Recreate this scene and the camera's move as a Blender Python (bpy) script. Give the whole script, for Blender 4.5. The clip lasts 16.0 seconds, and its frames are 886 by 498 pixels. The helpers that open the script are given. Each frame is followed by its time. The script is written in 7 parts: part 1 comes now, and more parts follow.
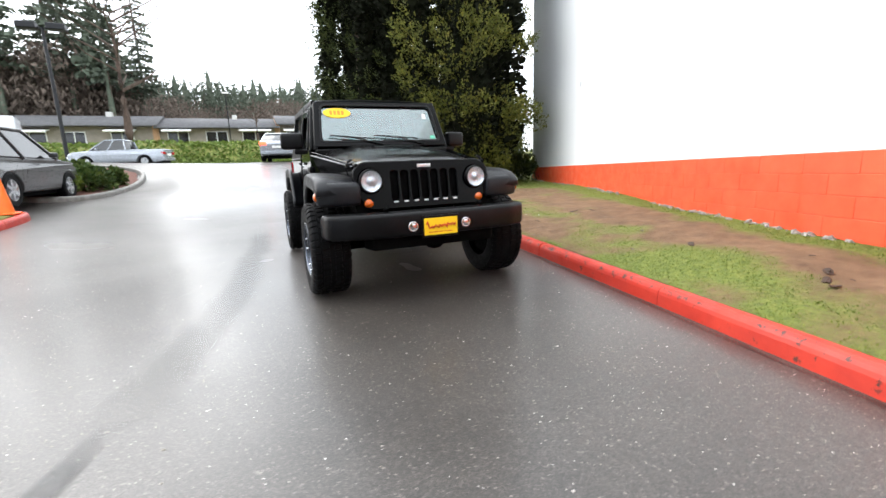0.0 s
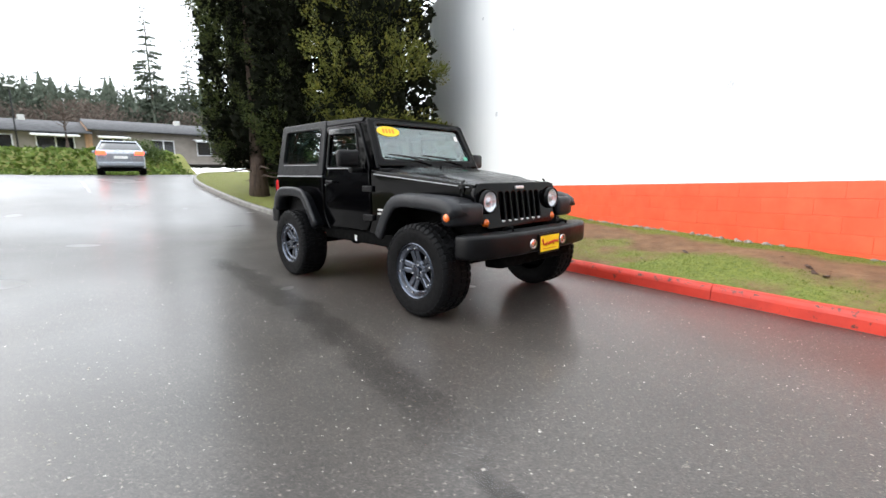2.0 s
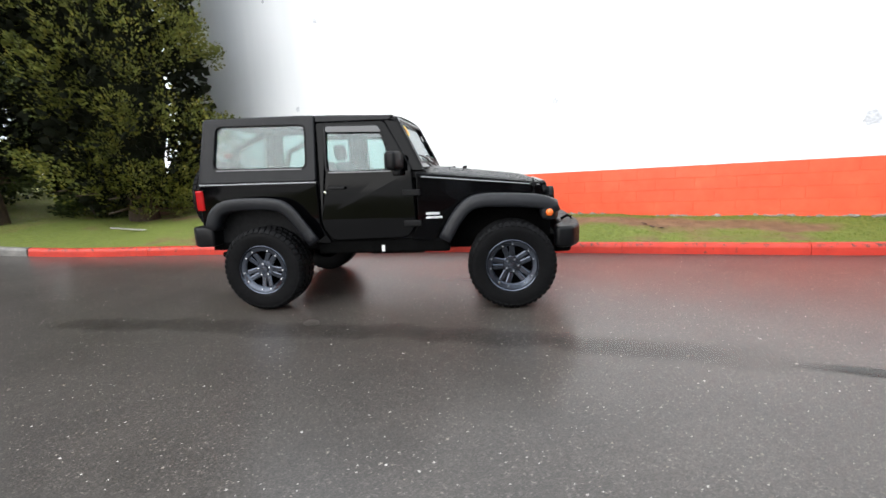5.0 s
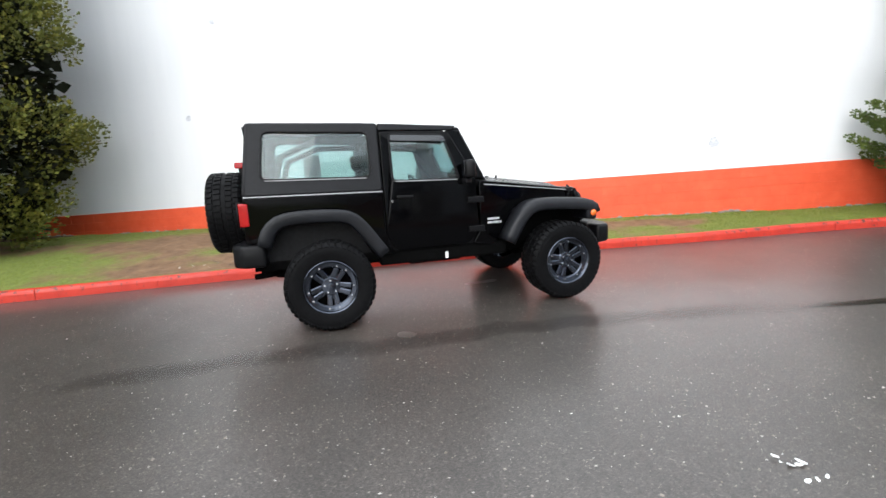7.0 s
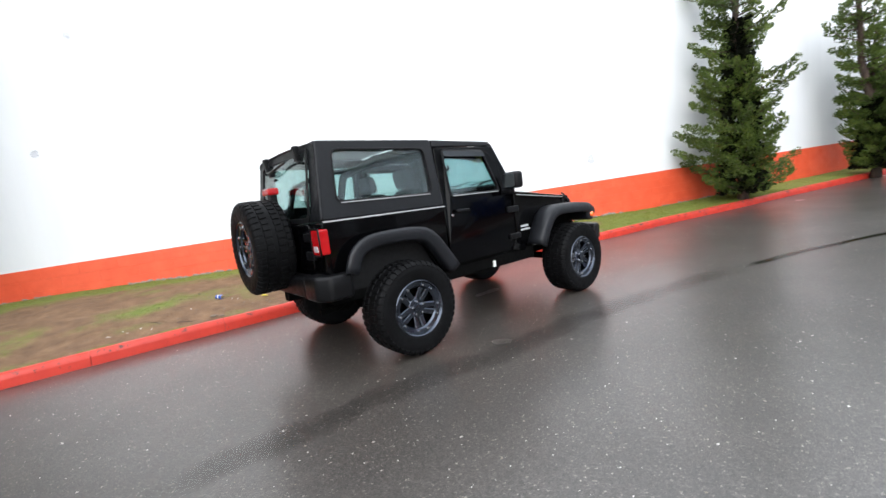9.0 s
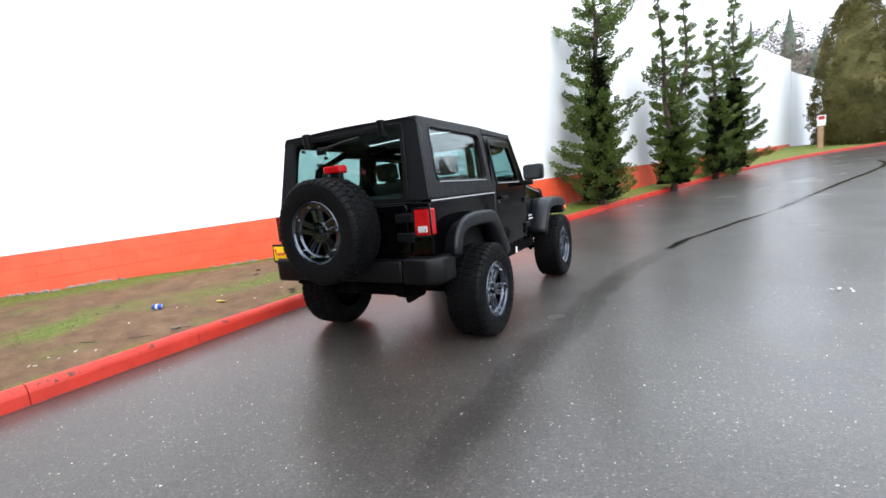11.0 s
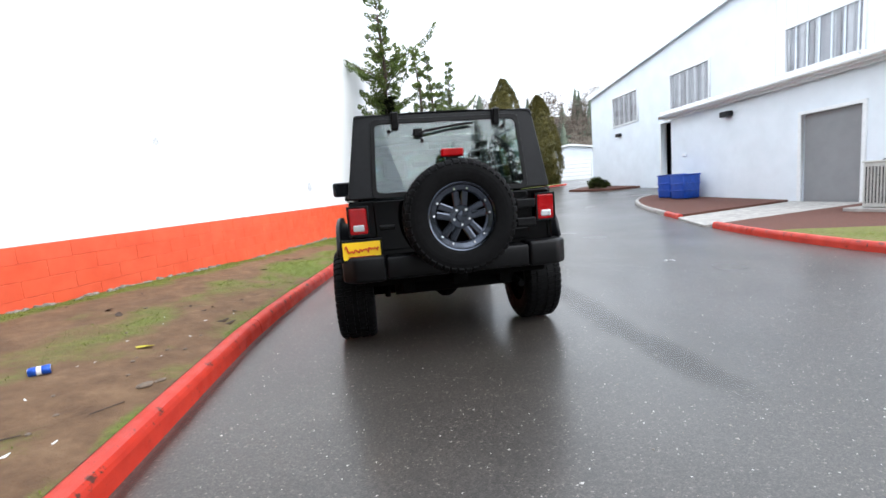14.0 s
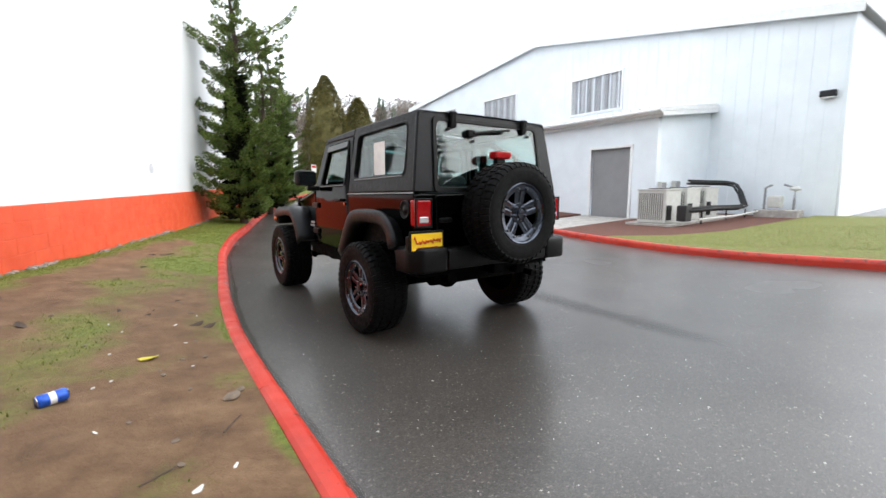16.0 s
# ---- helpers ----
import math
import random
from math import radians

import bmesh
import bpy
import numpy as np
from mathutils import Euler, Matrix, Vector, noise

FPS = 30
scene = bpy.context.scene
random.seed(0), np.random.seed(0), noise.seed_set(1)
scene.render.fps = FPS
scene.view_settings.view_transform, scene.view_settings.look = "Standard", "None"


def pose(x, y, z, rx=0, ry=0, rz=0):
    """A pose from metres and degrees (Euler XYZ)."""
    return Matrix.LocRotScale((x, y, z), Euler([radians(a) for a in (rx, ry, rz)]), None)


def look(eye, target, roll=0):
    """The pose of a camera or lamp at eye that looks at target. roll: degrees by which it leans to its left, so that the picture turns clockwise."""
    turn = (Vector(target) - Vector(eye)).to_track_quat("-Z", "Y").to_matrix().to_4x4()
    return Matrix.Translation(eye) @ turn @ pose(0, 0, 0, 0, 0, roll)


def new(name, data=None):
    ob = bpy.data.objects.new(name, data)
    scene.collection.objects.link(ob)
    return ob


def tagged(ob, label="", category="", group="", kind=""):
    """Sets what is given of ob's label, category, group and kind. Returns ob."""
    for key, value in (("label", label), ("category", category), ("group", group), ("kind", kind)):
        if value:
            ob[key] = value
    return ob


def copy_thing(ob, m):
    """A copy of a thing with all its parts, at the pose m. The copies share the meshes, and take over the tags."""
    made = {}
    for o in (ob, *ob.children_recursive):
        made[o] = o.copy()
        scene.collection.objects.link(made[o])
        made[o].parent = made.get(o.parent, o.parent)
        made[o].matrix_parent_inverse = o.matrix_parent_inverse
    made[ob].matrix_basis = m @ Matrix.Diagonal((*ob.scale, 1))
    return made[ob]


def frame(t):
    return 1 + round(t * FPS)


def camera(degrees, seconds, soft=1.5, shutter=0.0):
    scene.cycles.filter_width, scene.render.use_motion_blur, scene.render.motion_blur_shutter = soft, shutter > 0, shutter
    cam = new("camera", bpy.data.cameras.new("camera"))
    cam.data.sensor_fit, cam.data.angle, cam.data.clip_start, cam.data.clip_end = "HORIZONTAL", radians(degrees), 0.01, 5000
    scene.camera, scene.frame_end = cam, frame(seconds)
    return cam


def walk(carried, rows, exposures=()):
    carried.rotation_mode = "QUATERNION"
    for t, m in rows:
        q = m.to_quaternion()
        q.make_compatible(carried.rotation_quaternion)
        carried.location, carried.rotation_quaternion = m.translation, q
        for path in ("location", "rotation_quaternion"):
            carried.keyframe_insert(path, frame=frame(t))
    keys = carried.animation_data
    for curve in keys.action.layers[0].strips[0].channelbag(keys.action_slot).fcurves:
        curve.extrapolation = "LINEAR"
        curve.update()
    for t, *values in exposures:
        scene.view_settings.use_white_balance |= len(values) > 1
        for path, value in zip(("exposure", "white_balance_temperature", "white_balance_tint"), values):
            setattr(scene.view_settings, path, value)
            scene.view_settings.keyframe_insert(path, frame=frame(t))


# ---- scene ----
EXPOSE = [(0.0, 1.3, 6500, 10), (2.0, 1.12, 6500, 10), (3.5, 0.95, 6500, 10), (7.0, 1.05, 6400, 10), (9.0, 1.08, 6330, 10), (11.5, 1.12, 6150, 10), (13.0, 1.08, 6150, 10), (15.5, 0.88, 6450, 10), (16.0, 0.88, 6500, 10)]
cam = camera(90.9, 16.0, 1.5, 0.3)
WALK = [
    (0.0, (-1.380, -5.209, 1.148), (-0.615, -3.403, 0.755), -1.98),
    (0.5, (-1.902, -5.061, 1.141), (-0.998, -3.326, 0.723), -2.86),
    (1.0, (-2.406, -4.796, 1.173), (-1.320, -3.163, 0.784), -1.36),
    (1.5, (-2.944, -4.486, 1.199), (-1.663, -2.998, 0.820), -1.64),
    (2.0, (-3.381, -4.057, 1.225), (-2.014, -2.635, 0.898), -0.57),
    (2.5, (-3.822, -3.622, 1.241), (-2.248, -2.431, 0.915), -1.08),
    (3.0, (-4.131, -3.117, 1.240), (-2.471, -2.050, 0.913), -2.16),
    (3.5, (-4.471, -2.634, 1.271), (-2.679, -1.805, 0.955), -2.91),
    (4.0, (-4.680, -2.111, 1.275), (-2.819, -1.448, 0.961), -3.23),
    (4.5, (-4.871, -1.580, 1.291), (-2.941, -1.116, 1.043), -2.65),
    (4.7, (-4.933, -1.361, 1.368), (-2.990, -1.001, 1.059), -2.67),
    (6.8, (-4.978, 1.054, 1.339), (-3.053, 0.613, 1.024), -2.71),
    (7.0, (-4.959, 1.268, 1.361), (-3.061, 0.732, 1.030), -2.90),
    (7.5, (-4.778, 1.818, 1.374), (-2.927, 1.143, 1.034), -4.39),
    (8.0, (-4.607, 2.342, 1.371), (-2.865, 1.411, 1.059), -6.12),
    (8.5, (-4.321, 2.811, 1.363), (-2.644, 1.762, 1.070), -6.97),
    (9.0, (-4.037, 3.257, 1.359), (-2.472, 2.037, 1.111), -7.06),
    (9.2, (-3.917, 3.440, 1.376), (-2.424, 2.137, 1.110), -6.95),
    (11.3, (-2.176, 4.796, 1.345), (-1.298, 3.024, 1.043), -5.61),
    (11.5, (-1.979, 4.862, 1.326), (-1.179, 3.055, 1.013), -5.58),
    (12.0, (-1.468, 5.010, 1.230), (-0.840, 3.131, 0.954), -4.06),
    (12.5, (-0.940, 5.140, 1.203), (-0.577, 3.193, 0.923), -4.15),
    (13.0, (-0.410, 5.215, 1.206), (-0.274, 3.241, 0.919), -4.97),
    (13.5, (0.110, 5.231, 1.228), (0.046, 3.247, 0.981), -4.52),
    (14.0, (0.636, 5.279, 1.235), (0.330, 3.316, 1.000), -4.40),
    (14.5, (1.139, 5.195, 1.217), (0.617, 3.274, 1.020), -1.15),
    (15.0, (1.676, 5.140, 1.222), (0.874, 3.317, 1.035), -0.85),
    (15.5, (2.149, 4.926, 1.259), (1.190, 3.197, 0.961), 1.93),
    (16.0, (2.563, 4.750, 1.271), (1.414, 3.135, 1.007), -0.12),
]
walk(cam, [(t, look(eye, at, roll)) for t, eye, at, roll in WALK], EXPOSE)
# ---- sky and light: a bright overcast day ----
world = bpy.data.worlds.new("overcast_sky")
scene.world = world
world.use_nodes = True
wn, wl = world.node_tree.nodes, world.node_tree.links
sky = wn.new("ShaderNodeTexSky")
sky.sky_type, sky.sun_disc = "NISHITA", False
sky.sun_elevation, sky.sun_rotation = radians(25), radians(-47)
cloud = wn.new("ShaderNodeMixRGB")
cloud.inputs[0].default_value = 0.88
cloud.inputs[2].default_value = (9.6, 10.1, 10.6, 1)
wl.new(sky.outputs[0], cloud.inputs[1])
# an overcast sky is brighter overhead than at the horizon
height = wn.new("ShaderNodeSeparateXYZ")
wl.new(wn.new("ShaderNodeTexCoord").outputs["Generated"], height.inputs[0])
rise = wn.new("ShaderNodeMapRange")
rise.inputs[1].default_value, rise.inputs[2].default_value, rise.inputs[3].default_value, rise.inputs[4].default_value = 0.0, 1.0, 0.96, 1.08
wl.new(height.outputs[2], rise.inputs[0])
dome = wn.new("ShaderNodeVectorMath")
dome.operation = "SCALE"
wl.new(cloud.outputs[0], dome.inputs[0])
wl.new(rise.outputs[0], dome.inputs["Scale"])
wl.new(dome.outputs[0], wn["Background"].inputs[0])
wn["Background"].inputs[1].default_value = 0.13
sun = new("sun", bpy.data.lights.new("sun", "SUN"))
sun.data.energy, sun.data.angle, sun.data.color = 1.45, radians(80), (1, 0.98, 0.95)
sun.matrix_world = look((-17.5, 16.5, 11.5), (0, 0, 0))


# ---- helpers of this scene ----
def mesh_of(name, verts, faces, material, smooth_it=False):
    me = bpy.data.meshes.new(name)
    me.from_pydata([tuple(v) for v in verts], [], faces)
    me.materials.append(material)
    if smooth_it:
        me.polygons.foreach_set("use_smooth", [True] * len(me.polygons))
    me.update()
    return me


def part(name, bm, material, parent=None, label="", smooth_it=False):
    """One mesh object from a bmesh (or a ready mesh), under its thing or part."""
    if isinstance(bm, bpy.types.Mesh):
        me = bm
        if material and not me.materials:
            me.materials.append(material)
    else:
        me = bpy.data.meshes.new(name)
        bm.to_mesh(me)
        bm.free()
        me.materials.append(material)
        if smooth_it:
            me.polygons.foreach_set("use_smooth", [True] * len(me.polygons))
    ob = new(name, me)
    ob.parent = parent
    if label:
        ob["label"] = label
    return ob


def thing(name, at, label, category, group="", kind="", turn=0):
    ob = new(name)
    ob.matrix_world = pose(*at, 0, 0, turn)
    ob.empty_display_size = 0.1
    return tagged(ob, label, category, group, kind)


def add_box(bm, lo, hi, bevel=0.0, seg=2, m=None):
    made = bmesh.ops.create_cube(bm, size=1)["verts"]
    lo, hi = Vector(lo), Vector(hi)
    for v in made:
        v.co = Vector([lo[i] + (v.co[i] + 0.5) * (hi[i] - lo[i]) for i in range(3)])
    if bevel:
        edges = list({e for v in made for e in v.link_edges})
        out = bmesh.ops.bevel(bm, geom=edges, offset=bevel, segments=seg, affect="EDGES", profile=0.5)
        made = list({v for f in out["faces"] for v in f.verts} | {v for v in made if v.is_valid})
    if m is not None:
        bmesh.ops.transform(bm, matrix=m, verts=made)
    return made


def boxes(*items, bevel=0.0, seg=2):
    bm = bmesh.new()
    for lo, hi in items:
        add_box(bm, lo, hi, bevel, seg)
    return bm


def add_cyl(bm, a, b, r1, r2=None, n=20, caps=True):
    a, b = Vector(a), Vector(b)
    d = b - a
    m = Matrix.Translation((a + b) / 2) @ d.to_track_quat("Z", "Y").to_matrix().to_4x4()
    bmesh.ops.create_cone(bm, segments=n, radius1=r1, radius2=r1 if r2 is None else r2, depth=d.length, cap_ends=caps, matrix=m)


def cyl(a, b, r1, r2=None, n=20):
    bm = bmesh.new()
    add_cyl(bm, a, b, r1, r2, n)
    return bm


def tube(path, r, n=8, closed_ends=True):
    """A round bar along a path."""
    bm = bmesh.new()
    pts = [Vector(p) for p in path]
    rings = []
    for i, p in enumerate(pts):
        d = (pts[min(i + 1, len(pts) - 1)] - pts[max(i - 1, 0)]).normalized()
        q = d.to_track_quat("Z", "Y")
        rr = r[i] if isinstance(r, (list, tuple)) else r
        rings.append([bm.verts.new(p + q @ Vector((rr * math.cos(2 * math.pi * k / n), rr * math.sin(2 * math.pi * k / n), 0))) for k in range(n)])
    for a, b in zip(rings, rings[1:]):
        for k in range(n):
            bm.faces.new((a[k], a[(k + 1) % n], b[(k + 1) % n], b[k]))
    if closed_ends:
        bm.faces.new(list(reversed(rings[0])))
        bm.faces.new(rings[-1])
    return bm


def lathe(profile, n=48, axis="X"):
    """Turns a profile of (along, radius) round an axis."""
    bm = bmesh.new()
    rings = []
    for s, r in profile:
        ring = []
        for k in range(n):
            a = 2 * math.pi * k / n
            c, d = r * math.cos(a), r * math.sin(a)
            ring.append(bm.verts.new((s, c, d) if axis == "X" else (c, s, d) if axis == "Y" else (c, d, s)))
        rings.append(ring)
    for a, b in zip(rings, rings[1:]):
        for k in range(n):
            bm.faces.new((a[k], a[(k + 1) % n], b[(k + 1) % n], b[k]))
    bmesh.ops.recalc_face_normals(bm, faces=bm.faces)
    return bm


def rounded(points, r, n=4):
    """A polygon with its corners rounded."""
    pts = [Vector(p) for p in points]
    out = []
    for i, p in enumerate(pts):
        a, b = pts[i - 1] - p, pts[(i + 1) % len(pts)] - p
        rr = r[i] if isinstance(r, (list, tuple)) else r
        k = min(rr, 0.45 * a.length, 0.45 * b.length)
        if k < 1e-4:
            out.append(tuple(p))
            continue
        s, e = p + a.normalized() * k, p + b.normalized() * k
        for j in range(n + 1):
            t = j / n
            out.append(tuple((1 - t) ** 2 * s + 2 * t * (1 - t) * p + t * t * e))
    return out


def panel(outline, holes=(), thick=0.02, bevel=0.006, place=None, res=1):
    """A sheet cut to an outline in (u, v), with holes through it and rounded rims. place maps (u, v, w) to a place."""
    cu = bpy.data.curves.new("panel", "CURVE")
    cu.dimensions, cu.fill_mode = "2D", "BOTH"
    cu.extrude, cu.bevel_depth, cu.bevel_resolution, cu.offset = max(thick / 2 - bevel, 0.0005), bevel, res, -bevel
    for ring in (outline, *holes):
        sp = cu.splines.new("POLY")
        sp.points.add(len(ring) - 1)
        for p, q in zip(sp.points, ring):
            p.co = (q[0], q[1], 0, 1)
        sp.use_cyclic_u = True
    ob = bpy.data.objects.new("panel", cu)
    scene.collection.objects.link(ob)
    deps = bpy.context.evaluated_depsgraph_get()
    me = bpy.data.meshes.new_from_object(ob.evaluated_get(deps))
    bpy.data.objects.remove(ob)
    bpy.data.curves.remove(cu)
    bm = bmesh.new()
    bm.from_mesh(me)
    bpy.data.meshes.remove(me)
    bmesh.ops.remove_doubles(bm, verts=bm.verts, dist=1e-5)
    if place:
        for v in bm.verts:
            v.co = Vector(place(*v.co))
        bmesh.ops.recalc_face_normals(bm, faces=bm.faces)
    return bm


def join(*bms):
    out = bmesh.new()
    for bm in bms:
        me = bpy.data.meshes.new("tmp")
        bm.to_mesh(me)
        bm.free()
        out.from_mesh(me)
        bpy.data.meshes.remove(me)
    return out


def mirrored(bm):
    """The same piece on the other side of the middle plane x = 0."""
    out = bm.copy()
    bmesh.ops.scale(out, vec=(-1, 1, 1), verts=out.verts)
    bmesh.ops.reverse_faces(out, faces=out.faces)
    return out


def moved(bm, m):
    bmesh.ops.transform(bm, matrix=m, verts=bm.verts)
    return bm


def smooth(a, b, v):
    t = min(1.0, max(0.0, (v - a) / (b - a)))
    return t * t * (3 - 2 * t)


def along(points, step=0.25):
    """A smooth line (Catmull-Rom) through points, cut into even steps."""
    p = [Vector(q) for q in points]
    p = [2 * p[0] - p[1], *p, 2 * p[-1] - p[-2]]
    fine = []
    for i in range(1, len(p) - 2):
        for k in range(24):
            t = k / 24
            fine.append(0.5 * (2 * p[i] + (p[i + 1] - p[i - 1]) * t + (2 * p[i - 1] - 5 * p[i] + 4 * p[i + 1] - p[i + 2]) * t * t + (3 * p[i] - p[i - 1] - 3 * p[i + 1] + p[i + 2]) * t ** 3))
    fine.append(p[-2])
    out, left = [fine[0]], step
    for a, b in zip(fine, fine[1:]):
        d = (b - a).length
        while d >= left:
            a = a + (b - a) * (left / d)
            out.append(a)
            d, left = d - left, step
        left -= d
    return out


# ---- materials ----
class Nodes:
    """Short names for building a node material."""

    def __init__(self, name, rough=0.6, metal=0.0, spec=0.5):
        self.m = bpy.data.materials.new(name)
        self.m.use_nodes = True
        self.t = self.m.node_tree
        self.b = self.t.nodes["Principled BSDF"]
        self.set("Roughness", rough).set("Metallic", metal).set("Specular IOR Level", spec)
        co = self.t.nodes.new("ShaderNodeTexCoord")
        self.where = co.outputs["Object"]
        geo = self.t.nodes.new("ShaderNodeNewGeometry")
        self.world, self.island = geo.outputs["Position"], geo.outputs["Random Per Island"]
        self.random = self.t.nodes.new("ShaderNodeObjectInfo").outputs["Random"]

    def link(self, a, b):
        if hasattr(a, "is_linked"):
            self.t.links.new(a, b)
        elif hasattr(a, "__len__") and len(a) == 3 and b.type == "RGBA":
            b.default_value = (*a, 1)
        else:
            b.default_value = a

    def set(self, key, value):
        self.link(value, self.b.inputs[key])
        return self

    def noise(self, scale, detail=4.0, rough=0.55, at=None, stretch=None):
        n = self.t.nodes.new("ShaderNodeTexNoise")
        n.inputs["Scale"].default_value, n.inputs["Detail"].default_value, n.inputs["Roughness"].default_value = scale, detail, rough
        at = at or self.world
        if stretch:
            mp = self.t.nodes.new("ShaderNodeMapping")
            mp.inputs["Scale"].default_value = stretch
            self.t.links.new(at, mp.inputs[0])
            at = mp.outputs[0]
        self.t.links.new(at, n.inputs["Vector"])
        return n.outputs["Fac"]

    def cells(self, scale, out="Distance", at=None):
        n = self.t.nodes.new("ShaderNodeTexVoronoi")
        n.inputs["Scale"].default_value = scale
        self.t.links.new(at or self.world, n.inputs["Vector"])
        return n.outputs[out]

    def ramp(self, fac, *stops):
        n = self.t.nodes.new("ShaderNodeValToRGB")
        e = n.color_ramp.elements
        while len(e) < len(stops):
            e.new(0.5)
        for el, (pos, c) in zip(e, stops):
            el.position = pos
            el.color = (*c, 1) if hasattr(c, "__len__") else (c, c, c, 1)
        self.link(fac, n.inputs[0])
        return n.outputs[0]

    def mix(self, fac, a, b, how="MIX"):
        n = self.t.nodes.new("ShaderNodeMixRGB")
        n.blend_type = how
        for v, s in zip((fac, a, b), n.inputs):
            if hasattr(v, "__len__") and not hasattr(v, "is_linked") and len(v) == 3:
                s.default_value = (*v, 1)
            elif hasattr(v, "is_linked"):
                self.t.links.new(v, s)
            elif s.type == "RGBA":
                s.default_value = (v, v, v, 1)
            else:
                s.default_value = v
        return n.outputs[0]

    def maths(self, op, a, b=0.0):
        n = self.t.nodes.new("ShaderNodeMath")
        n.operation = op
        self.link(a, n.inputs[0])
        self.link(b, n.inputs[1])
        return n.outputs[0]

    def axis(self, k, at=None):
        n = self.t.nodes.new("ShaderNodeSeparateXYZ")
        self.t.links.new(at or self.world, n.inputs[0])
        return n.outputs[k]

    def bump(self, height, strength=0.3, dist=0.01):
        n = self.t.nodes.new("ShaderNodeBump")
        n.inputs["Strength"].default_value, n.inputs["Distance"].default_value = strength, dist
        self.link(height, n.inputs["Height"])
        old = self.b.inputs["Normal"]
        if old.is_linked:
            self.t.links.new(old.links[0].from_socket, n.inputs["Normal"])
        self.t.links.new(n.outputs[0], old)
        return self


def plain(name, colour, rough=0.6, metal=0.0, spec=0.5, vary=0.25, scale=9.0, bump=0.0, coat=0.0):
    """A paint, plastic, rubber or metal with grain and slight dirt."""
    n = Nodes(name, rough, metal, spec)
    f = n.noise(scale, 5.0, 0.6, n.where)
    dark = tuple(c * (1 - vary) for c in colour)
    light = tuple(min(1, c * (1 + vary)) for c in colour)
    n.set("Base Color", n.ramp(f, (0.3, dark), (0.7, light)))
    n.set("Roughness", n.ramp(n.noise(scale * 3, 3, 0.6, n.where), (0.3, max(0.02, rough * 0.8)), (0.7, min(1, rough * 1.25))))
    if bump:
        n.bump(n.noise(140, 3, 0.6, n.where), bump, 0.002)
    if coat:
        n.set("Coat Weight", coat).set("Coat Roughness", 0.04)
    return n.m


def glass(name, tint, rough=0.0, ior=1.5):
    """A pane: tinted, clear, with a mirror gloss that grows at a slant."""
    m = bpy.data.materials.new(name)
    m.use_nodes = True
    t = m.node_tree
    t.nodes.remove(t.nodes["Principled BSDF"])
    clear, gloss, mixer, fr, power, scale = (t.nodes.new("ShaderNode" + k) for k in ("BsdfTransparent", "BsdfGlossy", "MixShader", "LayerWeight", "Math", "Math"))
    clear.inputs[0].default_value = (*tint, 1)
    gloss.inputs[0].default_value = (1, 1, 1, 1)
    gloss.inputs["Roughness"].default_value = rough
    fr.inputs[0].default_value = 0.5
    power.operation, power.inputs[1].default_value = "POWER", 3.5
    scale.operation, scale.inputs[1].default_value, scale.inputs[2].default_value = "MULTIPLY_ADD", 0.5, ((ior - 1) / (ior + 1)) ** 2
    t.links.new(fr.outputs["Facing"], power.inputs[0])
    t.links.new(power.outputs[0], scale.inputs[0])
    t.links.new(scale.outputs[0], mixer.inputs[0])
    t.links.new(clear.outputs[0], mixer.inputs[1])
    t.links.new(gloss.outputs[0], mixer.inputs[2])
    t.links.new(mixer.outputs[0], t.nodes["Material Output"].inputs[0])
    return m


def glowing(name, colour, strength, base=(0.5, 0.02, 0.01)):
    n = Nodes(name, 0.2)
    n.set("Base Color", base).set("Emission Color", colour).set("Emission Strength", strength)
    return n.m


def wet_asphalt():
    n = Nodes("wet_asphalt", 0.3, 0, 0.5)
    tone = n.ramp(n.noise(0.3, 5, 0.6), (0.3, (0.036, 0.031, 0.027)), (0.7, (0.06, 0.052, 0.046)))
    tone = n.mix(0.4, tone, n.ramp(n.noise(1.7, 6, 0.65), (0.25, (0.024, 0.021, 0.018)), (0.75, (0.075, 0.064, 0.055))))
    # the stones in the mix: a few pale, most dull, tar between
    speck = n.ramp(n.axis(0, n.cells(105, "Color")), (0.0, 0.6), (0.85, 1.15), (0.97, 1.5), (0.995, 3.2))
    tone = n.mix(0.85, tone, speck, "MULTIPLY")
    fine = n.ramp(n.axis(1, n.cells(260, "Color")), (0.0, 0.55), (0.88, 1.35), (0.98, 2.2))
    tone = n.mix(0.9, tone, fine, "MULTIPLY")
    n.set("Base Color", tone)
    grains = n.cells(150)
    film = n.ramp(n.noise(0.5, 2, 0.5), (0.3, 0.34), (0.7, 0.46))
    n.set("Roughness", n.mix(0.25, film, n.ramp(grains, (0.1, 0.25), (0.5, 0.6))))
    n.bump(grains, 0.28, 0.002)
    # a film of water over the stones
    n.set("Coat Weight", n.ramp(n.noise(0.4, 2, 0.5), (0.3, 0.4), (0.7, 0.7))).set("Coat Roughness", n.ramp(n.noise(0.6, 2, 0.5), (0.3, 0.19), (0.7, 0.28))).set("Coat IOR", 1.45)
    return n.m


def seeping(name, colour, rough, scale, cover, thick=0.7, spec=0.5, soft=0.25):
    """A thin film on the road that breaks up into patches at its rims."""
    n = Nodes(name, rough, 0.0, spec)
    n.set("Base Color", colour)
    body = n.t.nodes.new("ShaderNodeAttribute")
    body.attribute_name = "body"
    worn = n.maths("ADD", body.outputs["Fac"], n.maths("MULTIPLY", n.noise(scale, 6, 0.7), 0.9))
    n.set("Alpha", n.ramp(worn, (cover, 0.0), (min(1.0, cover + soft), thick)))
    return n.m


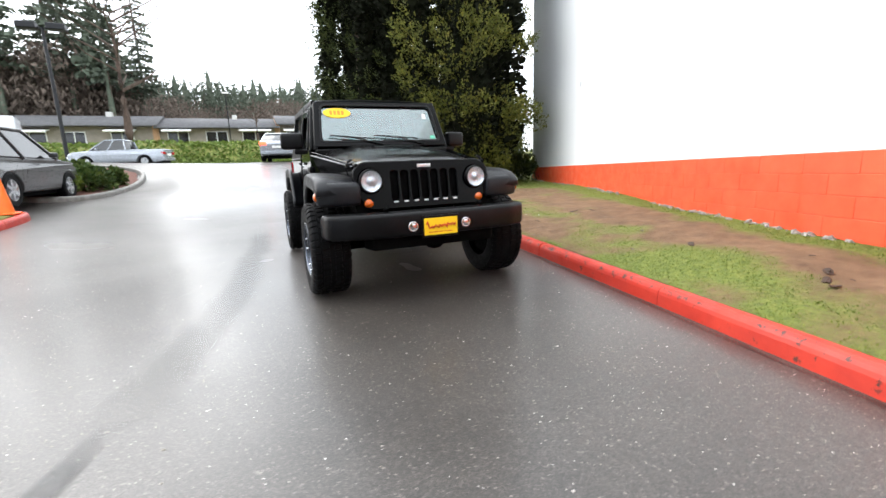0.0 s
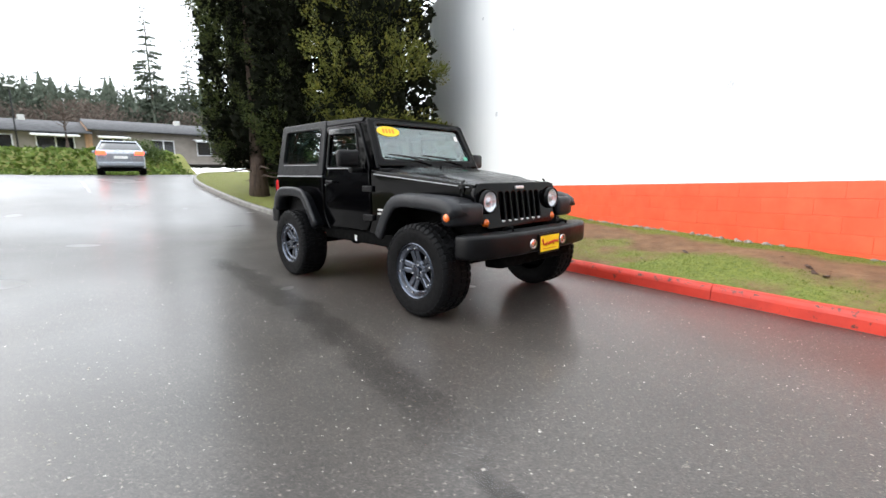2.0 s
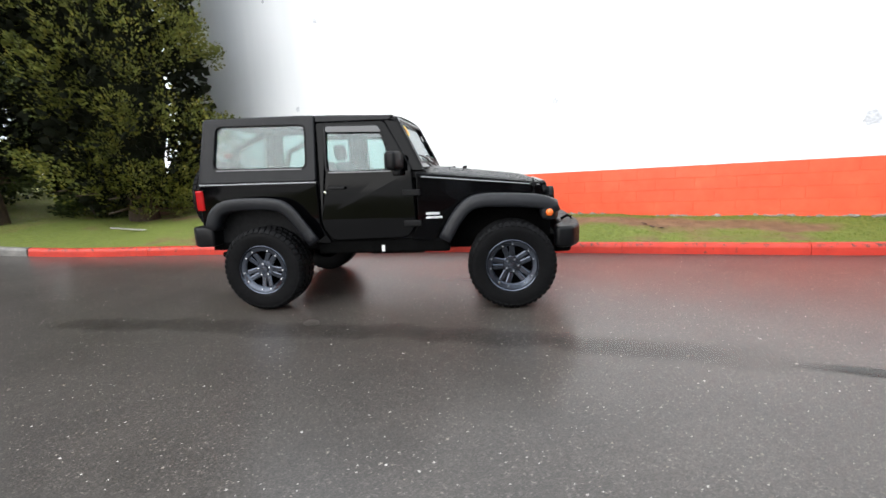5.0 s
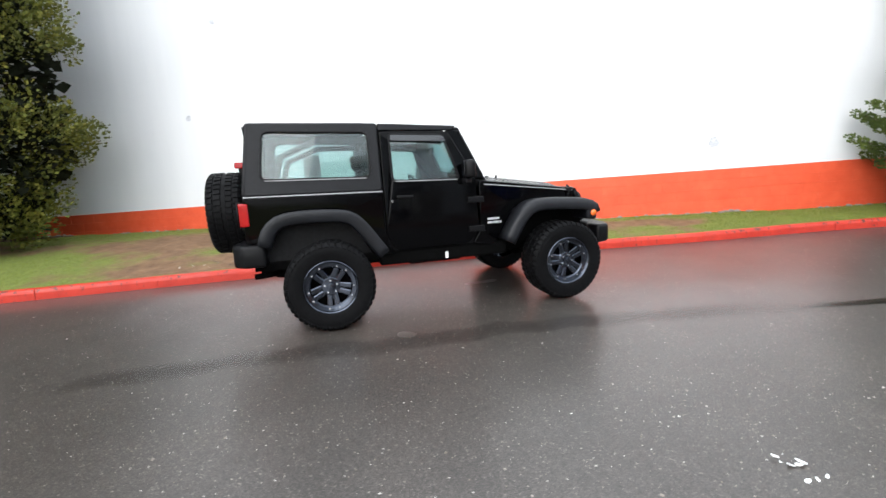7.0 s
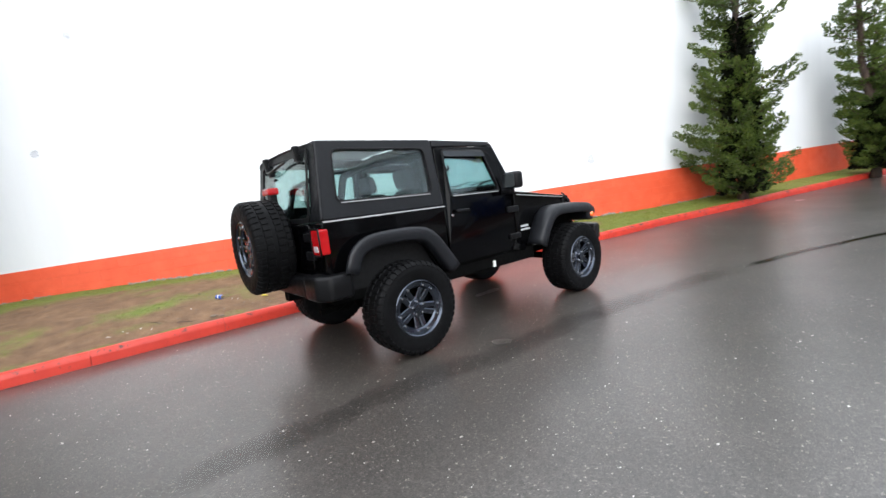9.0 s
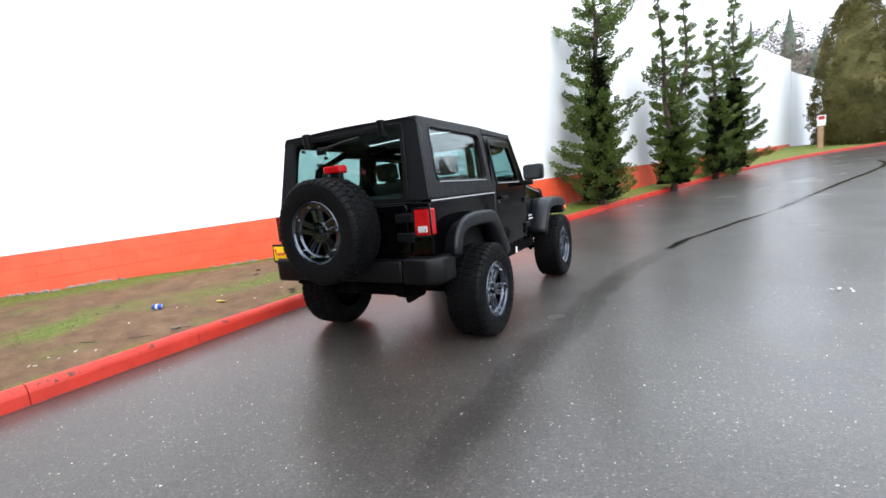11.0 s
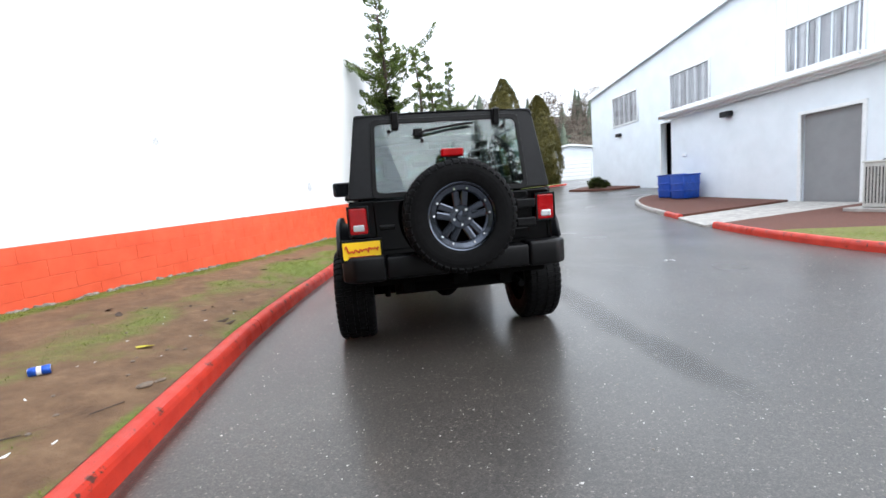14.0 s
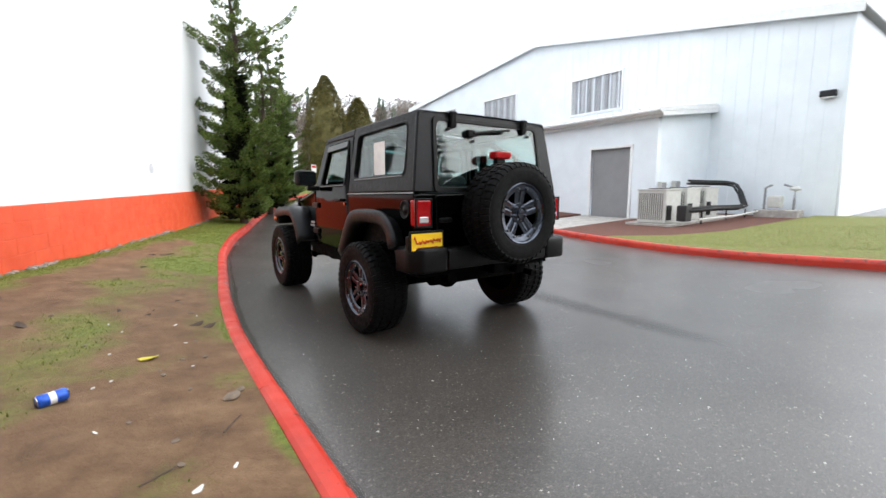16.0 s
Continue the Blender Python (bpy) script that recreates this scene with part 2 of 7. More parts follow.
def wall_white():
    n = Nodes("white_painted_wall", 0.55)
    streak = n.noise(1.1, 4, 0.6, None, (1, 1, 0.12))
    tone = n.ramp(streak, (0.3, (0.79, 0.805, 0.82)), (0.65, (0.85, 0.86, 0.87)))
    tone = n.mix(n.ramp(n.noise(9, 6, 0.7), (0.66, 0.0), (0.78, 0.35)), tone, (0.62, 0.63, 0.64))
    n.set("Base Color", tone)
    n.bump(n.noise(60, 4, 0.6), 0.12, 0.003).bump(n.noise(1.2, 2, 0.5), 0.1, 0.02)
    return n.m


def painted_block(name, low, high, chip, amount=0.7, worn_edge=0.0):
    n = Nodes(name, 0.5)
    tone = n.ramp(n.noise(3.0, 6, 0.65), (0.3, low), (0.7, high))
    tone = n.mix(n.maths("MULTIPLY", n.random, 0.35), tone, low)
    wear = n.noise(11, 8, 0.72)
    if worn_edge:
        # paint rubbed off along the arris
        edge = n.t.nodes.new("ShaderNodeAttribute")
        edge.attribute_name = "arris"
        wear = n.maths("ADD", wear, n.maths("MULTIPLY", edge.outputs["Fac"], n.maths("MULTIPLY", n.noise(1.3, 3, 0.6), worn_edge)))
    chips = n.ramp(wear, (amount, 0.0), (amount + 0.05, 1.0))
    n.set("Base Color", n.mix(chips, tone, chip))
    n.set("Roughness", n.ramp(n.noise(5, 4), (0.3, 0.35), (0.7, 0.65)))
    n.bump(n.noise(90, 4, 0.7), 0.3, 0.003)
    return n.m


def turf(name="turf_and_dirt", grown=None):
    n = Nodes(name, 0.85)
    dirt = n.ramp(n.noise(4.5, 8, 0.7), (0.25, (0.09, 0.046, 0.021)), (0.55, (0.195, 0.11, 0.055)), (0.8, (0.29, 0.18, 0.097)))
    green = n.ramp(n.noise(20, 6, 0.7), (0.25, (0.07, 0.088, 0.014)), (0.5, (0.145, 0.185, 0.026)), (0.75, (0.26, 0.265, 0.055)))
    if grown is None:
        cover = n.t.nodes.new("ShaderNodeAttribute")
        cover.attribute_name = "grass_cover"
        grown = cover.outputs["Fac"]
    rag = n.maths("ADD", n.maths("MULTIPLY", n.noise(7, 7, 0.72), 0.5), n.maths("MULTIPLY", n.noise(45, 3, 0.6), 0.22))
    patch = n.ramp(n.maths("ADD", grown, n.maths("SUBTRACT", rag, 0.36)), (0.36, 0.0), (0.68, 1.0))
    n.set("Base Color", n.mix(patch, dirt, green))
    n.bump(n.noise(38, 6, 0.75), 0.8, 0.03)
    return n.m


def foliage(name, dark, mid, light, rough=0.6):
    n = Nodes(name, rough, 0, 0.3)
    big = n.noise(1.3, 3, 0.6)
    pick = n.maths("ADD", n.maths("MULTIPLY", n.island, 0.3), n.maths("MULTIPLY", n.noise(3.6, 5, 0.62), 0.9))
    tone = n.ramp(pick, (0.2, dark), (0.58, mid), (0.9, light))
    tone = n.mix(n.ramp(big, (0.35, 0.5), (0.6, 0.0)), tone, dark)
    n.set("Base Color", tone)
    return n.m


def bark(name, low, high):
    n = Nodes(name, 0.9)
    n.set("Base Color", n.ramp(n.noise(14, 6, 0.7, None, (1, 1, 0.2)), (0.3, low), (0.7, high)))
    n.bump(n.noise(18, 5, 0.7, None, (1, 1, 0.15)), 0.9, 0.03)
    return n.m


M_asphalt = wet_asphalt()
M_white = wall_white()
M_orange = painted_block("orange_painted_block", (0.74, 0.085, 0.03), (0.86, 0.125, 0.05), (0.88, 0.38, 0.3), 0.73)
M_mortar = plain("orange_mortar", (0.8, 0.13, 0.06), 0.8, vary=0.15)
M_red = painted_block("red_painted_concrete", (0.42, 0.022, 0.011), (0.62, 0.043, 0.019), (0.085, 0.024, 0.016), 0.64, 0.24)
M_concrete = plain("grey_concrete", (0.36, 0.34, 0.32), 0.8, vary=0.3, scale=6, bump=0.4)
M_wetkerb = plain("wet_grey_concrete", (0.17, 0.16, 0.145), 0.5, vary=0.35, scale=6, bump=0.4)
M_rubble = plain("crumbled_cement", (0.27, 0.25, 0.22), 0.9, vary=0.5, scale=20, bump=0.6)
M_turf = turf()
M_lawn = turf("mossy_lawn", 0.6)
M_hill = plain("wooded_hillside_litter", (0.12, 0.105, 0.08), 0.95, vary=0.4, scale=0.3)
M_mulch = plain("red_bark_mulch", (0.1, 0.035, 0.022), 0.95, vary=0.6, scale=40, bump=0.8)
M_blade = foliage("grass_blades", (0.075, 0.105, 0.014), (0.15, 0.195, 0.026), (0.27, 0.28, 0.06))
M_crack = seeping("sealed_crack", (0.008, 0.0075, 0.007), 0.7, 5.0, 0.5, 0.9, 0.1)
M_damp = seeping("damp_wheel_track", (0.012, 0.01, 0.008), 0.2, 2.2, 0.5, 0.32, 0.5, 0.5)
M_slick = seeping("slick_wet_tar", (0.012, 0.011, 0.01), 0.17, 3.0, 0.46, 0.8, 0.45, 0.4)
M_tar = seeping("thin_wet_tar", (0.014, 0.013, 0.012), 0.2, 2.4, 0.46, 0.24, 0.5, 0.55)
M_line = seeping("worn_white_line", (0.5, 0.5, 0.49), 0.4, 9.0, 0.52, 0.75)
M_paint = plain("black_car_paint", (0.001, 0.001, 0.0013), 0.07, vary=0.2, spec=0.09, scale=3, coat=0.06)
M_bonnet = plain("rain_beaded_black_paint", (0.003, 0.003, 0.0036), 0.26, spec=0.8, vary=0.3, scale=60, bump=0.4, coat=0.7)
M_top = plain("black_grained_hardtop", (0.0045, 0.0048, 0.0062), 0.42, spec=0.24, vary=0.25, bump=0.2)
M_flare = plain("dark_grey_plastic", (0.0085, 0.0092, 0.0115), 0.42, spec=0.3, vary=0.2, bump=0.2)
M_bumper = plain("black_textured_plastic", (0.003, 0.003, 0.0036), 0.4, spec=0.19, vary=0.25, bump=0.25)
M_rubber = plain("tyre_rubber", (0.0028, 0.0028, 0.0032), 0.6, spec=0.11, vary=0.35, bump=0.2)
M_gun = plain("gunmetal_alloy", (0.068, 0.077, 0.096), 0.2, metal=1.0, vary=0.25)
M_lampsilver = plain("lamp_silver", (0.66, 0.68, 0.72), 0.22, metal=0.55, vary=0.25, scale=60)
M_chrome = plain("chrome", (0.75, 0.76, 0.78), 0.1, metal=1.0, vary=0.05)
M_under = plain("underbody_black", (0.0016, 0.0016, 0.0016), 0.8, spec=0.06, vary=0.4)
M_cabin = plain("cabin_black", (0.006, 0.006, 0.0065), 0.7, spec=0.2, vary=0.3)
M_seat = plain("dark_grey_cloth", (0.03, 0.031, 0.033), 0.9, vary=0.3)
M_amber = plain("amber_lens", (0.72, 0.13, 0.01), 0.12, vary=0.15, coat=0.8)
M_redlens = plain("red_lens", (0.34, 0.005, 0.007), 0.15, vary=0.2, spec=0.3, coat=0.25)
M_whitelens = plain("white_lens", (0.75, 0.76, 0.77), 0.15, vary=0.1, coat=0.8)
M_yellow = plain("yellow_card", (0.95, 0.62, 0.01), 0.45, vary=0.04)
M_scrawl = plain("red_print", (0.6, 0.05, 0.015), 0.5, vary=0.1)
M_strip = plain("dull_grey_seam", (0.3, 0.3, 0.31), 0.6, vary=0.1)
M_badge = plain("silver_badge", (0.62, 0.63, 0.65), 0.3, metal=0.5, vary=0.1)
M_paper = plain("white_paper", (0.8, 0.8, 0.78), 0.7, vary=0.08)
M_pane = glass("tinted_pane", (0.7, 0.81, 0.8), 0.0, 1.6)
M_ws = glass("windscreen_pane", (0.6, 0.77, 0.78), 0.0, 2.2)
M_lens = glass("clear_lens", (0.95, 0.96, 0.97))
M_dark = plain("dark_glass", (0.012, 0.014, 0.017), 0.06, vary=0.1, spec=0.8)
M_steel = plain("grey_steel_door", (0.24, 0.24, 0.25), 0.5, vary=0.08, scale=2)
M_trim = plain("white_trim", (0.78, 0.79, 0.8), 0.5, vary=0.06)
M_roof = plain("grey_shingle", (0.085, 0.085, 0.09), 0.8, vary=0.3, scale=3, bump=0.3)
M_tan = plain("tan_siding", (0.42, 0.25, 0.14), 0.7, vary=0.25, scale=2)
M_beige = plain("beige_siding", (0.26, 0.23, 0.2), 0.7, vary=0.15, scale=2)
M_bin = plain("blue_plastic", (0.008, 0.06, 0.36), 0.35, vary=0.25)
M_ac = plain("pale_grey_enamel", (0.55, 0.55, 0.52), 0.45, vary=0.12)
M_pipe = plain("black_foam_pipe", (0.012, 0.012, 0.013), 0.6, vary=0.3)
M_cone = plain("orange_plastic", (0.9, 0.16, 0.01), 0.45, vary=0.12)
M_cypress = foliage("cypress_leaf", (0.026, 0.037, 0.008), (0.135, 0.15, 0.026), (0.31, 0.28, 0.05))
M_cypress2 = foliage("dark_cypress_leaf", (0.01, 0.018, 0.006), (0.05, 0.068, 0.016), (0.14, 0.16, 0.038))
M_juniper = foliage("juniper_leaf", (0.02, 0.038, 0.009), (0.095, 0.145, 0.025), (0.24, 0.295, 0.06))
M_cedar = foliage("clipped_cedar_leaf", (0.05, 0.05, 0.014), (0.115, 0.102, 0.026), (0.2, 0.155, 0.042))
# far needles and twigs, lightened to carry the haze of distance in their colour
M_fir = foliage("fir_needles", (0.05, 0.065, 0.048), (0.09, 0.112, 0.08), (0.15, 0.175, 0.13), 0.8)
M_twig = foliage("bare_twigs", (0.085, 0.066, 0.055), (0.15, 0.118, 0.096), (0.24, 0.19, 0.16), 0.9)
# near-black, stands in for the shade deep inside the crowns
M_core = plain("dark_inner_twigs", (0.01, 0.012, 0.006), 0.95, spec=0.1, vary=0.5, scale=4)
M_bark = bark("brown_bark", (0.035, 0.024, 0.018), (0.12, 0.08, 0.06))
M_shrub = foliage("shrub_leaf", (0.02, 0.04, 0.012), (0.06, 0.1, 0.022), (0.17, 0.2, 0.045))
M_ivy = foliage("ivy_bank", (0.05, 0.085, 0.014), (0.12, 0.18, 0.03), (0.24, 0.28, 0.06))


# ---- the ground and the setting ----
def ground_z(x, y):
    """The paved ground: level by the parked vehicle, rising to the car park behind and the yard ahead."""
    up = 0.0
    if y > 6:
        up = 0.13 * (y - 6) ** 2 / 6 if y < 9 else 0.13 * (y - 7.5)
        if y > 18:
            up = 1.365 + 0.1 * (1 - math.exp(-(y - 18) / 1.5))
        up *= 1 - 0.65 * smooth(-2, -6, x) * (1 - smooth(12, 18, y))
    if y < -4:
        up = 0.04 * (-y - 4) ** 2 / 4 if y > -6 else 0.04 * (-y - 5)
        if y < -40:
            up = 1.4 + 0.015 * (-y - 40)
    k = smooth(0, 6, y)
    up += 0.03 * min(max(0.0, -x - 3), 20) * (1 - k) + 0.09 * min(max(0.0, -x - 2), 6) * k * (1 - smooth(14, 22, y))
    return up


def wall_x(y):
    return 3.84 + 0.40 * (y + 2.29)


def stone_strip(line, name, parent, material, cuts, height=0.15, width=0.145, gap=0.006):
    """Kerb stones swept along a line, cut at the given stations (metres along it); the body lies to the line's right-hand side."""
    section = [(0.0, -0.12), (0.01, height - 0.06), (0.018, height - 0.035), (0.032, height - 0.014), (0.054, height - 0.002), (0.085, height), (width - 0.03, height - 0.002), (width - 0.008, height - 0.012), (width, height - 0.03), (width, -0.12)]
    run = [0.0]
    for a, b in zip(line, line[1:]):
        run.append(run[-1] + (b - a).length)
    cuts = [0.0, *[c for c in cuts if 0.2 < c < run[-1] - 0.2], run[-1]]

    def at(s):
        for i in range(len(line) - 1):
            if s <= run[i + 1] or i == len(line) - 2:
                t = (s - run[i]) / (run[i + 1] - run[i])
                return line[i].lerp(line[i + 1], t), (line[i + 1] - line[i]).normalized()

    rng = random.Random(len(cuts))
    for s0, s1 in zip(cuts, cuts[1:]):
        n = max(2, round((s1 - s0) / 0.2))
        lift, shift = rng.uniform(-0.004, 0.004), rng.uniform(-0.004, 0.004)
        verts = []
        for k in range(n + 1):
            p, d = at(s0 + gap / 2 + (s1 - s0 - gap) * k / n)
            side = Vector((d.y, -d.x, 0))
            z = ground_z(p.x, p.y) + lift
            wob = 0.003 * noise.noise((p.x * 3, p.y * 3, 1.7))
            verts += [(p.x + side.x * (u + shift), p.y + side.y * (u + shift), z + v + wob) for u, v in section]
        m = len(section)
        faces = [(k * m + j, k * m + j + 1, (k + 1) * m + j + 1, (k + 1) * m + j) for k in range(n) for j in range(m - 1)]
        faces += [tuple(range(m)), tuple(reversed(range(n * m, n * m + m)))]
        me = mesh_of(name, verts, faces, material)
        b = bmesh.new()
        b.from_mesh(me)
        bmesh.ops.recalc_face_normals(b, faces=b.faces)
        b.to_mesh(me)
        b.free()
        me.attributes.new("arris", "FLOAT", "POINT").data.foreach_set("value", [(0.0, 0.35, 0.8, 1.0, 0.5, 0, 0, 0, 0, 0)[k % m] for k in range(len(me.vertices))])
        part(name, me, None, parent)


def sheet(name, xs, ys, z, material):
    verts = [(x, y, z(x, y)) for y in ys for x in xs]
    w = len(xs)
    faces = [(j * w + i, j * w + i + 1, (j + 1) * w + i + 1, (j + 1) * w + i) for j in range(len(ys) - 1) for i in range(w - 1)]
    return new(name, mesh_of(name, verts, faces, material, True))


def spread(lo, hi, step, far):
    near = [lo + i * step for i in range(int((hi - lo) / step) + 1)]
    out = [v for v in far if v < lo] + near + [v for v in far if v > hi]
    return sorted(out)


FAR = [-1500, -600, -300, -150, -90, -60, -45, 45, 60, 90, 150, 300, 600, 1500]
tagged(sheet("ground", spread(-26, 24, 0.5, FAR), spread(-42, 42, 0.5, FAR), ground_z, M_asphalt), "wet dark grey asphalt drive with pale stone chips", "asphalt", kind="structure")

# the long kerb beside the vehicle: red as far as the grass, bare concrete towards the car park
RED_LINE = along([(-16.5, -31.2), (-13.2, -30.2), (-9.8, -28.0), (-6.8, -24.3), (-4.1, -19.5), (-1.5, -12.7), (-0.25, -9.0), (0.52, -6.8), (1.05, -4.8), (1.3, -3.4), (1.52, -1.9), (1.71, -0.6), (1.855, 0.8), (1.905, 2.0), (1.935, 3.3), (1.965, 4.8), (1.99, 6.3), (1.97, 7.35)], 0.2)
GREY_LINE = along([(1.97, 7.36), (1.86, 8.8), (1.7, 10.2), (1.62, 11.6), (1.6, 13.4), (1.72, 15.4), (2.2, 17.3), (3.6, 19.0), (6.5, 20.2), (12, 20.8)], 0.2)
RED_LINE = [Vector((p.x, p.y, 0)) for p in map(lambda q: Vector((*q, 0)) if len(q) == 2 else q, RED_LINE)]
GREY_LINE = [Vector((p.x, p.y, 0)) for p in map(lambda q: Vector((*q, 0)) if len(q) == 2 else q, GREY_LINE)]


def stations(line, ys):
    out, s = [], 0.0
    todo = list(ys)
    for a, b in zip(line, line[1:]):
        for y in list(todo):
            if (a.y - y) * (b.y - y) <= 0 and a.y != b.y:
                out.append(s + (b - a).length * (y - a.y) / (b.y - a.y))
                todo.remove(y)
        s += (b - a).length
    return sorted(out)


kerb_red = thing("kerb", (0, 0, 0), "red-painted concrete kerb with worn paint and joints", "kerb", kind="structure")
stone_strip(RED_LINE, "kerb_stone", kerb_red, M_red, stations(RED_LINE, [-27, -23, -18.5, -15, -12, -9.4, -7.3, -5.1, -2.88, -0.95, 0.7, 2.2, 3.53, 4.98, 6.2]))
kerb_grey = thing("kerb", (0, 0, 0), "bare grey concrete kerb round the lawn", "kerb", kind="structure")
stone_strip(GREY_LINE, "kerb_stone", kerb_grey, M_wetkerb, stations(GREY_LINE, [8.6, 10.1, 11.7, 13.3, 15.1, 17.0, 19.0]))


def back_of_kerb(y):
    line = RED_LINE if y < 7.35 else GREY_LINE
    for a, b in zip(line, line[1:]):
        if a.y <= y <= b.y:
            return a.x + (b.x - a.x) * (y - a.y) / (b.y - a.y) + 0.138
    return line[-1].x + 0.15 if y > line[-1].y else line[0].x + 0.15


def verge_z(x, y):
    """The grass bank between kerb and wall."""
    edge = ground_z(back_of_kerb(y), y) + 0.142
    if y > 9.5:
        k = min(1.0, (x - back_of_kerb(y)) / 6)
        rise = 0.1 * k
    else:
        k = min(1.0, max(0.0, (x - back_of_kerb(y)) / max(0.4, wall_x(y) - back_of_kerb(y))))
        rise = (0.17 + 0.1 * smooth(-2, 3, y) * (1 - smooth(5, 8.5, y)) - 0.1 * smooth(-5, -9, y)) * k
        rise += 0.05 * math.sin(math.pi * k) * smooth(-6, -3, y)
    mound = 0.035 * noise.noise((x * 0.9, y * 0.9, 3.0)) + 0.014 * noise.noise((x * 4, y * 4, 5.0))
    return edge + rise + mound * smooth(0, 0.12, k)


def grown(x, y):
    """How much grass there is on the bank: bare by the kerb beside the vehicle, green along the wall and further on."""
    x0, x1 = back_of_kerb(y), wall_x(y)
    k = min(1.0, max(0.0, (x - x0) / max(0.4, x1 - x0)))
    g = 0.54 + 0.34 * smooth(0.76, 0.92, k) - 0.3 * math.exp(-((k - 0.58) / 0.18) ** 2) * smooth(-7, -4, y) + 0.05 * math.exp(-((k - 0.3) / 0.12) ** 2)
    g -= 0.26 * (1 - smooth(0.14, 0.38, k)) * smooth(-1.6, 0.0, y) * (1 - smooth(3.4, 4.4, y))
    g += 0.14 * (1 - smooth(0.25, 0.5, k)) * smooth(-1.2, -2.4, y)
    g += 0.3 * smooth(-5, -7, y) + 0.26 * smooth(4.2, 6.0, y)
    g += 0.5 * math.exp(-(k * (x1 - x0) / 0.06) ** 2) * smooth(-0.1, 0.25, noise.noise((3.0, y * 1.6, 8.0)))
    g += 0.34 * noise.noise((x * 0.9, y * 0.9, 4.0)) + 0.24 * noise.noise((x * 2.6, y * 2.6, 7.0))
    return min(1.0, max(0.0, g))


rows, cols, grid = [8.9 - 0.1 * i for i in range(420)], 40, []
for y in rows:
    x0, x1 = back_of_kerb(y), wall_x(y) + 0.05
    grid.append([(x0 + (x1 - x0) * c / cols, y, verge_z(x0 + (x1 - x0) * c / cols, y)) for c in range(cols + 1)])
faces = [(j * (cols + 1) + i, j * (cols + 1) + i + 1, (j + 1) * (cols + 1) + i + 1, (j + 1) * (cols + 1) + i) for j in range(len(rows) - 1) for i in range(cols)]
bank_mesh = mesh_of("grass_verge", [p for r in grid for p in r], faces, M_turf, True)
bank_mesh.attributes.new("grass_cover", "FLOAT", "POINT").data.foreach_set("value", [grown(p[0], p[1]) for r in grid for p in r])
tagged(new("grass_verge", bank_mesh), "patchy green grass and bare brown dirt bank", "grass verge", kind="structure")
rows, grid = [8.85 + 0.22 * i for i in range(53)], []
for y in rows:
    x0, x1 = back_of_kerb(y), 15.0
    grid.append([(x0 + (x1 - x0) * (c / cols) ** 1.4, y, verge_z(x0 + (x1 - x0) * (c / cols) ** 1.4, y)) for c in range(cols + 1)])
faces = [(j * (cols + 1) + i, j * (cols + 1) + i + 1, (j + 1) * (cols + 1) + i + 1, (j + 1) * (cols + 1) + i) for j in range(len(rows) - 1) for i in range(cols)]
tagged(new("lawn", mesh_of("lawn", [p for r in grid for p in r], faces, M_lawn, True)), "mossy lawn under the tall cypress trees", "lawn", kind="structure")

# the long white building: a wall with a solid body, and its orange block base
W0, W1, WTOP = 8.6, -33.0, 7.3
wn_ = Vector((-1, 0.40, 0)).normalized()
wall_long = thing("wall_east", (0, 0, 0), "tall white painted wall with an orange block base", "building wall", kind="structure")
a0, a1 = Vector((wall_x(W0), W0, 0)), Vector((wall_x(W1), W1, 0))
back = -wn_ * 12
bm = bmesh.new()
low = [bm.verts.new((p.x, p.y, -0.6)) for p in (a0, a1, a1 + back, a0 + back)]
top = [bm.verts.new((p.x, p.y, WTOP)) for p in (a0, a1, a1 + back, a0 + back)]
for k in range(4):
    bm.faces.new((low[k], low[(k + 1) % 4], top[(k + 1) % 4], top[k]))
bm.faces.new(top)
bmesh.ops.recalc_face_normals(bm, faces=bm.faces)
part("render_coat", bm, M_white, wall_long)
# a lower plain white store beyond the end of the long wall
b0, b1 = Vector((wall_x(-33.2), -33.2, 0)), Vector((wall_x(-42), -42, 0))
bm = bmesh.new()
low = [bm.verts.new((p.x, p.y, 0.2)) for p in (b0, b1, b1 + back * 0.5, b0 + back * 0.5)]
top = [bm.verts.new((p.x, p.y, 6.6)) for p in (b0, b1, b1 + back * 0.5, b0 + back * 0.5)]
for k in range(4):
    bm.faces.new((low[k], low[(k + 1) % 4], top[(k + 1) % 4], top[k]))
bm.faces.new(top)
bmesh.ops.recalc_face_normals(bm, faces=bm.faces)
tagged(part("store_building", bm, M_white), "plain white store at the end of the long wall", "building", kind="structure")


def splotch(r, seed, thick=0.004):
    rng = random.Random(seed)
    ring = [(r * rng.uniform(0.6, 1.1) * math.cos(a * math.pi / 9), r * rng.uniform(0.6, 1.1) * math.sin(a * math.pi / 9)) for a in range(18)]
    return panel(ring, (), thick, 0.0012)


M_patch = plain("grey_filler", (0.56, 0.57, 0.6), 0.7, vary=0.3, scale=30)
turn_wall = Matrix(((-wn_.y, 0, wn_.x), (wn_.x, 0, wn_.y), (0, 1, 0))).to_4x4()
for y, z, r, seed in ((-2.29, 2.44, 0.075, 1), (-2.22, 2.56, 0.035, 2), (3.84, 2.9, 0.07, 3), (3.06, 4.84, 0.07, 4), (4.6, 5.6, 0.05, 5), (-6.5, 1.75, 0.12, 6)):
    p = Vector((wall_x(y), y, z)) + wn_ * 0.001
    part("filler_patch", moved(splotch(r, seed), Matrix.Translation(p) @ turn_wall @ pose(0, 0, 0, 0, 0, seed * 40)), M_patch, wall_long, "grey filler patch")

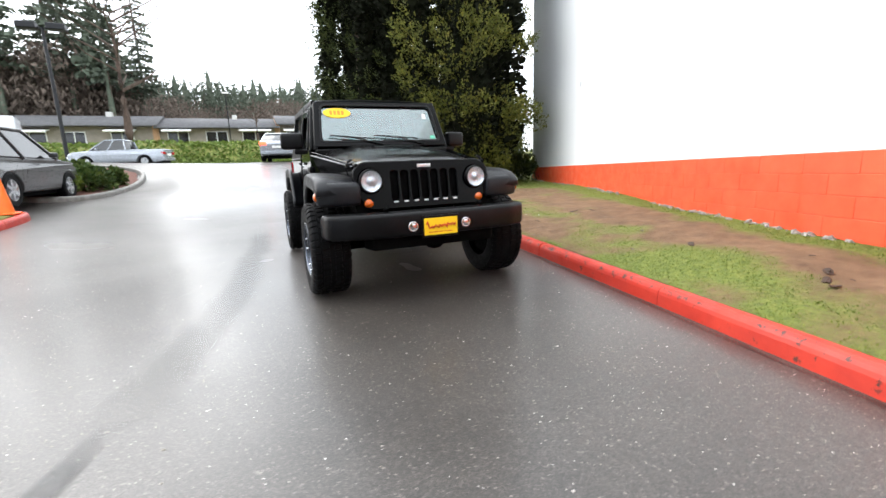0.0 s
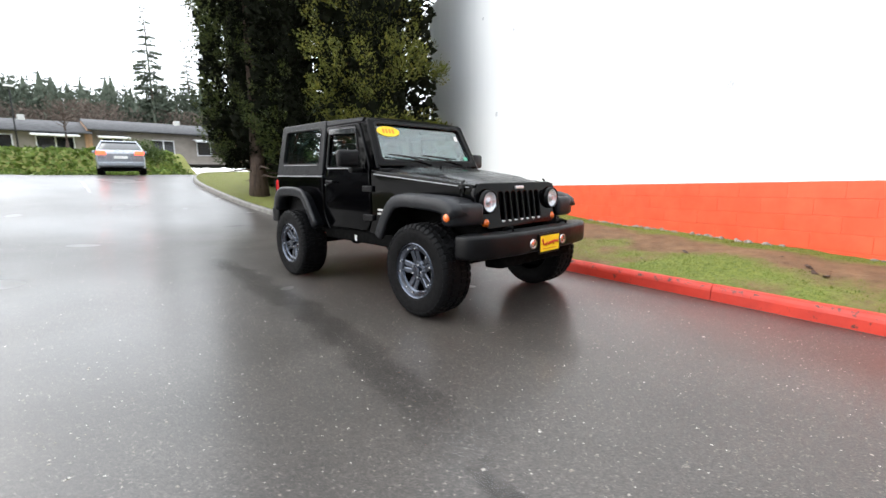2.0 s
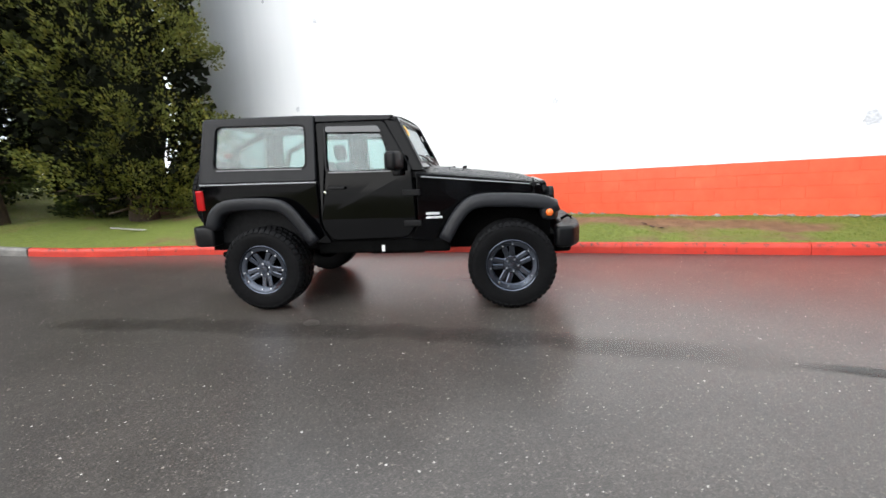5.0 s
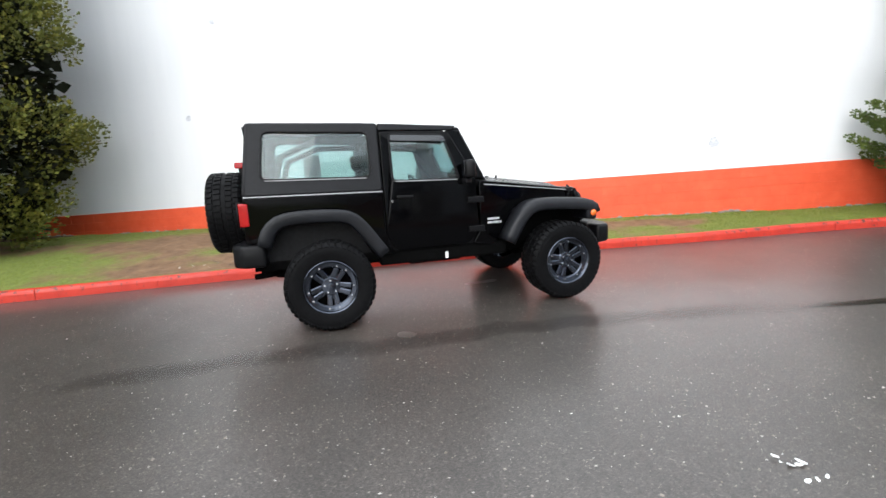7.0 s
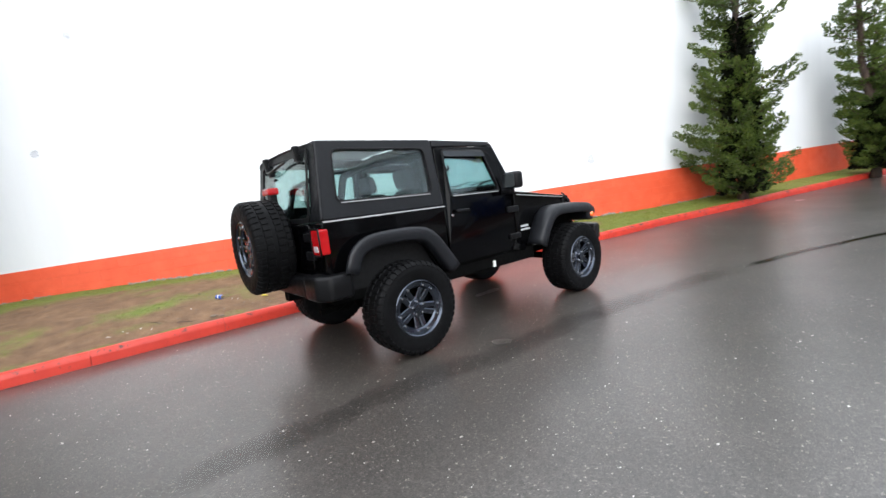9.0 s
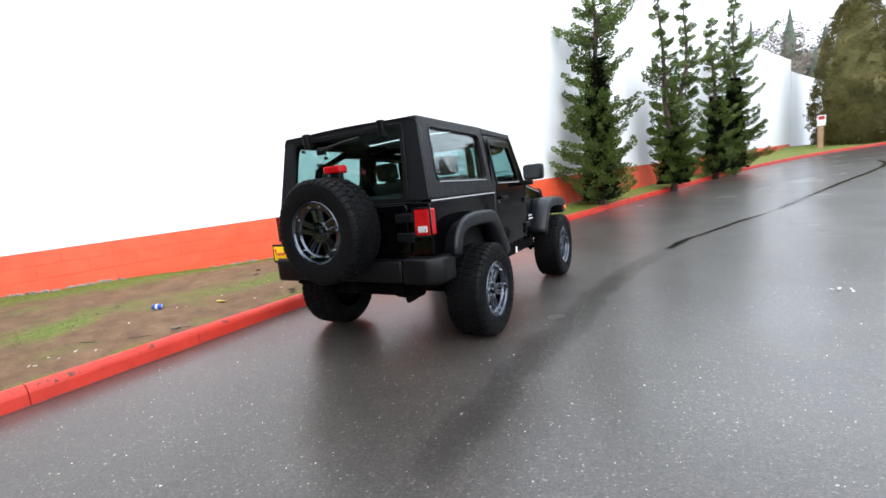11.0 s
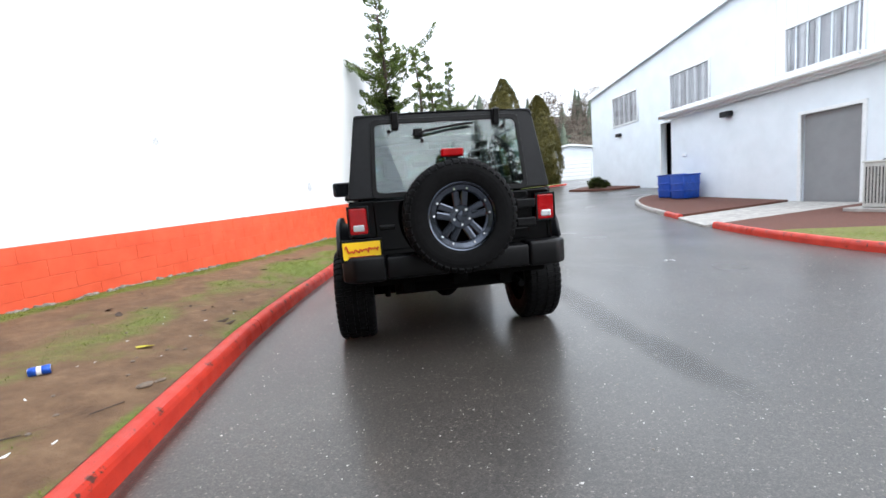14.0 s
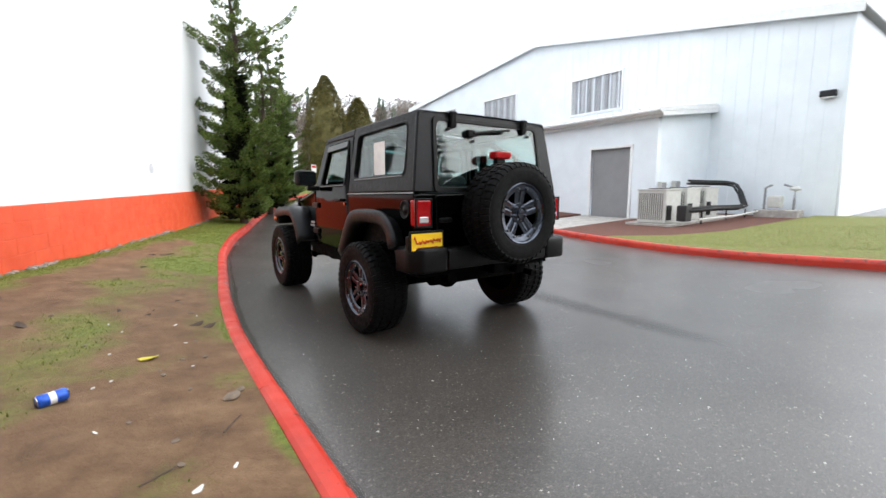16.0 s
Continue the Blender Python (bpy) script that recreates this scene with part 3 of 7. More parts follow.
# a ragged cement fringe where the wall meets the bank
bm = bmesh.new()
rng = random.Random(5)
for i in range(420):
    y = rng.uniform(-12, 8.4)
    if noise.noise((y * 0.7, 0, 9)) < -0.15:
        continue
    p = Vector((wall_x(y), y, verge_z(wall_x(y), y))) + wn_ * rng.uniform(0.01, 0.11)
    s = rng.uniform(0.012, 0.05)
    bmesh.ops.create_icosphere(bm, subdivisions=1, radius=s, matrix=Matrix.Translation(p) @ pose(0, 0, 0, rng.uniform(0, 90), 0, rng.uniform(0, 90)) @ Matrix.Diagonal((1.4, 1, rng.uniform(0.4, 0.8), 1)))
tagged(part("cement_crumbs", bm, M_rubble), "grey and white crumbled cement along the wall foot", "rubble", kind="stuff")

# worn lines and sealed cracks in the asphalt
def ribbon(name, pts, width, material, label, seed=0, lift=0.004, ragged=0.5):
    """A thin strip on the road, whole along its middle and fading out to its rims and ends."""
    line = along([Vector((*p, 0)) for p in pts], 0.12)
    verts, faces, body = [], [], []
    for i, p in enumerate(line):
        d = (line[min(i + 1, len(line) - 1)] - line[max(i - 1, 0)]).normalized()
        side = Vector((-d.y, d.x, 0))
        wob = 0.3 * width * noise.noise((p.x * 2.5, p.y * 2.5, seed))
        w = width / 2 * (1 + ragged * noise.noise((p.x * 4, p.y * 4, seed + 5.0)))
        end = smooth(-0.5, 6, min(i, len(line) - 1 - i))
        for u in (-1, -0.6, 0, 0.6, 1):
            q = p + side * (u * w + wob)
            verts.append((q.x, q.y, ground_z(q.x, q.y) + lift))
            body.append(end * (0.0 if abs(u) == 1 else 0.42 if u else 0.55))
        if i:
            faces += [(5 * i - 5 + c, 5 * i - 4 + c, 5 * i + 1 + c, 5 * i + c) for c in range(4)]
    me = mesh_of(name, verts, faces, material)
    me.attributes.new("body", "FLOAT", "POINT").data.foreach_set("value", body)
    return tagged(new(name, me), label, "road marking", kind="structure")


ribbon("tar_seal", [(-1.36, 3.4), (-1.38, 2.2), (-1.5, 0.8), (-1.63, -0.7), (-1.85, -2.0), (-2.12, -3.0)], 0.38, M_tar, "slick wet band of tar on the asphalt", 1, ragged=0.35)
ribbon("tar_seal", [(-2.08, -2.9), (-2.55, -4.4), (-3.3, -5.9), (-4.15, -7.3)], 0.15, M_slick, "slick wet tar seal on the asphalt", 2, 0.005, 0.35)
ribbon("tar_seal", [(-4.1, -7.2), (-4.9, -8.9), (-6.4, -12.0), (-8.3, -15.9), (-9.0, -19)], 0.17, M_slick, "slick wet tar seal on the asphalt", 3, ragged=0.4)
ribbon("sealed_crack", [(0.0, 7.5), (0.45, 7.46), (0.95, 7.4)], 0.07, M_crack, "short black crack in the wet asphalt", 4)
ribbon("gutter_stain", [(q.x - 0.05, q.y) for q in RED_LINE if -14 < q.y < 7.2][::5], 0.06, M_damp, "dark dirt along the foot of the red kerb", 8)
ribbon("parking_line", [(-1.75, 13.5), (-1.7, 16.9)], 0.1, M_line, "worn white parking line on the wet asphalt", 6, ragged=0.15)


# ---- the black off-road vehicle ----
jeep = thing("off_road_car", (0, 0, 0), "black two-door off-road car with hardtop and big tyres", "car")


def tumble(y, z):
    """How far the body side stands from the middle."""
    x = 0.805 - 0.02 * smooth(1.0, 0.55, z)
    if z > 1.24:
        x -= 0.155 * (z - 1.24)
    if y < -0.3:
        x -= 0.165 * (-0.3 - y)
    return x


def flank(sign, depth=0.0):
    return lambda u, v, w: (sign * (tumble(u, v) - depth + w), u, v)


def both(name, make, material, label="", smooth_it=False):
    """A part on the right-hand side of the car and its twin on the other."""
    a = part(name, make(-1), material, jeep, label, smooth_it)
    b = part(name, make(1), material, jeep, label, smooth_it)
    return a, b


QW = rounded([(0.765, 1.392), (1.72, 1.41), (1.675, 1.818), (0.765, 1.795)], 0.06)
DW = rounded([(-0.105, 1.335), (0.545, 1.345), (0.545, 1.765), (0.03, 1.748)], [0.05, 0.04, 0.05, 0.06])
both("quarter_panel", lambda s: panel(rounded([(0.66, 1.252), (1.885, 1.265), (1.81, 1.9), (0.66, 1.882)], 0.03), [QW], 0.045, 0.012, flank(s, 0.02)), M_top)
doors = both("door", lambda s: panel(rounded([(-0.305, 0.80), (-0.22, 0.675), (0.55, 0.66), (0.645, 0.80), (0.645, 1.806), (-0.03, 1.796), (-0.285, 1.345)], [0.09, 0.1, 0.06, 0.12, 0.03, 0.05, 0.03]), [DW], 0.04, 0.01, flank(s, 0.018)), M_paint)
both("rear_flank", lambda s: panel(rounded([(0.66, 1.238), (1.89, 1.25), (1.905, 0.84), (1.72, 0.84), (1.6, 1.0), (1.38, 1.06), (1.02, 1.04), (0.78, 0.64), (0.56, 0.63), (0.66, 0.80)], [0.02, 0.02, 0.03, 0.02, 0.1, 0.1, 0.1, 0.04, 0.03, 0.1]), (), 0.04, 0.01, flank(s, 0.02)), M_paint)
both("cowl_flank", lambda s: panel(rounded([(-0.32, 1.30), (-0.32, 0.80), (-0.24, 0.66), (-0.48, 0.62), (-0.72, 1.0), (-1.53, 1.03), (-1.55, 1.15)], 0.03), (), 0.04, 0.01, flank(s, 0.02)), M_paint)
both("roof_rail", lambda s: panel(rounded([(-0.085, 1.8), (0.652, 1.812), (0.652, 1.878), (-0.12, 1.846)], 0.012), (), 0.04, 0.01, flank(s, 0.02)), M_top)
both("middle_pillar", lambda s: panel([(0.58, 0.7), (0.735, 0.7), (0.735, 1.835), (0.58, 1.835)], (), 0.03, 0.006, flank(s, 0.055)), M_cabin)
both("sill", lambda s: boxes(((-0.76 if s < 0 else 0.62, -0.62, 0.52), (-0.62 if s < 0 else 0.76, 0.72, 0.655)), bevel=0.02), M_under)
both("belt_moulding", lambda s: panel([(0.66, 1.237), (1.88, 1.25), (1.88, 1.262), (0.66, 1.249)], (), 0.012, 0.003, flank(s, -0.004)), M_strip, "thin bright seam below the hardtop")
# grey strip paints in the highlight along the shoulder edge
both("shoulder_seam", lambda s: panel([(-0.37, 1.252), (-1.5, 1.128), (-1.5, 1.137), (-0.37, 1.262)], (), 0.012, 0.003, flank(s, -0.004)), M_strip, "thin grey strip painted as the highlight below the bonnet")
both("window_strip", lambda s: panel([(0.80, 1.372), (1.69, 1.388), (1.69, 1.396), (0.80, 1.380)], (), 0.01, 0.002, flank(s, -0.008)), M_strip, "thin bright strip below the rear side window")
cap = part("fuel_cap", moved(lathe([(0.0, 0.075), (0.012, 0.074), (0.016, 0.066), (0.006, 0.06), (0.004, 0.03), (0.012, 0.026), (0.013, 0.0005)], 28, "X"), Matrix.Translation((0.806, 1.775, 1.125))), M_bumper, jeep, "round black fuel filler cap", True)
for sgn, door in zip((-1, 1), doors):
    part("window_strip", panel([(-0.09, 1.316), (0.53, 1.326), (0.53, 1.334), (-0.09, 1.324)], (), 0.01, 0.002, flank(sgn, -0.012)), M_strip, door, "thin bright strip below the side window")
    part("window", panel(DW, (), 0.006, 0.001, flank(sgn, 0.02)), M_pane, door, "tinted side window")
    part("window_seal", panel(rounded([(-0.13, 1.318), (0.565, 1.328), (0.565, 1.785), (0.02, 1.768)], 0.05), [DW], 0.016, 0.004, flank(sgn, -0.004)), M_bumper, door)
    part("rain_visor", panel(rounded([(-0.01, 1.69), (0.545, 1.712), (0.545, 1.768), (0.03, 1.752)], 0.02), (), 0.012, 0.003, flank(sgn, -0.012)), M_dark, door, "smoked rain visor")
    part("handle", panel(rounded([(0.37, 1.165), (0.53, 1.168), (0.53, 1.196), (0.37, 1.193)], 0.012), (), 0.03, 0.008, flank(sgn, -0.022)), M_bumper, door)
    part("lock", cyl((sgn * 0.80, 0.575, 1.145), (sgn * 0.817, 0.575, 1.145), 0.013, n=14), M_chrome, door)
    for zz in (1.11, 0.815):
        part("hinge", boxes(((sgn * 0.8 - 0.012, -0.36, zz - 0.03), (sgn * 0.8 + 0.022 * sgn, -0.19, zz + 0.03)) if sgn > 0 else ((-0.822, -0.36, zz - 0.03), (-0.788, -0.19, zz + 0.03)), bevel=0.008), M_bumper, door)
    # door mirror on its arm
    mb = bmesh.new()
    add_box(mb, (-0.115, -0.05, -0.085), (0.115, 0.055, 0.085), 0.032, 3)
    part("mirror", moved(mb, pose(sgn * 0.955, -0.165, 1.415, 0, 0, sgn * 12)), M_bumper, door, "black door mirror", True)
    part("mirror_glass", moved(panel(rounded([(-0.1, -0.07), (0.1, -0.07), (0.1, 0.07), (-0.1, 0.07)], 0.03), (), 0.004, 0.001), pose(sgn * 0.955 - sgn * 0.012, -0.107, 1.415, 90, 0, sgn * 12)), M_dark, door)
    part("mirror_arm", boxes(((sgn * 0.87 - 0.07, -0.2, 1.275), (sgn * 0.87 + 0.07, -0.13, 1.33)), bevel=0.015), M_bumper, door)
for sgn in (-1, 1):
    part("rear_side_window", panel(QW, (), 0.006, 0.001, flank(sgn, 0.022)), M_pane, jeep, "tinted rear side window")
    part("window_seal", panel(rounded([(0.748, 1.375), (1.74, 1.393), (1.69, 1.835), (0.748, 1.812)], 0.07), [QW], 0.014, 0.004, flank(sgn, -0.001)), M_bumper, jeep)


def roof_piece(y0, y1, z0, z1, half, crown=0.022, edge=0.05):
    """A gently crowned roof shell with rounded sides."""
    us = [-1, -0.985, -0.955, -0.9, -0.6, -0.3, 0, 0.3, 0.6, 0.9, 0.955, 0.985, 1]
    bm = bmesh.new()
    ny = 8
    rows = []
    for j in range(ny + 1):
        t = j / ny
        y, z = y0 + (y1 - y0) * t, z0 + (z1 - z0) * t
        end = 0.012 * (1 - smooth(0, 0.08, t)) + 0.02 * smooth(0.93, 1, t)
        row = []
        for u in us:
            drop = edge * (1 - math.sqrt(max(0, 1 - max(0, (abs(u) - 0.9) / 0.1) ** 2)))
            row.append(bm.verts.new((u * half, y, z + crown * (1 - u * u) - drop - end)))
        rows.append(row)
    for a, b in zip(rows, rows[1:]):
        for k in range(len(us) - 1):
            bm.faces.new((a[k], a[k + 1], b[k + 1], b[k]))
    out = bmesh.ops.solidify(bm, geom=list(bm.faces), thickness=0.03)
    bmesh.ops.recalc_face_normals(bm, faces=bm.faces)
    return bm


part("roof_front", roof_piece(-0.145, 0.655, 1.845, 1.884, 0.712), M_top, jeep, "", True)
part("roof_rear", roof_piece(0.662, 1.825, 1.888, 1.904, 0.71), M_top, jeep, "", True)


def tail(u, v, w):
    return (u, 1.895 - 0.13 * max(0, v - 1.26) + w, v)


RW = rounded([(-0.605, 1.275), (0.605, 1.275), (0.572, 1.845), (-0.572, 1.845)], 0.05)
part("rear_frame", panel(rounded([(-0.805, 1.262), (0.805, 1.262), (0.706, 1.9), (-0.706, 1.9)], 0.03), [RW], 0.04, 0.012, lambda u, v, w: tail(u, v, w - 0.02)), M_top, jeep)
part("rear_window", panel(RW, (), 0.006, 0.001, lambda u, v, w: tail(u, v, w + 0.004)), M_pane, jeep, "tinted lift-up rear window")
part("rear_window_border", panel(rounded([(-0.62, 1.26), (0.62, 1.26), (0.585, 1.86), (-0.585, 1.86)], 0.05), [rounded([(-0.585, 1.30), (0.585, 1.30), (0.555, 1.823), (-0.555, 1.823)], 0.05)], 0.01, 0.003, lambda u, v, w: tail(u, v, w + 0.012)), M_bumper, jeep)
for x in (-0.4, 0.4):
    part("glass_hinge", moved(boxes(((-0.028, -0.02, -0.065), (0.028, 0.03, 0.065)), bevel=0.01), pose(x, 1.84, 1.84, -7)), M_bumper, jeep)
part("rear_wiper", join(tube([(0.22, 1.9, 1.74), (0.0, 1.885, 1.775), (-0.2, 1.88, 1.795)], 0.011, 6), moved(boxes(((-0.035, -0.02, -0.03), (0.035, 0.03, 0.03)), bevel=0.008), pose(0.23, 1.86, 1.74))), M_bumper, jeep)
for x, z in ((-0.45, 1.76), (0.45, 1.76), (0.2, 1.68)):
    part("glass_stud", cyl((x, 1.84, z), (x, 1.865, z), 0.014, n=12), M_bumper, jeep)

# tub back, tailgate and its vents
part("tub_back", panel(rounded([(-0.8, 0.62), (0.8, 0.62), (0.805, 1.25), (-0.805, 1.25)], 0.05), (), 0.05, 0.012, lambda u, v, w: (u, 1.87 + w, v)), M_paint, jeep)
gate = part("tailgate", panel(rounded([(-0.6, 0.86), (0.615, 0.86), (0.625, 1.245), (-0.61, 1.245)], 0.04), (), 0.035, 0.01, lambda u, v, w: (u, 1.905 + w, v)), M_paint, jeep)
for z in (0.935, 0.985, 1.17):
    part("gate_rib", boxes(((-0.585, 1.912, z - 0.014), (-0.40, 1.936, z + 0.014)), bevel=0.006), M_paint, gate)
part("gate_handle", boxes(((0.47, 1.915, 1.02), (0.59, 1.945, 1.06)), bevel=0.01), M_bumper, gate)
for z in (0.99, 1.14):
    part("gate_hinge", boxes(((-0.66, 1.9, z - 0.035), (-0.5, 1.94, z + 0.035)), bevel=0.01), M_bumper, gate)
part("spare_carrier", boxes(((-0.2, 1.90, 0.92), (0.2, 2.0, 1.3)), bevel=0.02), M_under, gate)
for sgn in (-1, 1):
    box_ = part("tail_lamp", boxes(((sgn * 0.742 - 0.072, 1.85, 1.0), (sgn * 0.742 + 0.072, 1.94, 1.205)), bevel=0.014), M_redlens, jeep, "red tail lamp")
    part("reversing_lens", boxes(((sgn * 0.742 - 0.042, 1.92, 1.025), (sgn * 0.742 + 0.042, 1.945, 1.075)), bevel=0.008), M_badge, box_)
    part("lamp_edge", panel([(0.662, 0.99), (0.822, 0.99), (0.822, 1.215), (0.662, 1.215)], [rounded([(0.676, 1.004), (0.808, 1.004), (0.808, 1.201), (0.676, 1.201)], 0.015)], 0.012, 0.003, lambda u, v, w: (sgn * u, 1.936 + w, v)), M_bumper, box_)
part("high_brake_lamp", boxes(((-0.085, 1.93, 1.535), (0.085, 2.03, 1.595)), bevel=0.012), M_redlens, jeep, "red high brake lamp above the spare wheel")
part("brake_lamp_post", boxes(((-0.05, 1.94, 1.25), (0.05, 2.0, 1.545)), bevel=0.01), M_bumper, jeep)

# bumpers
bar = panel(rounded([(-0.56, 1.86), (-0.56, 2.015), (0.56, 2.015), (0.56, 1.86)], 0.02), (), 0.17, 0.02, lambda u, v, w: (u, v, 0.735 + w))
rear_bumper = part("rear_bumper", bar, M_bumper, jeep)
for sgn in (-1, 1):
    end = panel(rounded([(0.565, 1.74), (0.565, 2.02), (0.80, 2.02), (0.895, 1.93), (0.895, 1.74)], 0.03), (), 0.2, 0.025, lambda u, v, w: (sgn * u, v, 0.74 + w))
    part("bumper_end", end, M_bumper, rear_bumper)
part("tow_hitch", boxes(((-0.06, 1.8, 0.56), (0.06, 1.99, 0.66)), bevel=0.01), M_under, rear_bumper)
line = [(-0.93, -1.58), (-0.9, -1.74), (-0.72, -1.83), (-0.4, -1.875), (0.4, -1.875), (0.72, -1.83), (0.9, -1.74), (0.93, -1.58), (0.74, -1.58), (0.6, -1.66), (-0.6, -1.66), (-0.74, -1.58)]
front_bumper = part("front_bumper", panel(rounded(line, 0.05), (), 0.2, 0.035, lambda u, v, w: (u, v, 0.66 + w), 2), M_bumper, jeep)
part("air_dam", panel(rounded([(-0.6, -1.62), (-0.55, -1.79), (0.55, -1.79), (0.6, -1.62)], 0.05), (), 0.15, 0.02, lambda u, v, w: (u, v, 0.53 + w)), M_under, front_bumper)
for sgn in (-1, 1):
    fog = part("fog_lamp", lathe([(-1.79, 0.042), (-1.872, 0.043), (-1.886, 0.04), (-1.88, 0.031)], 24, "Y"), M_chrome, front_bumper, "round chrome fog lamp", True)
    fog.location = (sgn * 0.235, 0, 0.642)
    lens = part("fog_lens", lathe([(-1.874, 0.032), (-1.878, 0.02), (-1.88, 0.0005)], 20, "Y"), M_chrome, fog, "", True)
    part("tow_hook", tube([(sgn * 0.42, -1.7, 0.765), (sgn * 0.42, -1.76, 0.8), (sgn * 0.42, -1.8, 0.785), (sgn * 0.42, -1.8, 0.765)], 0.014, 8), M_under, front_bumper)


def card(name, w, h, parent, m, label):
    """A yellow dealer card in a black frame, with its writing as bars."""
    frame_ = part(name, moved(panel(rounded([(-w / 2, -h / 2), (w / 2, -h / 2), (w / 2, h / 2), (-w / 2, h / 2)], 0.01), (), 0.012, 0.003), m), M_bumper, parent, label)
    part("card", moved(panel(rounded([(-w / 2 + 0.017, -h / 2 + 0.02), (w / 2 - 0.017, -h / 2 + 0.02), (w / 2 - 0.017, h / 2 - 0.02), (-w / 2 + 0.017, h / 2 - 0.02)], 0.008), (), 0.004, 0.001), m @ Matrix.Translation((0, 0, 0.008))), M_yellow, frame_, "yellow card")
    pts = []
    for k in range(30):
        t = k / 29
        pts.append(((t - 0.5) * w * 0.78, h * (0.1 * math.sin(t * 44) * (0.55 + 0.45 * math.sin(t * 19 + 1)) + 0.05 * math.sin(t * 71) - 0.05 + 0.12 * t + (0.16 if k < 3 else 0)), 0.0125))
    ink = tube(pts, 0.0065, 5)
    add_box(ink, (-w * 0.33, -h * 0.27, 0.0105), (w * 0.3, -h * 0.24, 0.0125))
    part("print", moved(ink, m), M_scrawl, frame_, "red scrawled print")


card("front_card", 0.33, 0.18, front_bumper, pose(0.0, -1.885, 0.632, 90, 0, 0) @ pose(0, 0, 0, 0, 0, 0), "yellow card in a black number plate frame")
card("rear_card", 0.315, 0.17, jeep, pose(0.735, 1.965, 0.885, 90, 0, 180), "yellow card in a black number plate frame")
part("card_bracket", boxes(((0.6, 1.9, 0.8), (0.89, 1.952, 0.93)), bevel=0.01), M_bumper, jeep)

front_bumper.location.y -= 0.035

# bonnet, grille and lamps
bm = bmesh.new()
us = [-1, -0.97, -0.9, -0.78, -0.62, -0.5, -0.25, 0, 0.25, 0.5, 0.62, 0.78, 0.9, 0.97, 1]
rows = []
for j in range(15):
    t = j / 14
    y = -0.36 - 1.2 * t
    half = 0.735 - 0.135 * t
    zc = 1.325 - 0.135 * t - 0.02 * t * t
    nose = 0.045 * smooth(0.86, 1, t) ** 2
    row = []
    for u in us:
        side = 0.13 * max(0, (abs(u) - 0.78) / 0.22) ** 2.2
        bulge = 0.028 * smooth(0.64, 0.5, abs(u)) * smooth(1.02, 0.8, t)
        row.append(bm.verts.new((u * half, y, zc - 0.02 * u * u - side + bulge - nose)))
    rows.append(row)
for a, b in zip(rows, rows[1:]):
    for k in range(len(us) - 1):
        bm.faces.new((a[k + 1], a[k], b[k], b[k + 1]))
bmesh.ops.solidify(bm, geom=list(bm.faces), thickness=0.02)
bmesh.ops.recalc_face_normals(bm, faces=bm.faces)
bonnet = part("bonnet", bm, M_bonnet, jeep, "", True)
for sgn in (-1, 1):
    part("bonnet_latch", join(boxes(((sgn * 0.63 - 0.022, -1.47, 1.125), (sgn * 0.63 + 0.022, -1.41, 1.16)), bevel=0.006), tube([(sgn * 0.635, -1.44, 1.06), (sgn * 0.65, -1.44, 1.12), (sgn * 0.628, -1.44, 1.175), (sgn * 0.6, -1.44, 1.19)], 0.011, 6)), M_bumper, bonnet)
    part("washer_nozzle", boxes(((sgn * 0.3 - 0.02, -0.62, 1.305), (sgn * 0.3 + 0.02, -0.585, 1.335)), bevel=0.006), M_bumper, bonnet)
    part("bump_stop", cyl((sgn * 0.22, -0.75, 1.30), (sgn * 0.22, -0.75, 1.335), 0.012, n=10), M_bumper, bonnet)
part("cowl", boxes(((-0.74, -0.42, 1.24), (0.74, -0.27, 1.318)), bevel=0.015), M_bumper, jeep)


def face(u, v, w):
    """The upright face of the grille, leaning back a little."""
    return (u, -1.60 + 0.06 * (v - 0.8) / 0.36 - w, v)


def ring_hole(cx, cz, r, n=28):
    return [(cx + r * math.cos(2 * math.pi * k / n), cz + r * math.sin(2 * math.pi * k / n)) for k in range(n)]


slots = []
for k in range(7):
    cx = (k - 3) * 0.092
    slots.append(rounded([(cx - 0.031, 0.83), (cx + 0.031, 0.83), (cx + 0.031, 1.082), (cx - 0.031, 1.082)], 0.028))
lamps = [ring_hole(s * 0.485, 1.008, 0.098) for s in (-1, 1)]
grille = part("grille", panel(rounded([(-0.51, 0.765), (0.51, 0.765), (0.625, 0.91), (0.63, 1.10), (0.55, 1.168), (-0.55, 1.168), (-0.63, 1.10), (-0.625, 0.91)], [0.04, 0.04, 0.06, 0.05, 0.05, 0.05, 0.05, 0.06]), slots + lamps, 0.05, 0.012, lambda u, v, w: face(u, v, w), 2), M_paint, jeep, "", False)
part("grille_mesh", boxes(((-0.6, -1.56, 0.77), (0.6, -1.5, 1.15))), M_under, jeep)
for k in range(7):
    cx = (k - 3) * 0.092
    part("slot_bead", boxes(((cx - 0.022, -1.622, 0.816), (cx + 0.022, -1.6, 0.832)), bevel=0.005), M_badge, grille)
part("nameplate", boxes(((-0.062, -1.59, 1.108), (0.062, -1.572, 1.136)), bevel=0.006), M_badge, grille, "small silver nameplate")
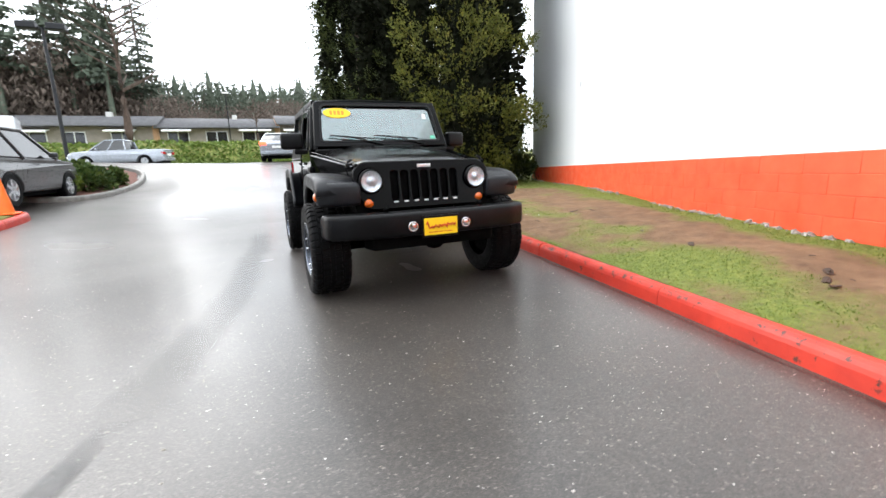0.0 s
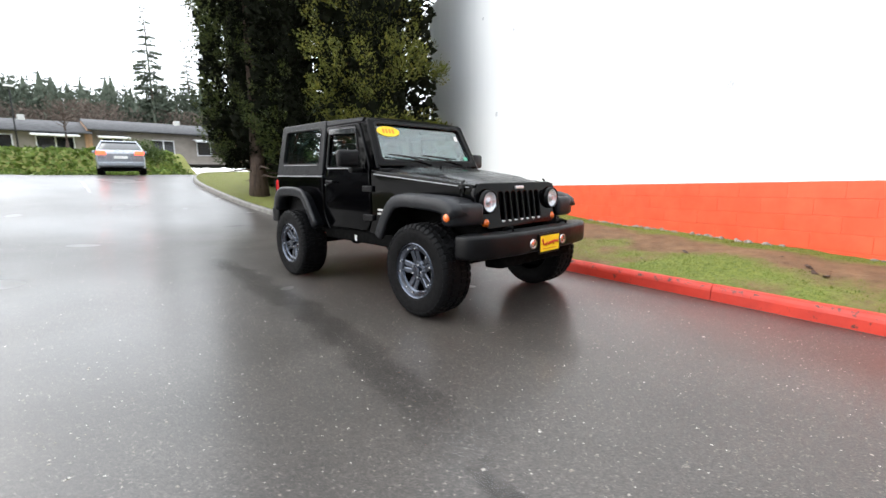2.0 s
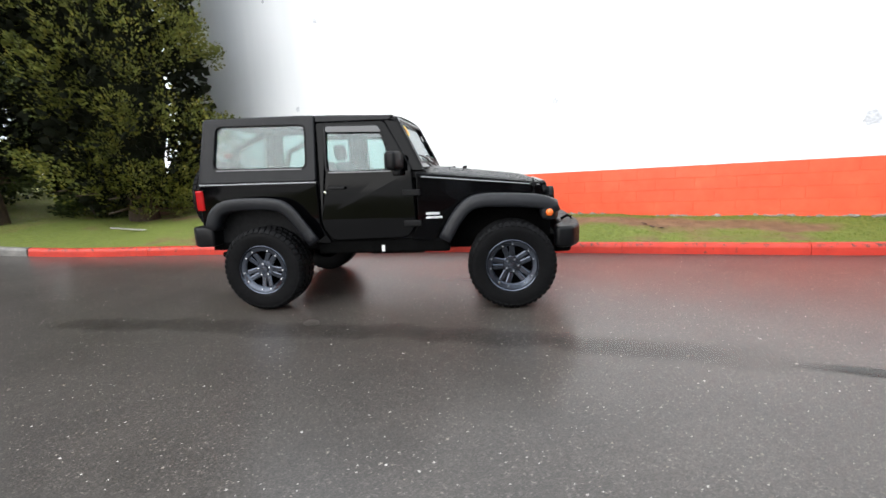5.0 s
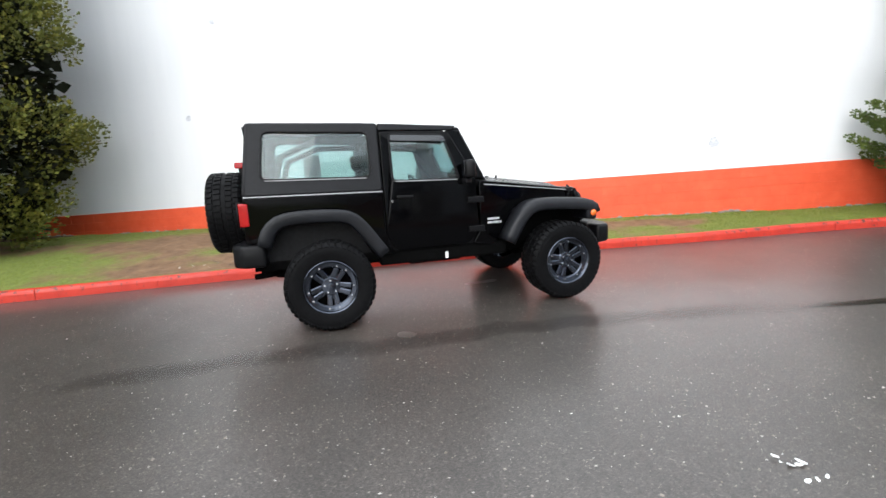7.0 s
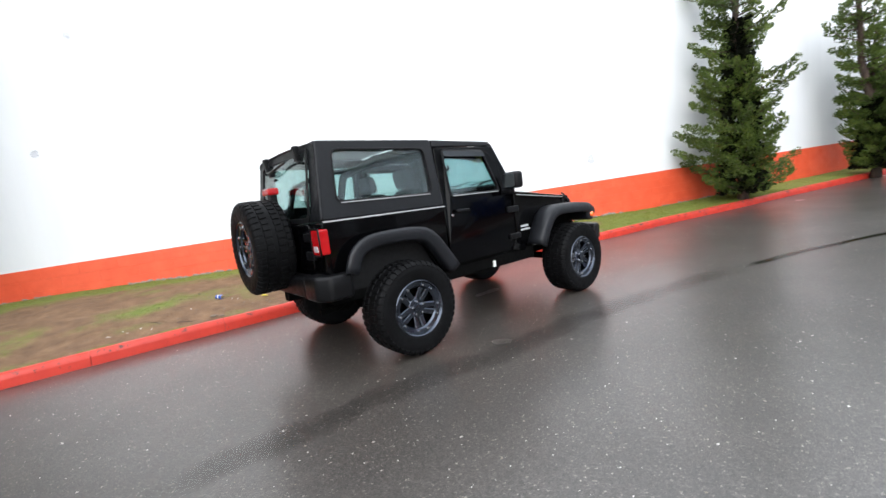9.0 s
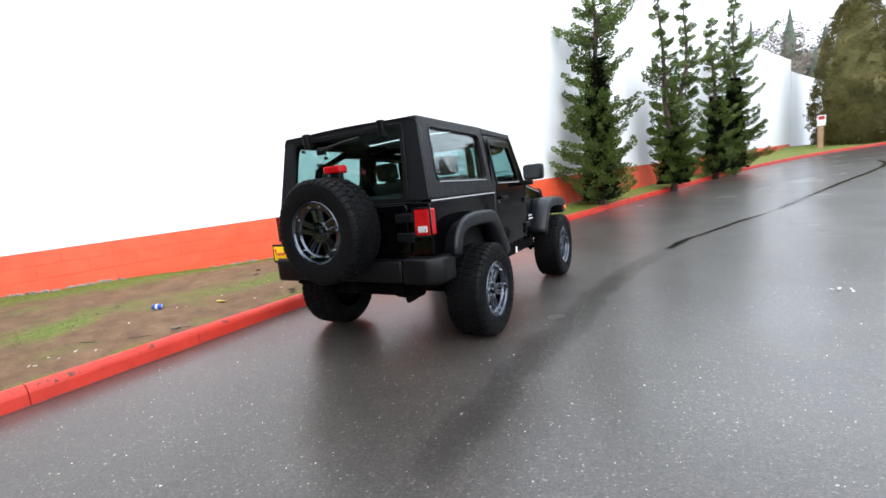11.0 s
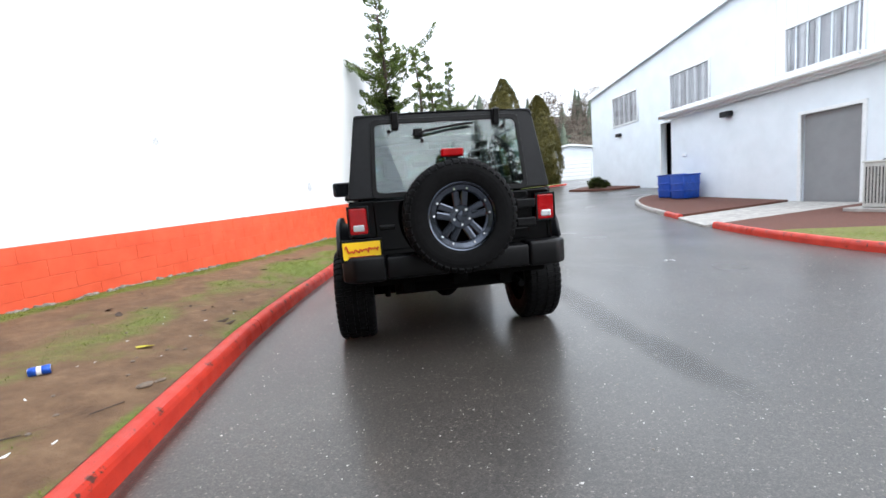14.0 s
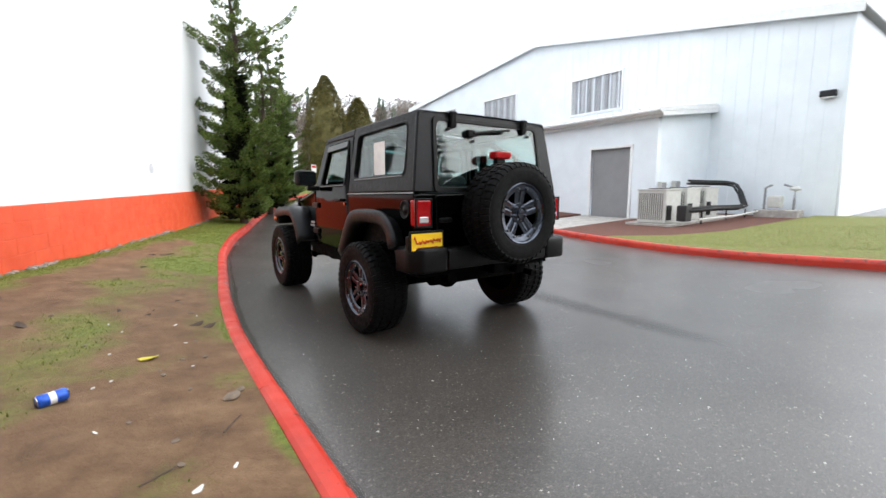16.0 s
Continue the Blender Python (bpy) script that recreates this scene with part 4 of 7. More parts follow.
for sgn in (-1, 1):
    lamp = part("headlamp", lathe([(-1.585, 0.1), (-1.63, 0.097), (-1.627, 0.087), (-1.595, 0.085)], 36, "Y"), M_bumper, jeep, "round headlamp with clear lens", True)
    lamp.location = (sgn * 0.485, -0.012, 1.008)
    part("reflector", lathe([(-1.62, 0.086), (-1.604, 0.07), (-1.599, 0.048), (-1.599, 0.03), (-1.61, 0.026), (-1.613, 0.0005)], 30, "Y"), M_lampsilver, lamp, "", True)
    part("lens", lathe([(-1.624, 0.086), (-1.636, 0.062), (-1.643, 0.03), (-1.645, 0.0005)], 30, "Y"), M_lens, lamp, "", True)
    part("turn_lamp", lathe([(-1.585, 0.038), (-1.612, 0.036), (-1.622, 0.018), (-1.623, 0.0005)], 24, "Y"), M_amber, jeep, "round amber turn lamp", True).location = (sgn * 0.515, -0.012, 0.825)

# windscreen, wipers and stickers
slope = math.atan2(0.245, 0.5)


def screen(u, v, w):
    return (u, -0.37 + v * math.sin(slope) - w * math.cos(slope), 1.325 + v * math.cos(slope) + w * math.sin(slope))


WS = rounded([(-0.665, 0.075), (0.665, 0.075), (0.62, 0.5), (-0.62, 0.5)], 0.05)
part("windscreen_frame", panel(rounded([(-0.755, 0), (0.755, 0), (0.70, 0.56), (-0.70, 0.56)], 0.035), [WS], 0.055, 0.014, screen), M_paint, jeep)
both("screen_pillar", lambda s: panel(rounded([(-0.4, 1.31), (-0.285, 1.315), (-0.01, 1.825), (-0.145, 1.825)], 0.02), (), 0.045, 0.01, lambda u, v, w: (s * (0.752 - 0.12 * (v - 1.31) - 0.01 + w), u, v)), M_paint)
part("windscreen", panel(WS, (), 0.006, 0.001, screen), M_ws, jeep, "windscreen")
part("screen_seal", panel(rounded([(-0.69, 0.052), (0.69, 0.052), (0.642, 0.522), (-0.642, 0.522)], 0.06), [WS], 0.012, 0.003, lambda u, v, w: screen(u, v, w + 0.026)), M_bumper, jeep)
for x0, x1, v1 in ((-0.06, -0.58, 0.10), (0.42, -0.10, 0.105)):
    part("wiper", join(tube([screen(x0 + 0.05, 0.02, 0.04), screen((x0 + x1) / 2, 0.1, 0.045), screen(x1 + 0.1, 0.125, 0.035)], 0.009, 6), tube([screen(x0 - 0.02, 0.09, 0.035), screen(x1, 0.135, 0.032)], 0.008, 6)), M_bumper, jeep)
oval = [(0.15 * math.cos(2 * math.pi * k / 36), 0.06 * math.sin(2 * math.pi * k / 36)) for k in range(36)]
sticker = part("oval_sticker", panel([(a - 0.46, b + 0.425) for a, b in oval], (), 0.003, 0.0008, lambda u, v, w: screen(u, v, w + 0.008)), M_yellow, jeep, "yellow oval windscreen sticker")
M_print = plain("orange_print", (0.75, 0.27, 0.01), 0.5, vary=0.05)
for k in range(4):
    part("print_bar", panel(rounded([(-0.54 + 0.042 * k, 0.4), (-0.512 + 0.042 * k, 0.4), (-0.512 + 0.042 * k, 0.45), (-0.54 + 0.042 * k, 0.45)], 0.006), (), 0.002, 0.0005, lambda u, v, w: screen(u, v, w + 0.0105)), M_print, sticker)
part("paper_sticker", panel([(0.52, 0.36), (0.57, 0.355), (0.565, 0.42), (0.53, 0.42)], (), 0.003, 0.0008, lambda u, v, w: screen(u, v, w + 0.008)), M_paper, jeep)
part("corner_sticker", panel([(0.575, 0.10), (0.635, 0.10), (0.63, 0.14), (0.575, 0.14)], (), 0.003, 0.0008, lambda u, v, w: screen(u, v, w + 0.008)), plain("green_sticker", (0.1, 0.45, 0.3), 0.5), jeep)

# wide wheel-arch flares
def flare(path, sign, x_in, lip=0.012):
    """A moulded arch: the path gives (y, z, half height, outer x) along the arch."""
    bm = bmesh.new()
    rings = []
    pts = along([Vector((p[0], p[1], 0)) for p in path], 0.06)
    for i, p in enumerate(pts):
        d = (pts[min(i + 1, len(pts) - 1)] - pts[max(i - 1, 0)]).normalized()
        nrm = Vector((-d.y, d.x, 0))
        out = path[0][3]
        c = lambda x, o: bm.verts.new((sign * x, p.x + nrm.x * o, p.y + nrm.y * o))
        rings.append([c(x_in, 0.0), c(x_in, 0.035), c(out - 0.09, 0.052), c(out - 0.025, 0.046), c(out - 0.004, 0.028), c(out, -0.05), c(out - 0.01, -0.072), c(out - 0.04, -0.072), c(out - 0.045, -0.02), c(x_in, -0.02)])
    n = len(rings[0])
    for a, b in zip(rings, rings[1:]):
        for k in range(n):
            bm.faces.new((a[k], a[(k + 1) % n], b[(k + 1) % n], b[k]))
    bm.faces.new(rings[0])
    bm.faces.new(list(reversed(rings[-1])))
    bmesh.ops.recalc_face_normals(bm, faces=bm.faces)
    return bm


REAR_ARCH = [(0.70, 0.645, 0, 0.935), (0.80, 0.79, 0, 0.935), (0.94, 0.975, 0, 0.935), (1.07, 1.033, 0, 0.935), (1.35, 1.047, 0, 0.935), (1.57, 1.028, 0, 0.935), (1.68, 0.95, 0, 0.935), (1.73, 0.82, 0, 0.935)]
for sgn in (-1, 1):
    part("rear_flare", flare(REAR_ARCH[::-1], sgn, 0.76), M_flare, jeep, "dark grey wheel-arch flare", True)
    part("front_flare", flare([(p[0], p[1], 0, 0.94) for p in [(-1.61, 0.9), (-1.58, 0.965), (-1.46, 1.005), (-1.2, 1.026), (-0.95, 1.03), (-0.81, 0.99), (-0.69, 0.86), (-0.55, 0.62)]][::-1][::-1], sgn, 0.6), M_flare, jeep, "dark grey wheel-arch flare", True)
    nose = panel(rounded([(0.58, -1.5), (0.58, -1.655), (0.8, -1.655), (0.935, -1.6), (0.935, -1.48)], 0.04), (), 0.19, 0.035, lambda u, v, w: (sgn * u, v, 0.922 + w + 0.05 * (1.5 + v) * 2))
    part("flare_nose", nose, M_flare, jeep)
    part("marker_lamp", moved(lathe([(0, 0.034), (0.012, 0.033), (0.02, 0.018), (0.022, 0.0005)], 20, "X"), Matrix.Translation((sgn * 0.932, -1.555, 0.895)) @ pose(0, 0, 0, 0, 0, 0 if sgn > 0 else 180)), M_amber, jeep, "amber side marker lamp", True)
    part("wheel_well", boxes(((sgn * 0.5 - 0.12, -1.6, 0.62), (sgn * 0.5 + 0.12, -0.55, 0.985))), M_under, jeep)
    for w, zz in ((0.19, 0.9), (0.24, 0.862)):
        part("side_badge", boxes(((sgn * 0.775 - 0.008, -0.44 - w / 2, zz - 0.011), (sgn * 0.775 + 0.008, -0.44 + w / 2, zz + 0.011)), bevel=0.003), M_badge, jeep, "small silver lettering bar")
    part("rear_well", boxes(((sgn * 0.56 - 0.14, 0.72, 0.62), (sgn * 0.56 + 0.14, 1.74, 1.05))), M_under, jeep)


# wheels
def tyre_mesh():
    """One moulded ring: smooth sidewalls, and four staggered rows of lugs standing out of the tread."""
    # across the tyre: place, radius, and the row of lugs that it belongs to
    prof = [(-0.145, 0.235, ""), (-0.156, 0.26, ""), (-0.16, 0.285, ""), (-0.163, 0.315, ""), (-0.163, 0.34, ""), (-0.159, 0.366, ""), (-0.157, 0.37, "b"), (-0.149, 0.385, "b"), (-0.132, 0.398, "b"), (-0.096, 0.4, "b"), (-0.092, 0.4, ""), (-0.08, 0.4, ""), (-0.076, 0.4, "a"), (-0.022, 0.402, "a"), (-0.018, 0.402, ""), (-0.006, 0.402, "")]
    mirror = [(-x, r, {"b": "a", "a": "b"}.get(c, "")) for x, r, c in reversed(prof)]
    prof = prof + mirror
    steps = (0.0, 0.05, 0.2, 0.25, 0.5, 0.55, 0.7, 0.75)
    high = {"a": {1, 2, 3, 4, 5, 6}, "b": {5, 6, 7, 0, 1, 2}}
    verts, count = [], 44
    for k in range(count):
        for i, f in enumerate(steps):
            for x, r, c in prof:
                a = 2 * math.pi * (k + f + 1.6 * x) / count
                up = 0.0105 if c and i in high[c] else 0.0
                lean_ = 0.9 * smooth(0.39, 0.365, r)
                verts.append((x + math.copysign(0.6 * up * lean_, x), (r + up * (1 - 0.6 * lean_)) * math.sin(a), (r + up * (1 - 0.6 * lean_)) * math.cos(a)))
    m, rings = len(prof), count * len(steps)
    faces = [(k * m + j, k * m + j + 1, ((k + 1) % rings) * m + j + 1, ((k + 1) % rings) * m + j) for k in range(rings) for j in range(m - 1)]
    me = mesh_of("tyre", verts, faces, M_rubber)
    b = bmesh.new()
    b.from_mesh(me)
    bmesh.ops.recalc_face_normals(b, faces=b.faces)
    b.to_mesh(me)
    b.free()
    me.shade_flat()
    return me


def rim_meshes():
    lip = lathe([(0.135, 0.243), (0.15, 0.247), (0.156, 0.24), (0.15, 0.231), (0.138, 0.224), (0.13, 0.19), (0.116, 0.178), (0.05, 0.18), (-0.1, 0.195), (-0.14, 0.235)], 60, "X")
    spokes = bmesh.new()
    for k in range(5):
        m = Matrix.Rotation(2 * math.pi * k / 5, 4, "X")
        for sg in (-1, 1):
            made = add_box(spokes, (0.05, -0.026, 0.05), (0.105, 0.026, 0.188), 0.013, 2)
            for v in made:
                t = (v.co.z - 0.05) / 0.17
                v.co.y *= 1 + 0.22 * t
                v.co.y += sg * (0.024 + 0.014 * t)
                v.co.x += 0.03 * t ** 2 - 0.004
            bmesh.ops.transform(spokes, matrix=m, verts=made)
        made = add_box(spokes, (0.05, -0.04, 0.05), (0.1, 0.04, 0.135), 0.01, 1)
        bmesh.ops.transform(spokes, matrix=m, verts=made)
    hub = lathe([(0.02, 0.1), (0.092, 0.097), (0.106, 0.08), (0.108, 0.04), (0.128, 0.036), (0.132, 0.0005)], 30, "X")
    bolts = []
    for k in range(10):
        a = 2 * math.pi * (k // 2) / 5 + (0.23 if k % 2 else -0.23)
        p = Vector((0.134, 0.2 * math.sin(a), 0.2 * math.cos(a)))
        bolts.append(cyl(p - Vector((0.01, 0, 0)), p + Vector((0.012, 0, 0)), 0.0105, 0.008, 8))
    for k in range(5):
        a = 2 * math.pi * (k + 0.5) / 5
        p = Vector((0.105, 0.058 * math.sin(a), 0.058 * math.cos(a)))
        bolts.append(cyl(p - Vector((0.01, 0, 0)), p + Vector((0.022, 0, 0)), 0.011, 0.009, 6))
    # black disc, brake and painted dark behind the spokes in one; spare included
    rim_back = cyl((-0.1, 0, 0), (0.03, 0, 0), 0.194, n=28)
    out = []
    for name, b, m, sm in (("rim", join(lip, spokes, hub), M_gun, False), ("brake_disc", rim_back, M_under, False), *(("wheel_bolt", b, M_chrome, False) for b in bolts)):
        me = bpy.data.meshes.new(name)
        b.to_mesh(me)
        b.free()
        me.materials.append(m)
        out.append(me)
    return out


TYRE, RIMS = tyre_mesh(), rim_meshes()


def wheel(name, at, rz, parent, spin=0, ry=0):
    w = part(name, TYRE, None, parent, "knobbly off-road tyre on a gunmetal twin-spoke rim")
    w.matrix_world = Matrix.Translation(at) @ Matrix.Rotation(radians(rz), 4, "Z") @ Matrix.Rotation(radians(spin), 4, "X")
    for me in RIMS:
        part(me.name.split(".")[0], me, None, w)
    return w


wheel("wheel", (-0.845, -1.212, 0.418), 180, jeep, 12)
wheel("wheel", (-0.845, 1.212, 0.418), 180, jeep, 40)
wheel("wheel", (0.845, -1.212, 0.418), 0, jeep, 25)
wheel("wheel", (0.845, 1.212, 0.418), 0, jeep, 60)
wheel("spare_wheel", (0.012, 2.125, 1.09), 90, jeep, 0)

# running gear and cabin
both("frame_rail", lambda s: boxes(((s * 0.4 - 0.05, -1.7, 0.5), (s * 0.4 + 0.05, 1.85, 0.62)), bevel=0.01), M_under)
part("floor_pan", boxes(((-0.74, -0.5, 0.58), (0.74, 1.86, 0.66))), M_under, jeep)
part("engine", boxes(((-0.34, -1.5, 0.55), (0.34, -0.45, 1.1)), bevel=0.05), M_under, jeep)
for y, off in ((-1.212, 0.22), (1.212, 0.0)):
    ax = cyl((-0.72, y, 0.42), (0.72, y, 0.42), 0.042, n=14)
    bmesh.ops.create_icosphere(ax, subdivisions=2, radius=0.125, matrix=Matrix.Translation((off, y, 0.42)))
    part("axle", ax, M_under, jeep, "", True)
    for s in (-1, 1):
        part("coil_spring", tube([(s * 0.5 + 0.05 * math.cos(k * 0.8), y + 0.05 * math.sin(k * 0.8), 0.46 + 0.006 * k) for k in range(48)], 0.008, 6), M_under, jeep)
        part("shock_absorber", cyl((s * 0.56, y + 0.12, 0.38), (s * 0.5, y + 0.16, 0.85), 0.026, n=12), M_under, jeep)
part("muffler", cyl((-0.5, 1.66, 0.56), (0.5, 1.66, 0.56), 0.105, n=20), M_under, jeep, "", True)
part("tail_pipe", tube([(-0.45, 1.6, 0.53), (-0.52, 1.75, 0.5), (-0.52, 1.9, 0.49)], 0.028, 12), M_under, jeep)
part("transfer_case", boxes(((-0.25, -0.3, 0.4), (0.25, 0.35, 0.6)), bevel=0.04), M_under, jeep)
part("sill_sticker", boxes(((-0.772, 0.03, 0.535), (-0.76, 0.06, 0.6))), M_paper, jeep)
part("dashboard", boxes(((-0.66, -0.3, 0.95), (0.66, 0.02, 1.27)), bevel=0.05), M_cabin, jeep)
both("side_trim", lambda s: boxes(((s * 0.73 - 0.01, -0.3, 0.66), (s * 0.73 + 0.01, 1.84, 1.22))), M_cabin)
for x in (-0.36, 0.36):
    seat = part("front_seat", boxes(((x - 0.24, 0.1, 0.72), (x + 0.24, 0.62, 0.9)), bevel=0.06), M_seat, jeep)
    sb = bmesh.new()
    add_box(sb, (-0.24, -0.07, 0), (0.24, 0.07, 0.62), 0.06)
    part("backrest", moved(sb, pose(x, 0.6, 0.84, -14)), M_seat, seat)
    hb = bmesh.new()
    add_box(hb, (-0.13, -0.05, 0), (0.13, 0.05, 0.19), 0.045)
    part("headrest", moved(hb, pose(x, 0.77, 1.46, -10)), M_seat, seat)
rs = boxes(((-0.5, 1.15, 0.75), (0.5, 1.5, 0.92)), ((-0.5, 1.46, 0.9), (0.5, 1.6, 1.32)), bevel=0.05)
part("rear_seat", rs, M_seat, jeep)
for s in (-1, 1):
    part("sport_bar", tube([(s * 0.62, 0.72, 0.8), (s * 0.6, 0.72, 1.6), (s * 0.56, 0.72, 1.755), (s * 0.3, 0.72, 1.775), (0, 0.72, 1.775)], 0.035, 10), M_cabin, jeep, "", True)
    part("sport_bar_side", tube([(s * 0.58, 0.0, 1.70), (s * 0.58, 0.4, 1.745), (s * 0.58, 1.2, 1.75), (s * 0.6, 1.55, 1.6), (s * 0.62, 1.7, 1.1)], 0.032, 10), M_cabin, jeep, "", True)
part("steering_wheel", moved(tube([(0.18 * math.cos(k * math.pi / 12), 0.18 * math.sin(k * math.pi / 12), 0) for k in range(25)], 0.015, 8), pose(0.36, 0.06, 1.23, 62)), M_cabin, jeep, "", True)
part("rear_view_mirror", boxes(((-0.1, -0.06, 1.62), (0.1, -0.03, 1.68)), bevel=0.01), M_cabin, jeep)
part("price_sheet", moved(panel([(-0.1, -0.14), (0.1, -0.14), (0.1, 0.14), (-0.1, 0.14)], (), 0.002, 0.0004), pose(0.772, 1.28, 1.55, 90, 0, 90)), M_paper, jeep, "white price sheet in the rear side window")


# ---- the white warehouse with its lean-to, and what stands by it ----
def slab(name, ring, z0, z1, material, label, category, parent=None):
    """A flat-topped piece of paving or bed over the ground, cut to a ring of (x, y)."""
    bm = panel(ring, (), 1.0, 0.01)
    bmesh.ops.triangulate(bm, faces=bm.faces)
    bmesh.ops.subdivide_edges(bm, edges=bm.edges, cuts=7, use_grid_fill=True)
    for v in bm.verts:
        v.co.z = ground_z(v.co.x, v.co.y) + z0 + (z1 - z0) * min(1.0, max(0.0, v.co.z + 0.5))
    bmesh.ops.recalc_face_normals(bm, faces=bm.faces)
    return tagged(part(name, bm, material, parent), label, category, kind="structure")


hall = thing("warehouse", (-15.2, -11.7, 0), "white painted warehouse with a low gable and high windows", "building")
WIN = [(-9.45, -6.77, 4.86, 6.45), (-15.85, -13.2, 4.82, 6.55), (-21.3, -18.7, 4.85, 6.6)]
OPEN = (-16.6, -15.55, 0.45, 4.25)
out = [(0.75, -0.5), (0.75, 6.55), (-11.7, 8.72), (-24.1, 7.25), (-24.1, -0.5)]
holes = [[(a, c), (b, c), (b, d), (a, d)] for a, b, c, d in WIN] + [[(OPEN[0], OPEN[2]), (OPEN[1], OPEN[2]), (OPEN[1], OPEN[3]), (OPEN[0], OPEN[3])]]
M_hall = plain("pale_blue_white_metal", (0.75, 0.8, 0.85), 0.5, vary=0.05, scale=1.2)
M_eave = plain("pale_grey_metal_roof", (0.5, 0.52, 0.55), 0.5, vary=0.1, scale=1.0)


def on_hall(ob):
    ob.matrix_parent_inverse = hall.matrix_world.inverted()
    return ob


def hpart(*a, **k):
    ob = part(*a, **k)
    return on_hall(ob) if ob.parent == hall else ob


hpart("wall", panel(out, holes, 0.3, 0.003, lambda u, v, w: (-15.35 + w, u, v)), M_hall, hall)
hpart("end_wall", boxes(((-40, 0.45, -0.5), (-15.5, 0.75, 6.5))), M_hall, hall)
hpart("back_wall", boxes(((-40, -24.1, -0.5), (-15.5, -23.8, 7.2))), M_hall, hall)
for a, b in (((0.95, 6.52), (-11.7, 8.74)), ((-11.7, 8.74), (-24.3, 7.24))):
    rf = panel([(a[0], a[1]), (b[0], b[1]), (b[0], b[1] + 0.14), (a[0], a[1] + 0.14)], (), 26, 0.01, lambda u, v, w: (-28 + w, u, v))
    hpart("roof", rf, M_eave, hall)
    hpart("fascia", panel([(a[0], a[1] - 0.16), (b[0], b[1] - 0.16), (b[0], b[1] + 0.16), (a[0], a[1] + 0.16)], (), 0.05, 0.008, lambda u, v, w: (-15.0 + w, u, v)), M_trim, hall, "white fascia board")
M_blind = plain("grey_vertical_blind", (0.27, 0.26, 0.27), 0.6, vary=0.25, scale=3)
M_blind2 = plain("pale_vertical_blind", (0.48, 0.47, 0.48), 0.6, vary=0.2, scale=3)
for a, b, c, d in WIN:
    win = hpart("window", panel([(a - 0.06, c - 0.06), (b + 0.06, c - 0.06), (b + 0.06, d + 0.06), (a - 0.06, d + 0.06)], [[(a + 0.03, c + 0.03), (b - 0.03, c + 0.03), (b - 0.03, d - 0.03), (a + 0.03, d - 0.03)]], 0.1, 0.01, lambda u, v, w: (-15.19 + w, u, v)), M_trim, hall, "high window with vertical blinds")
    hpart("pane", boxes(((-15.215, a, c), (-15.208, b, d))), M_lens, win)
    k, n = 0, 15
    while k < n:
        y0 = a + (b - a) * k / n
        hpart("blind_slat", moved(boxes(((-0.012, 0.0, c + 0.02), (0.012, (b - a) / n * 0.96, d - 0.03))), Matrix.Translation((-15.25, y0, 0)) @ pose(0, 0, 0, 0, 0, 6 * ((k * 7) % 5 - 2))), M_blind if (k * 5) % 3 else M_blind2, win)
        k += 1
# added black sheet stands in for the unlit hall behind blinds and doorway
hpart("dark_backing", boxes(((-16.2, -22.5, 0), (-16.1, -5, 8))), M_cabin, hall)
hpart("door_frame", panel([(OPEN[0] - 0.12, OPEN[2]), (OPEN[1] + 0.12, OPEN[2]), (OPEN[1] + 0.12, OPEN[3] + 0.12), (OPEN[0] - 0.12, OPEN[3] + 0.12)], [[(OPEN[0], OPEN[2] + 0.01), (OPEN[1], OPEN[2] + 0.01), (OPEN[1], OPEN[3]), (OPEN[0], OPEN[3])]], 0.08, 0.008, lambda u, v, w: (-15.18 + w, u, v)), M_trim, hall)
hpart("hanging_strap", boxes(((-15.9, -16.2, 1.6), (-15.8, -15.9, 4.0)), bevel=0.02), plain("dull_yellow", (0.4, 0.3, 0.06), 0.6), hall)


def wall_lamp(at, parent):
    lamp = part("wall_lamp", moved(boxes(((0, -0.2, -0.1), (0.2, 0.2, 0.1)), bevel=0.03), Matrix.Translation(at)), M_flare, parent, "dark wall-mounted flood lamp")
    part("lamp_glass", moved(boxes(((0.06, -0.17, -0.125), (0.185, 0.17, -0.098))), Matrix.Translation(at)), M_whitelens, lamp)
    return lamp


for at in ((-15.2, -20.6, 4.25), (-15.2, 0.3, 4.2)):
    on_hall(wall_lamp(at, hall))

lean = thing("lean_to", (-11.6, -7, 0), "white lean-to with a grey steel door and gutter", "building")


def lpart(*a, **k):
    ob = part(*a, **k)
    ob.matrix_parent_inverse = lean.matrix_world.inverted()
    return ob


DOOR = (-5.55, -3.98, 0.22, 2.76)
lpart("front_wall", panel([(-11.05, -0.4), (-3.05, -0.4), (-3.05, 3.72), (-11.05, 3.72)], [[(DOOR[0], DOOR[2]), (DOOR[1], DOOR[2]), (DOOR[1], DOOR[3]), (DOOR[0], DOOR[3])]], 0.2, 0.003, lambda u, v, w: (-11.7 + w, u, v)), M_hall, lean)
for y in (-3.16, -11.04):
    lpart("side_wall", panel([(-15.2, -0.4), (-11.8, -0.4), (-11.8, 3.72), (-15.2, 4.12)], (), 0.2, 0.003, lambda u, v, w: (u, y + w, v)), M_hall, lean)
for k in range(26):
    y = 0.62 - 0.42 * k
    z0 = 0.1 if y > -2.9 else 4.32
    hpart("wall_rib", boxes(((-15.21, y - 0.025, z0), (-15.185, y + 0.025, 6.42 + 0.17 * (0.75 - y)))), M_hall, hall)
lpart("roof", panel([(-11.2, 3.74), (-11.2, 3.86), (-15.2, 4.36), (-15.2, 4.24)], (), 8.5, 0.01, lambda u, v, w: (u, -7.05 + w, v)), M_trim, lean)
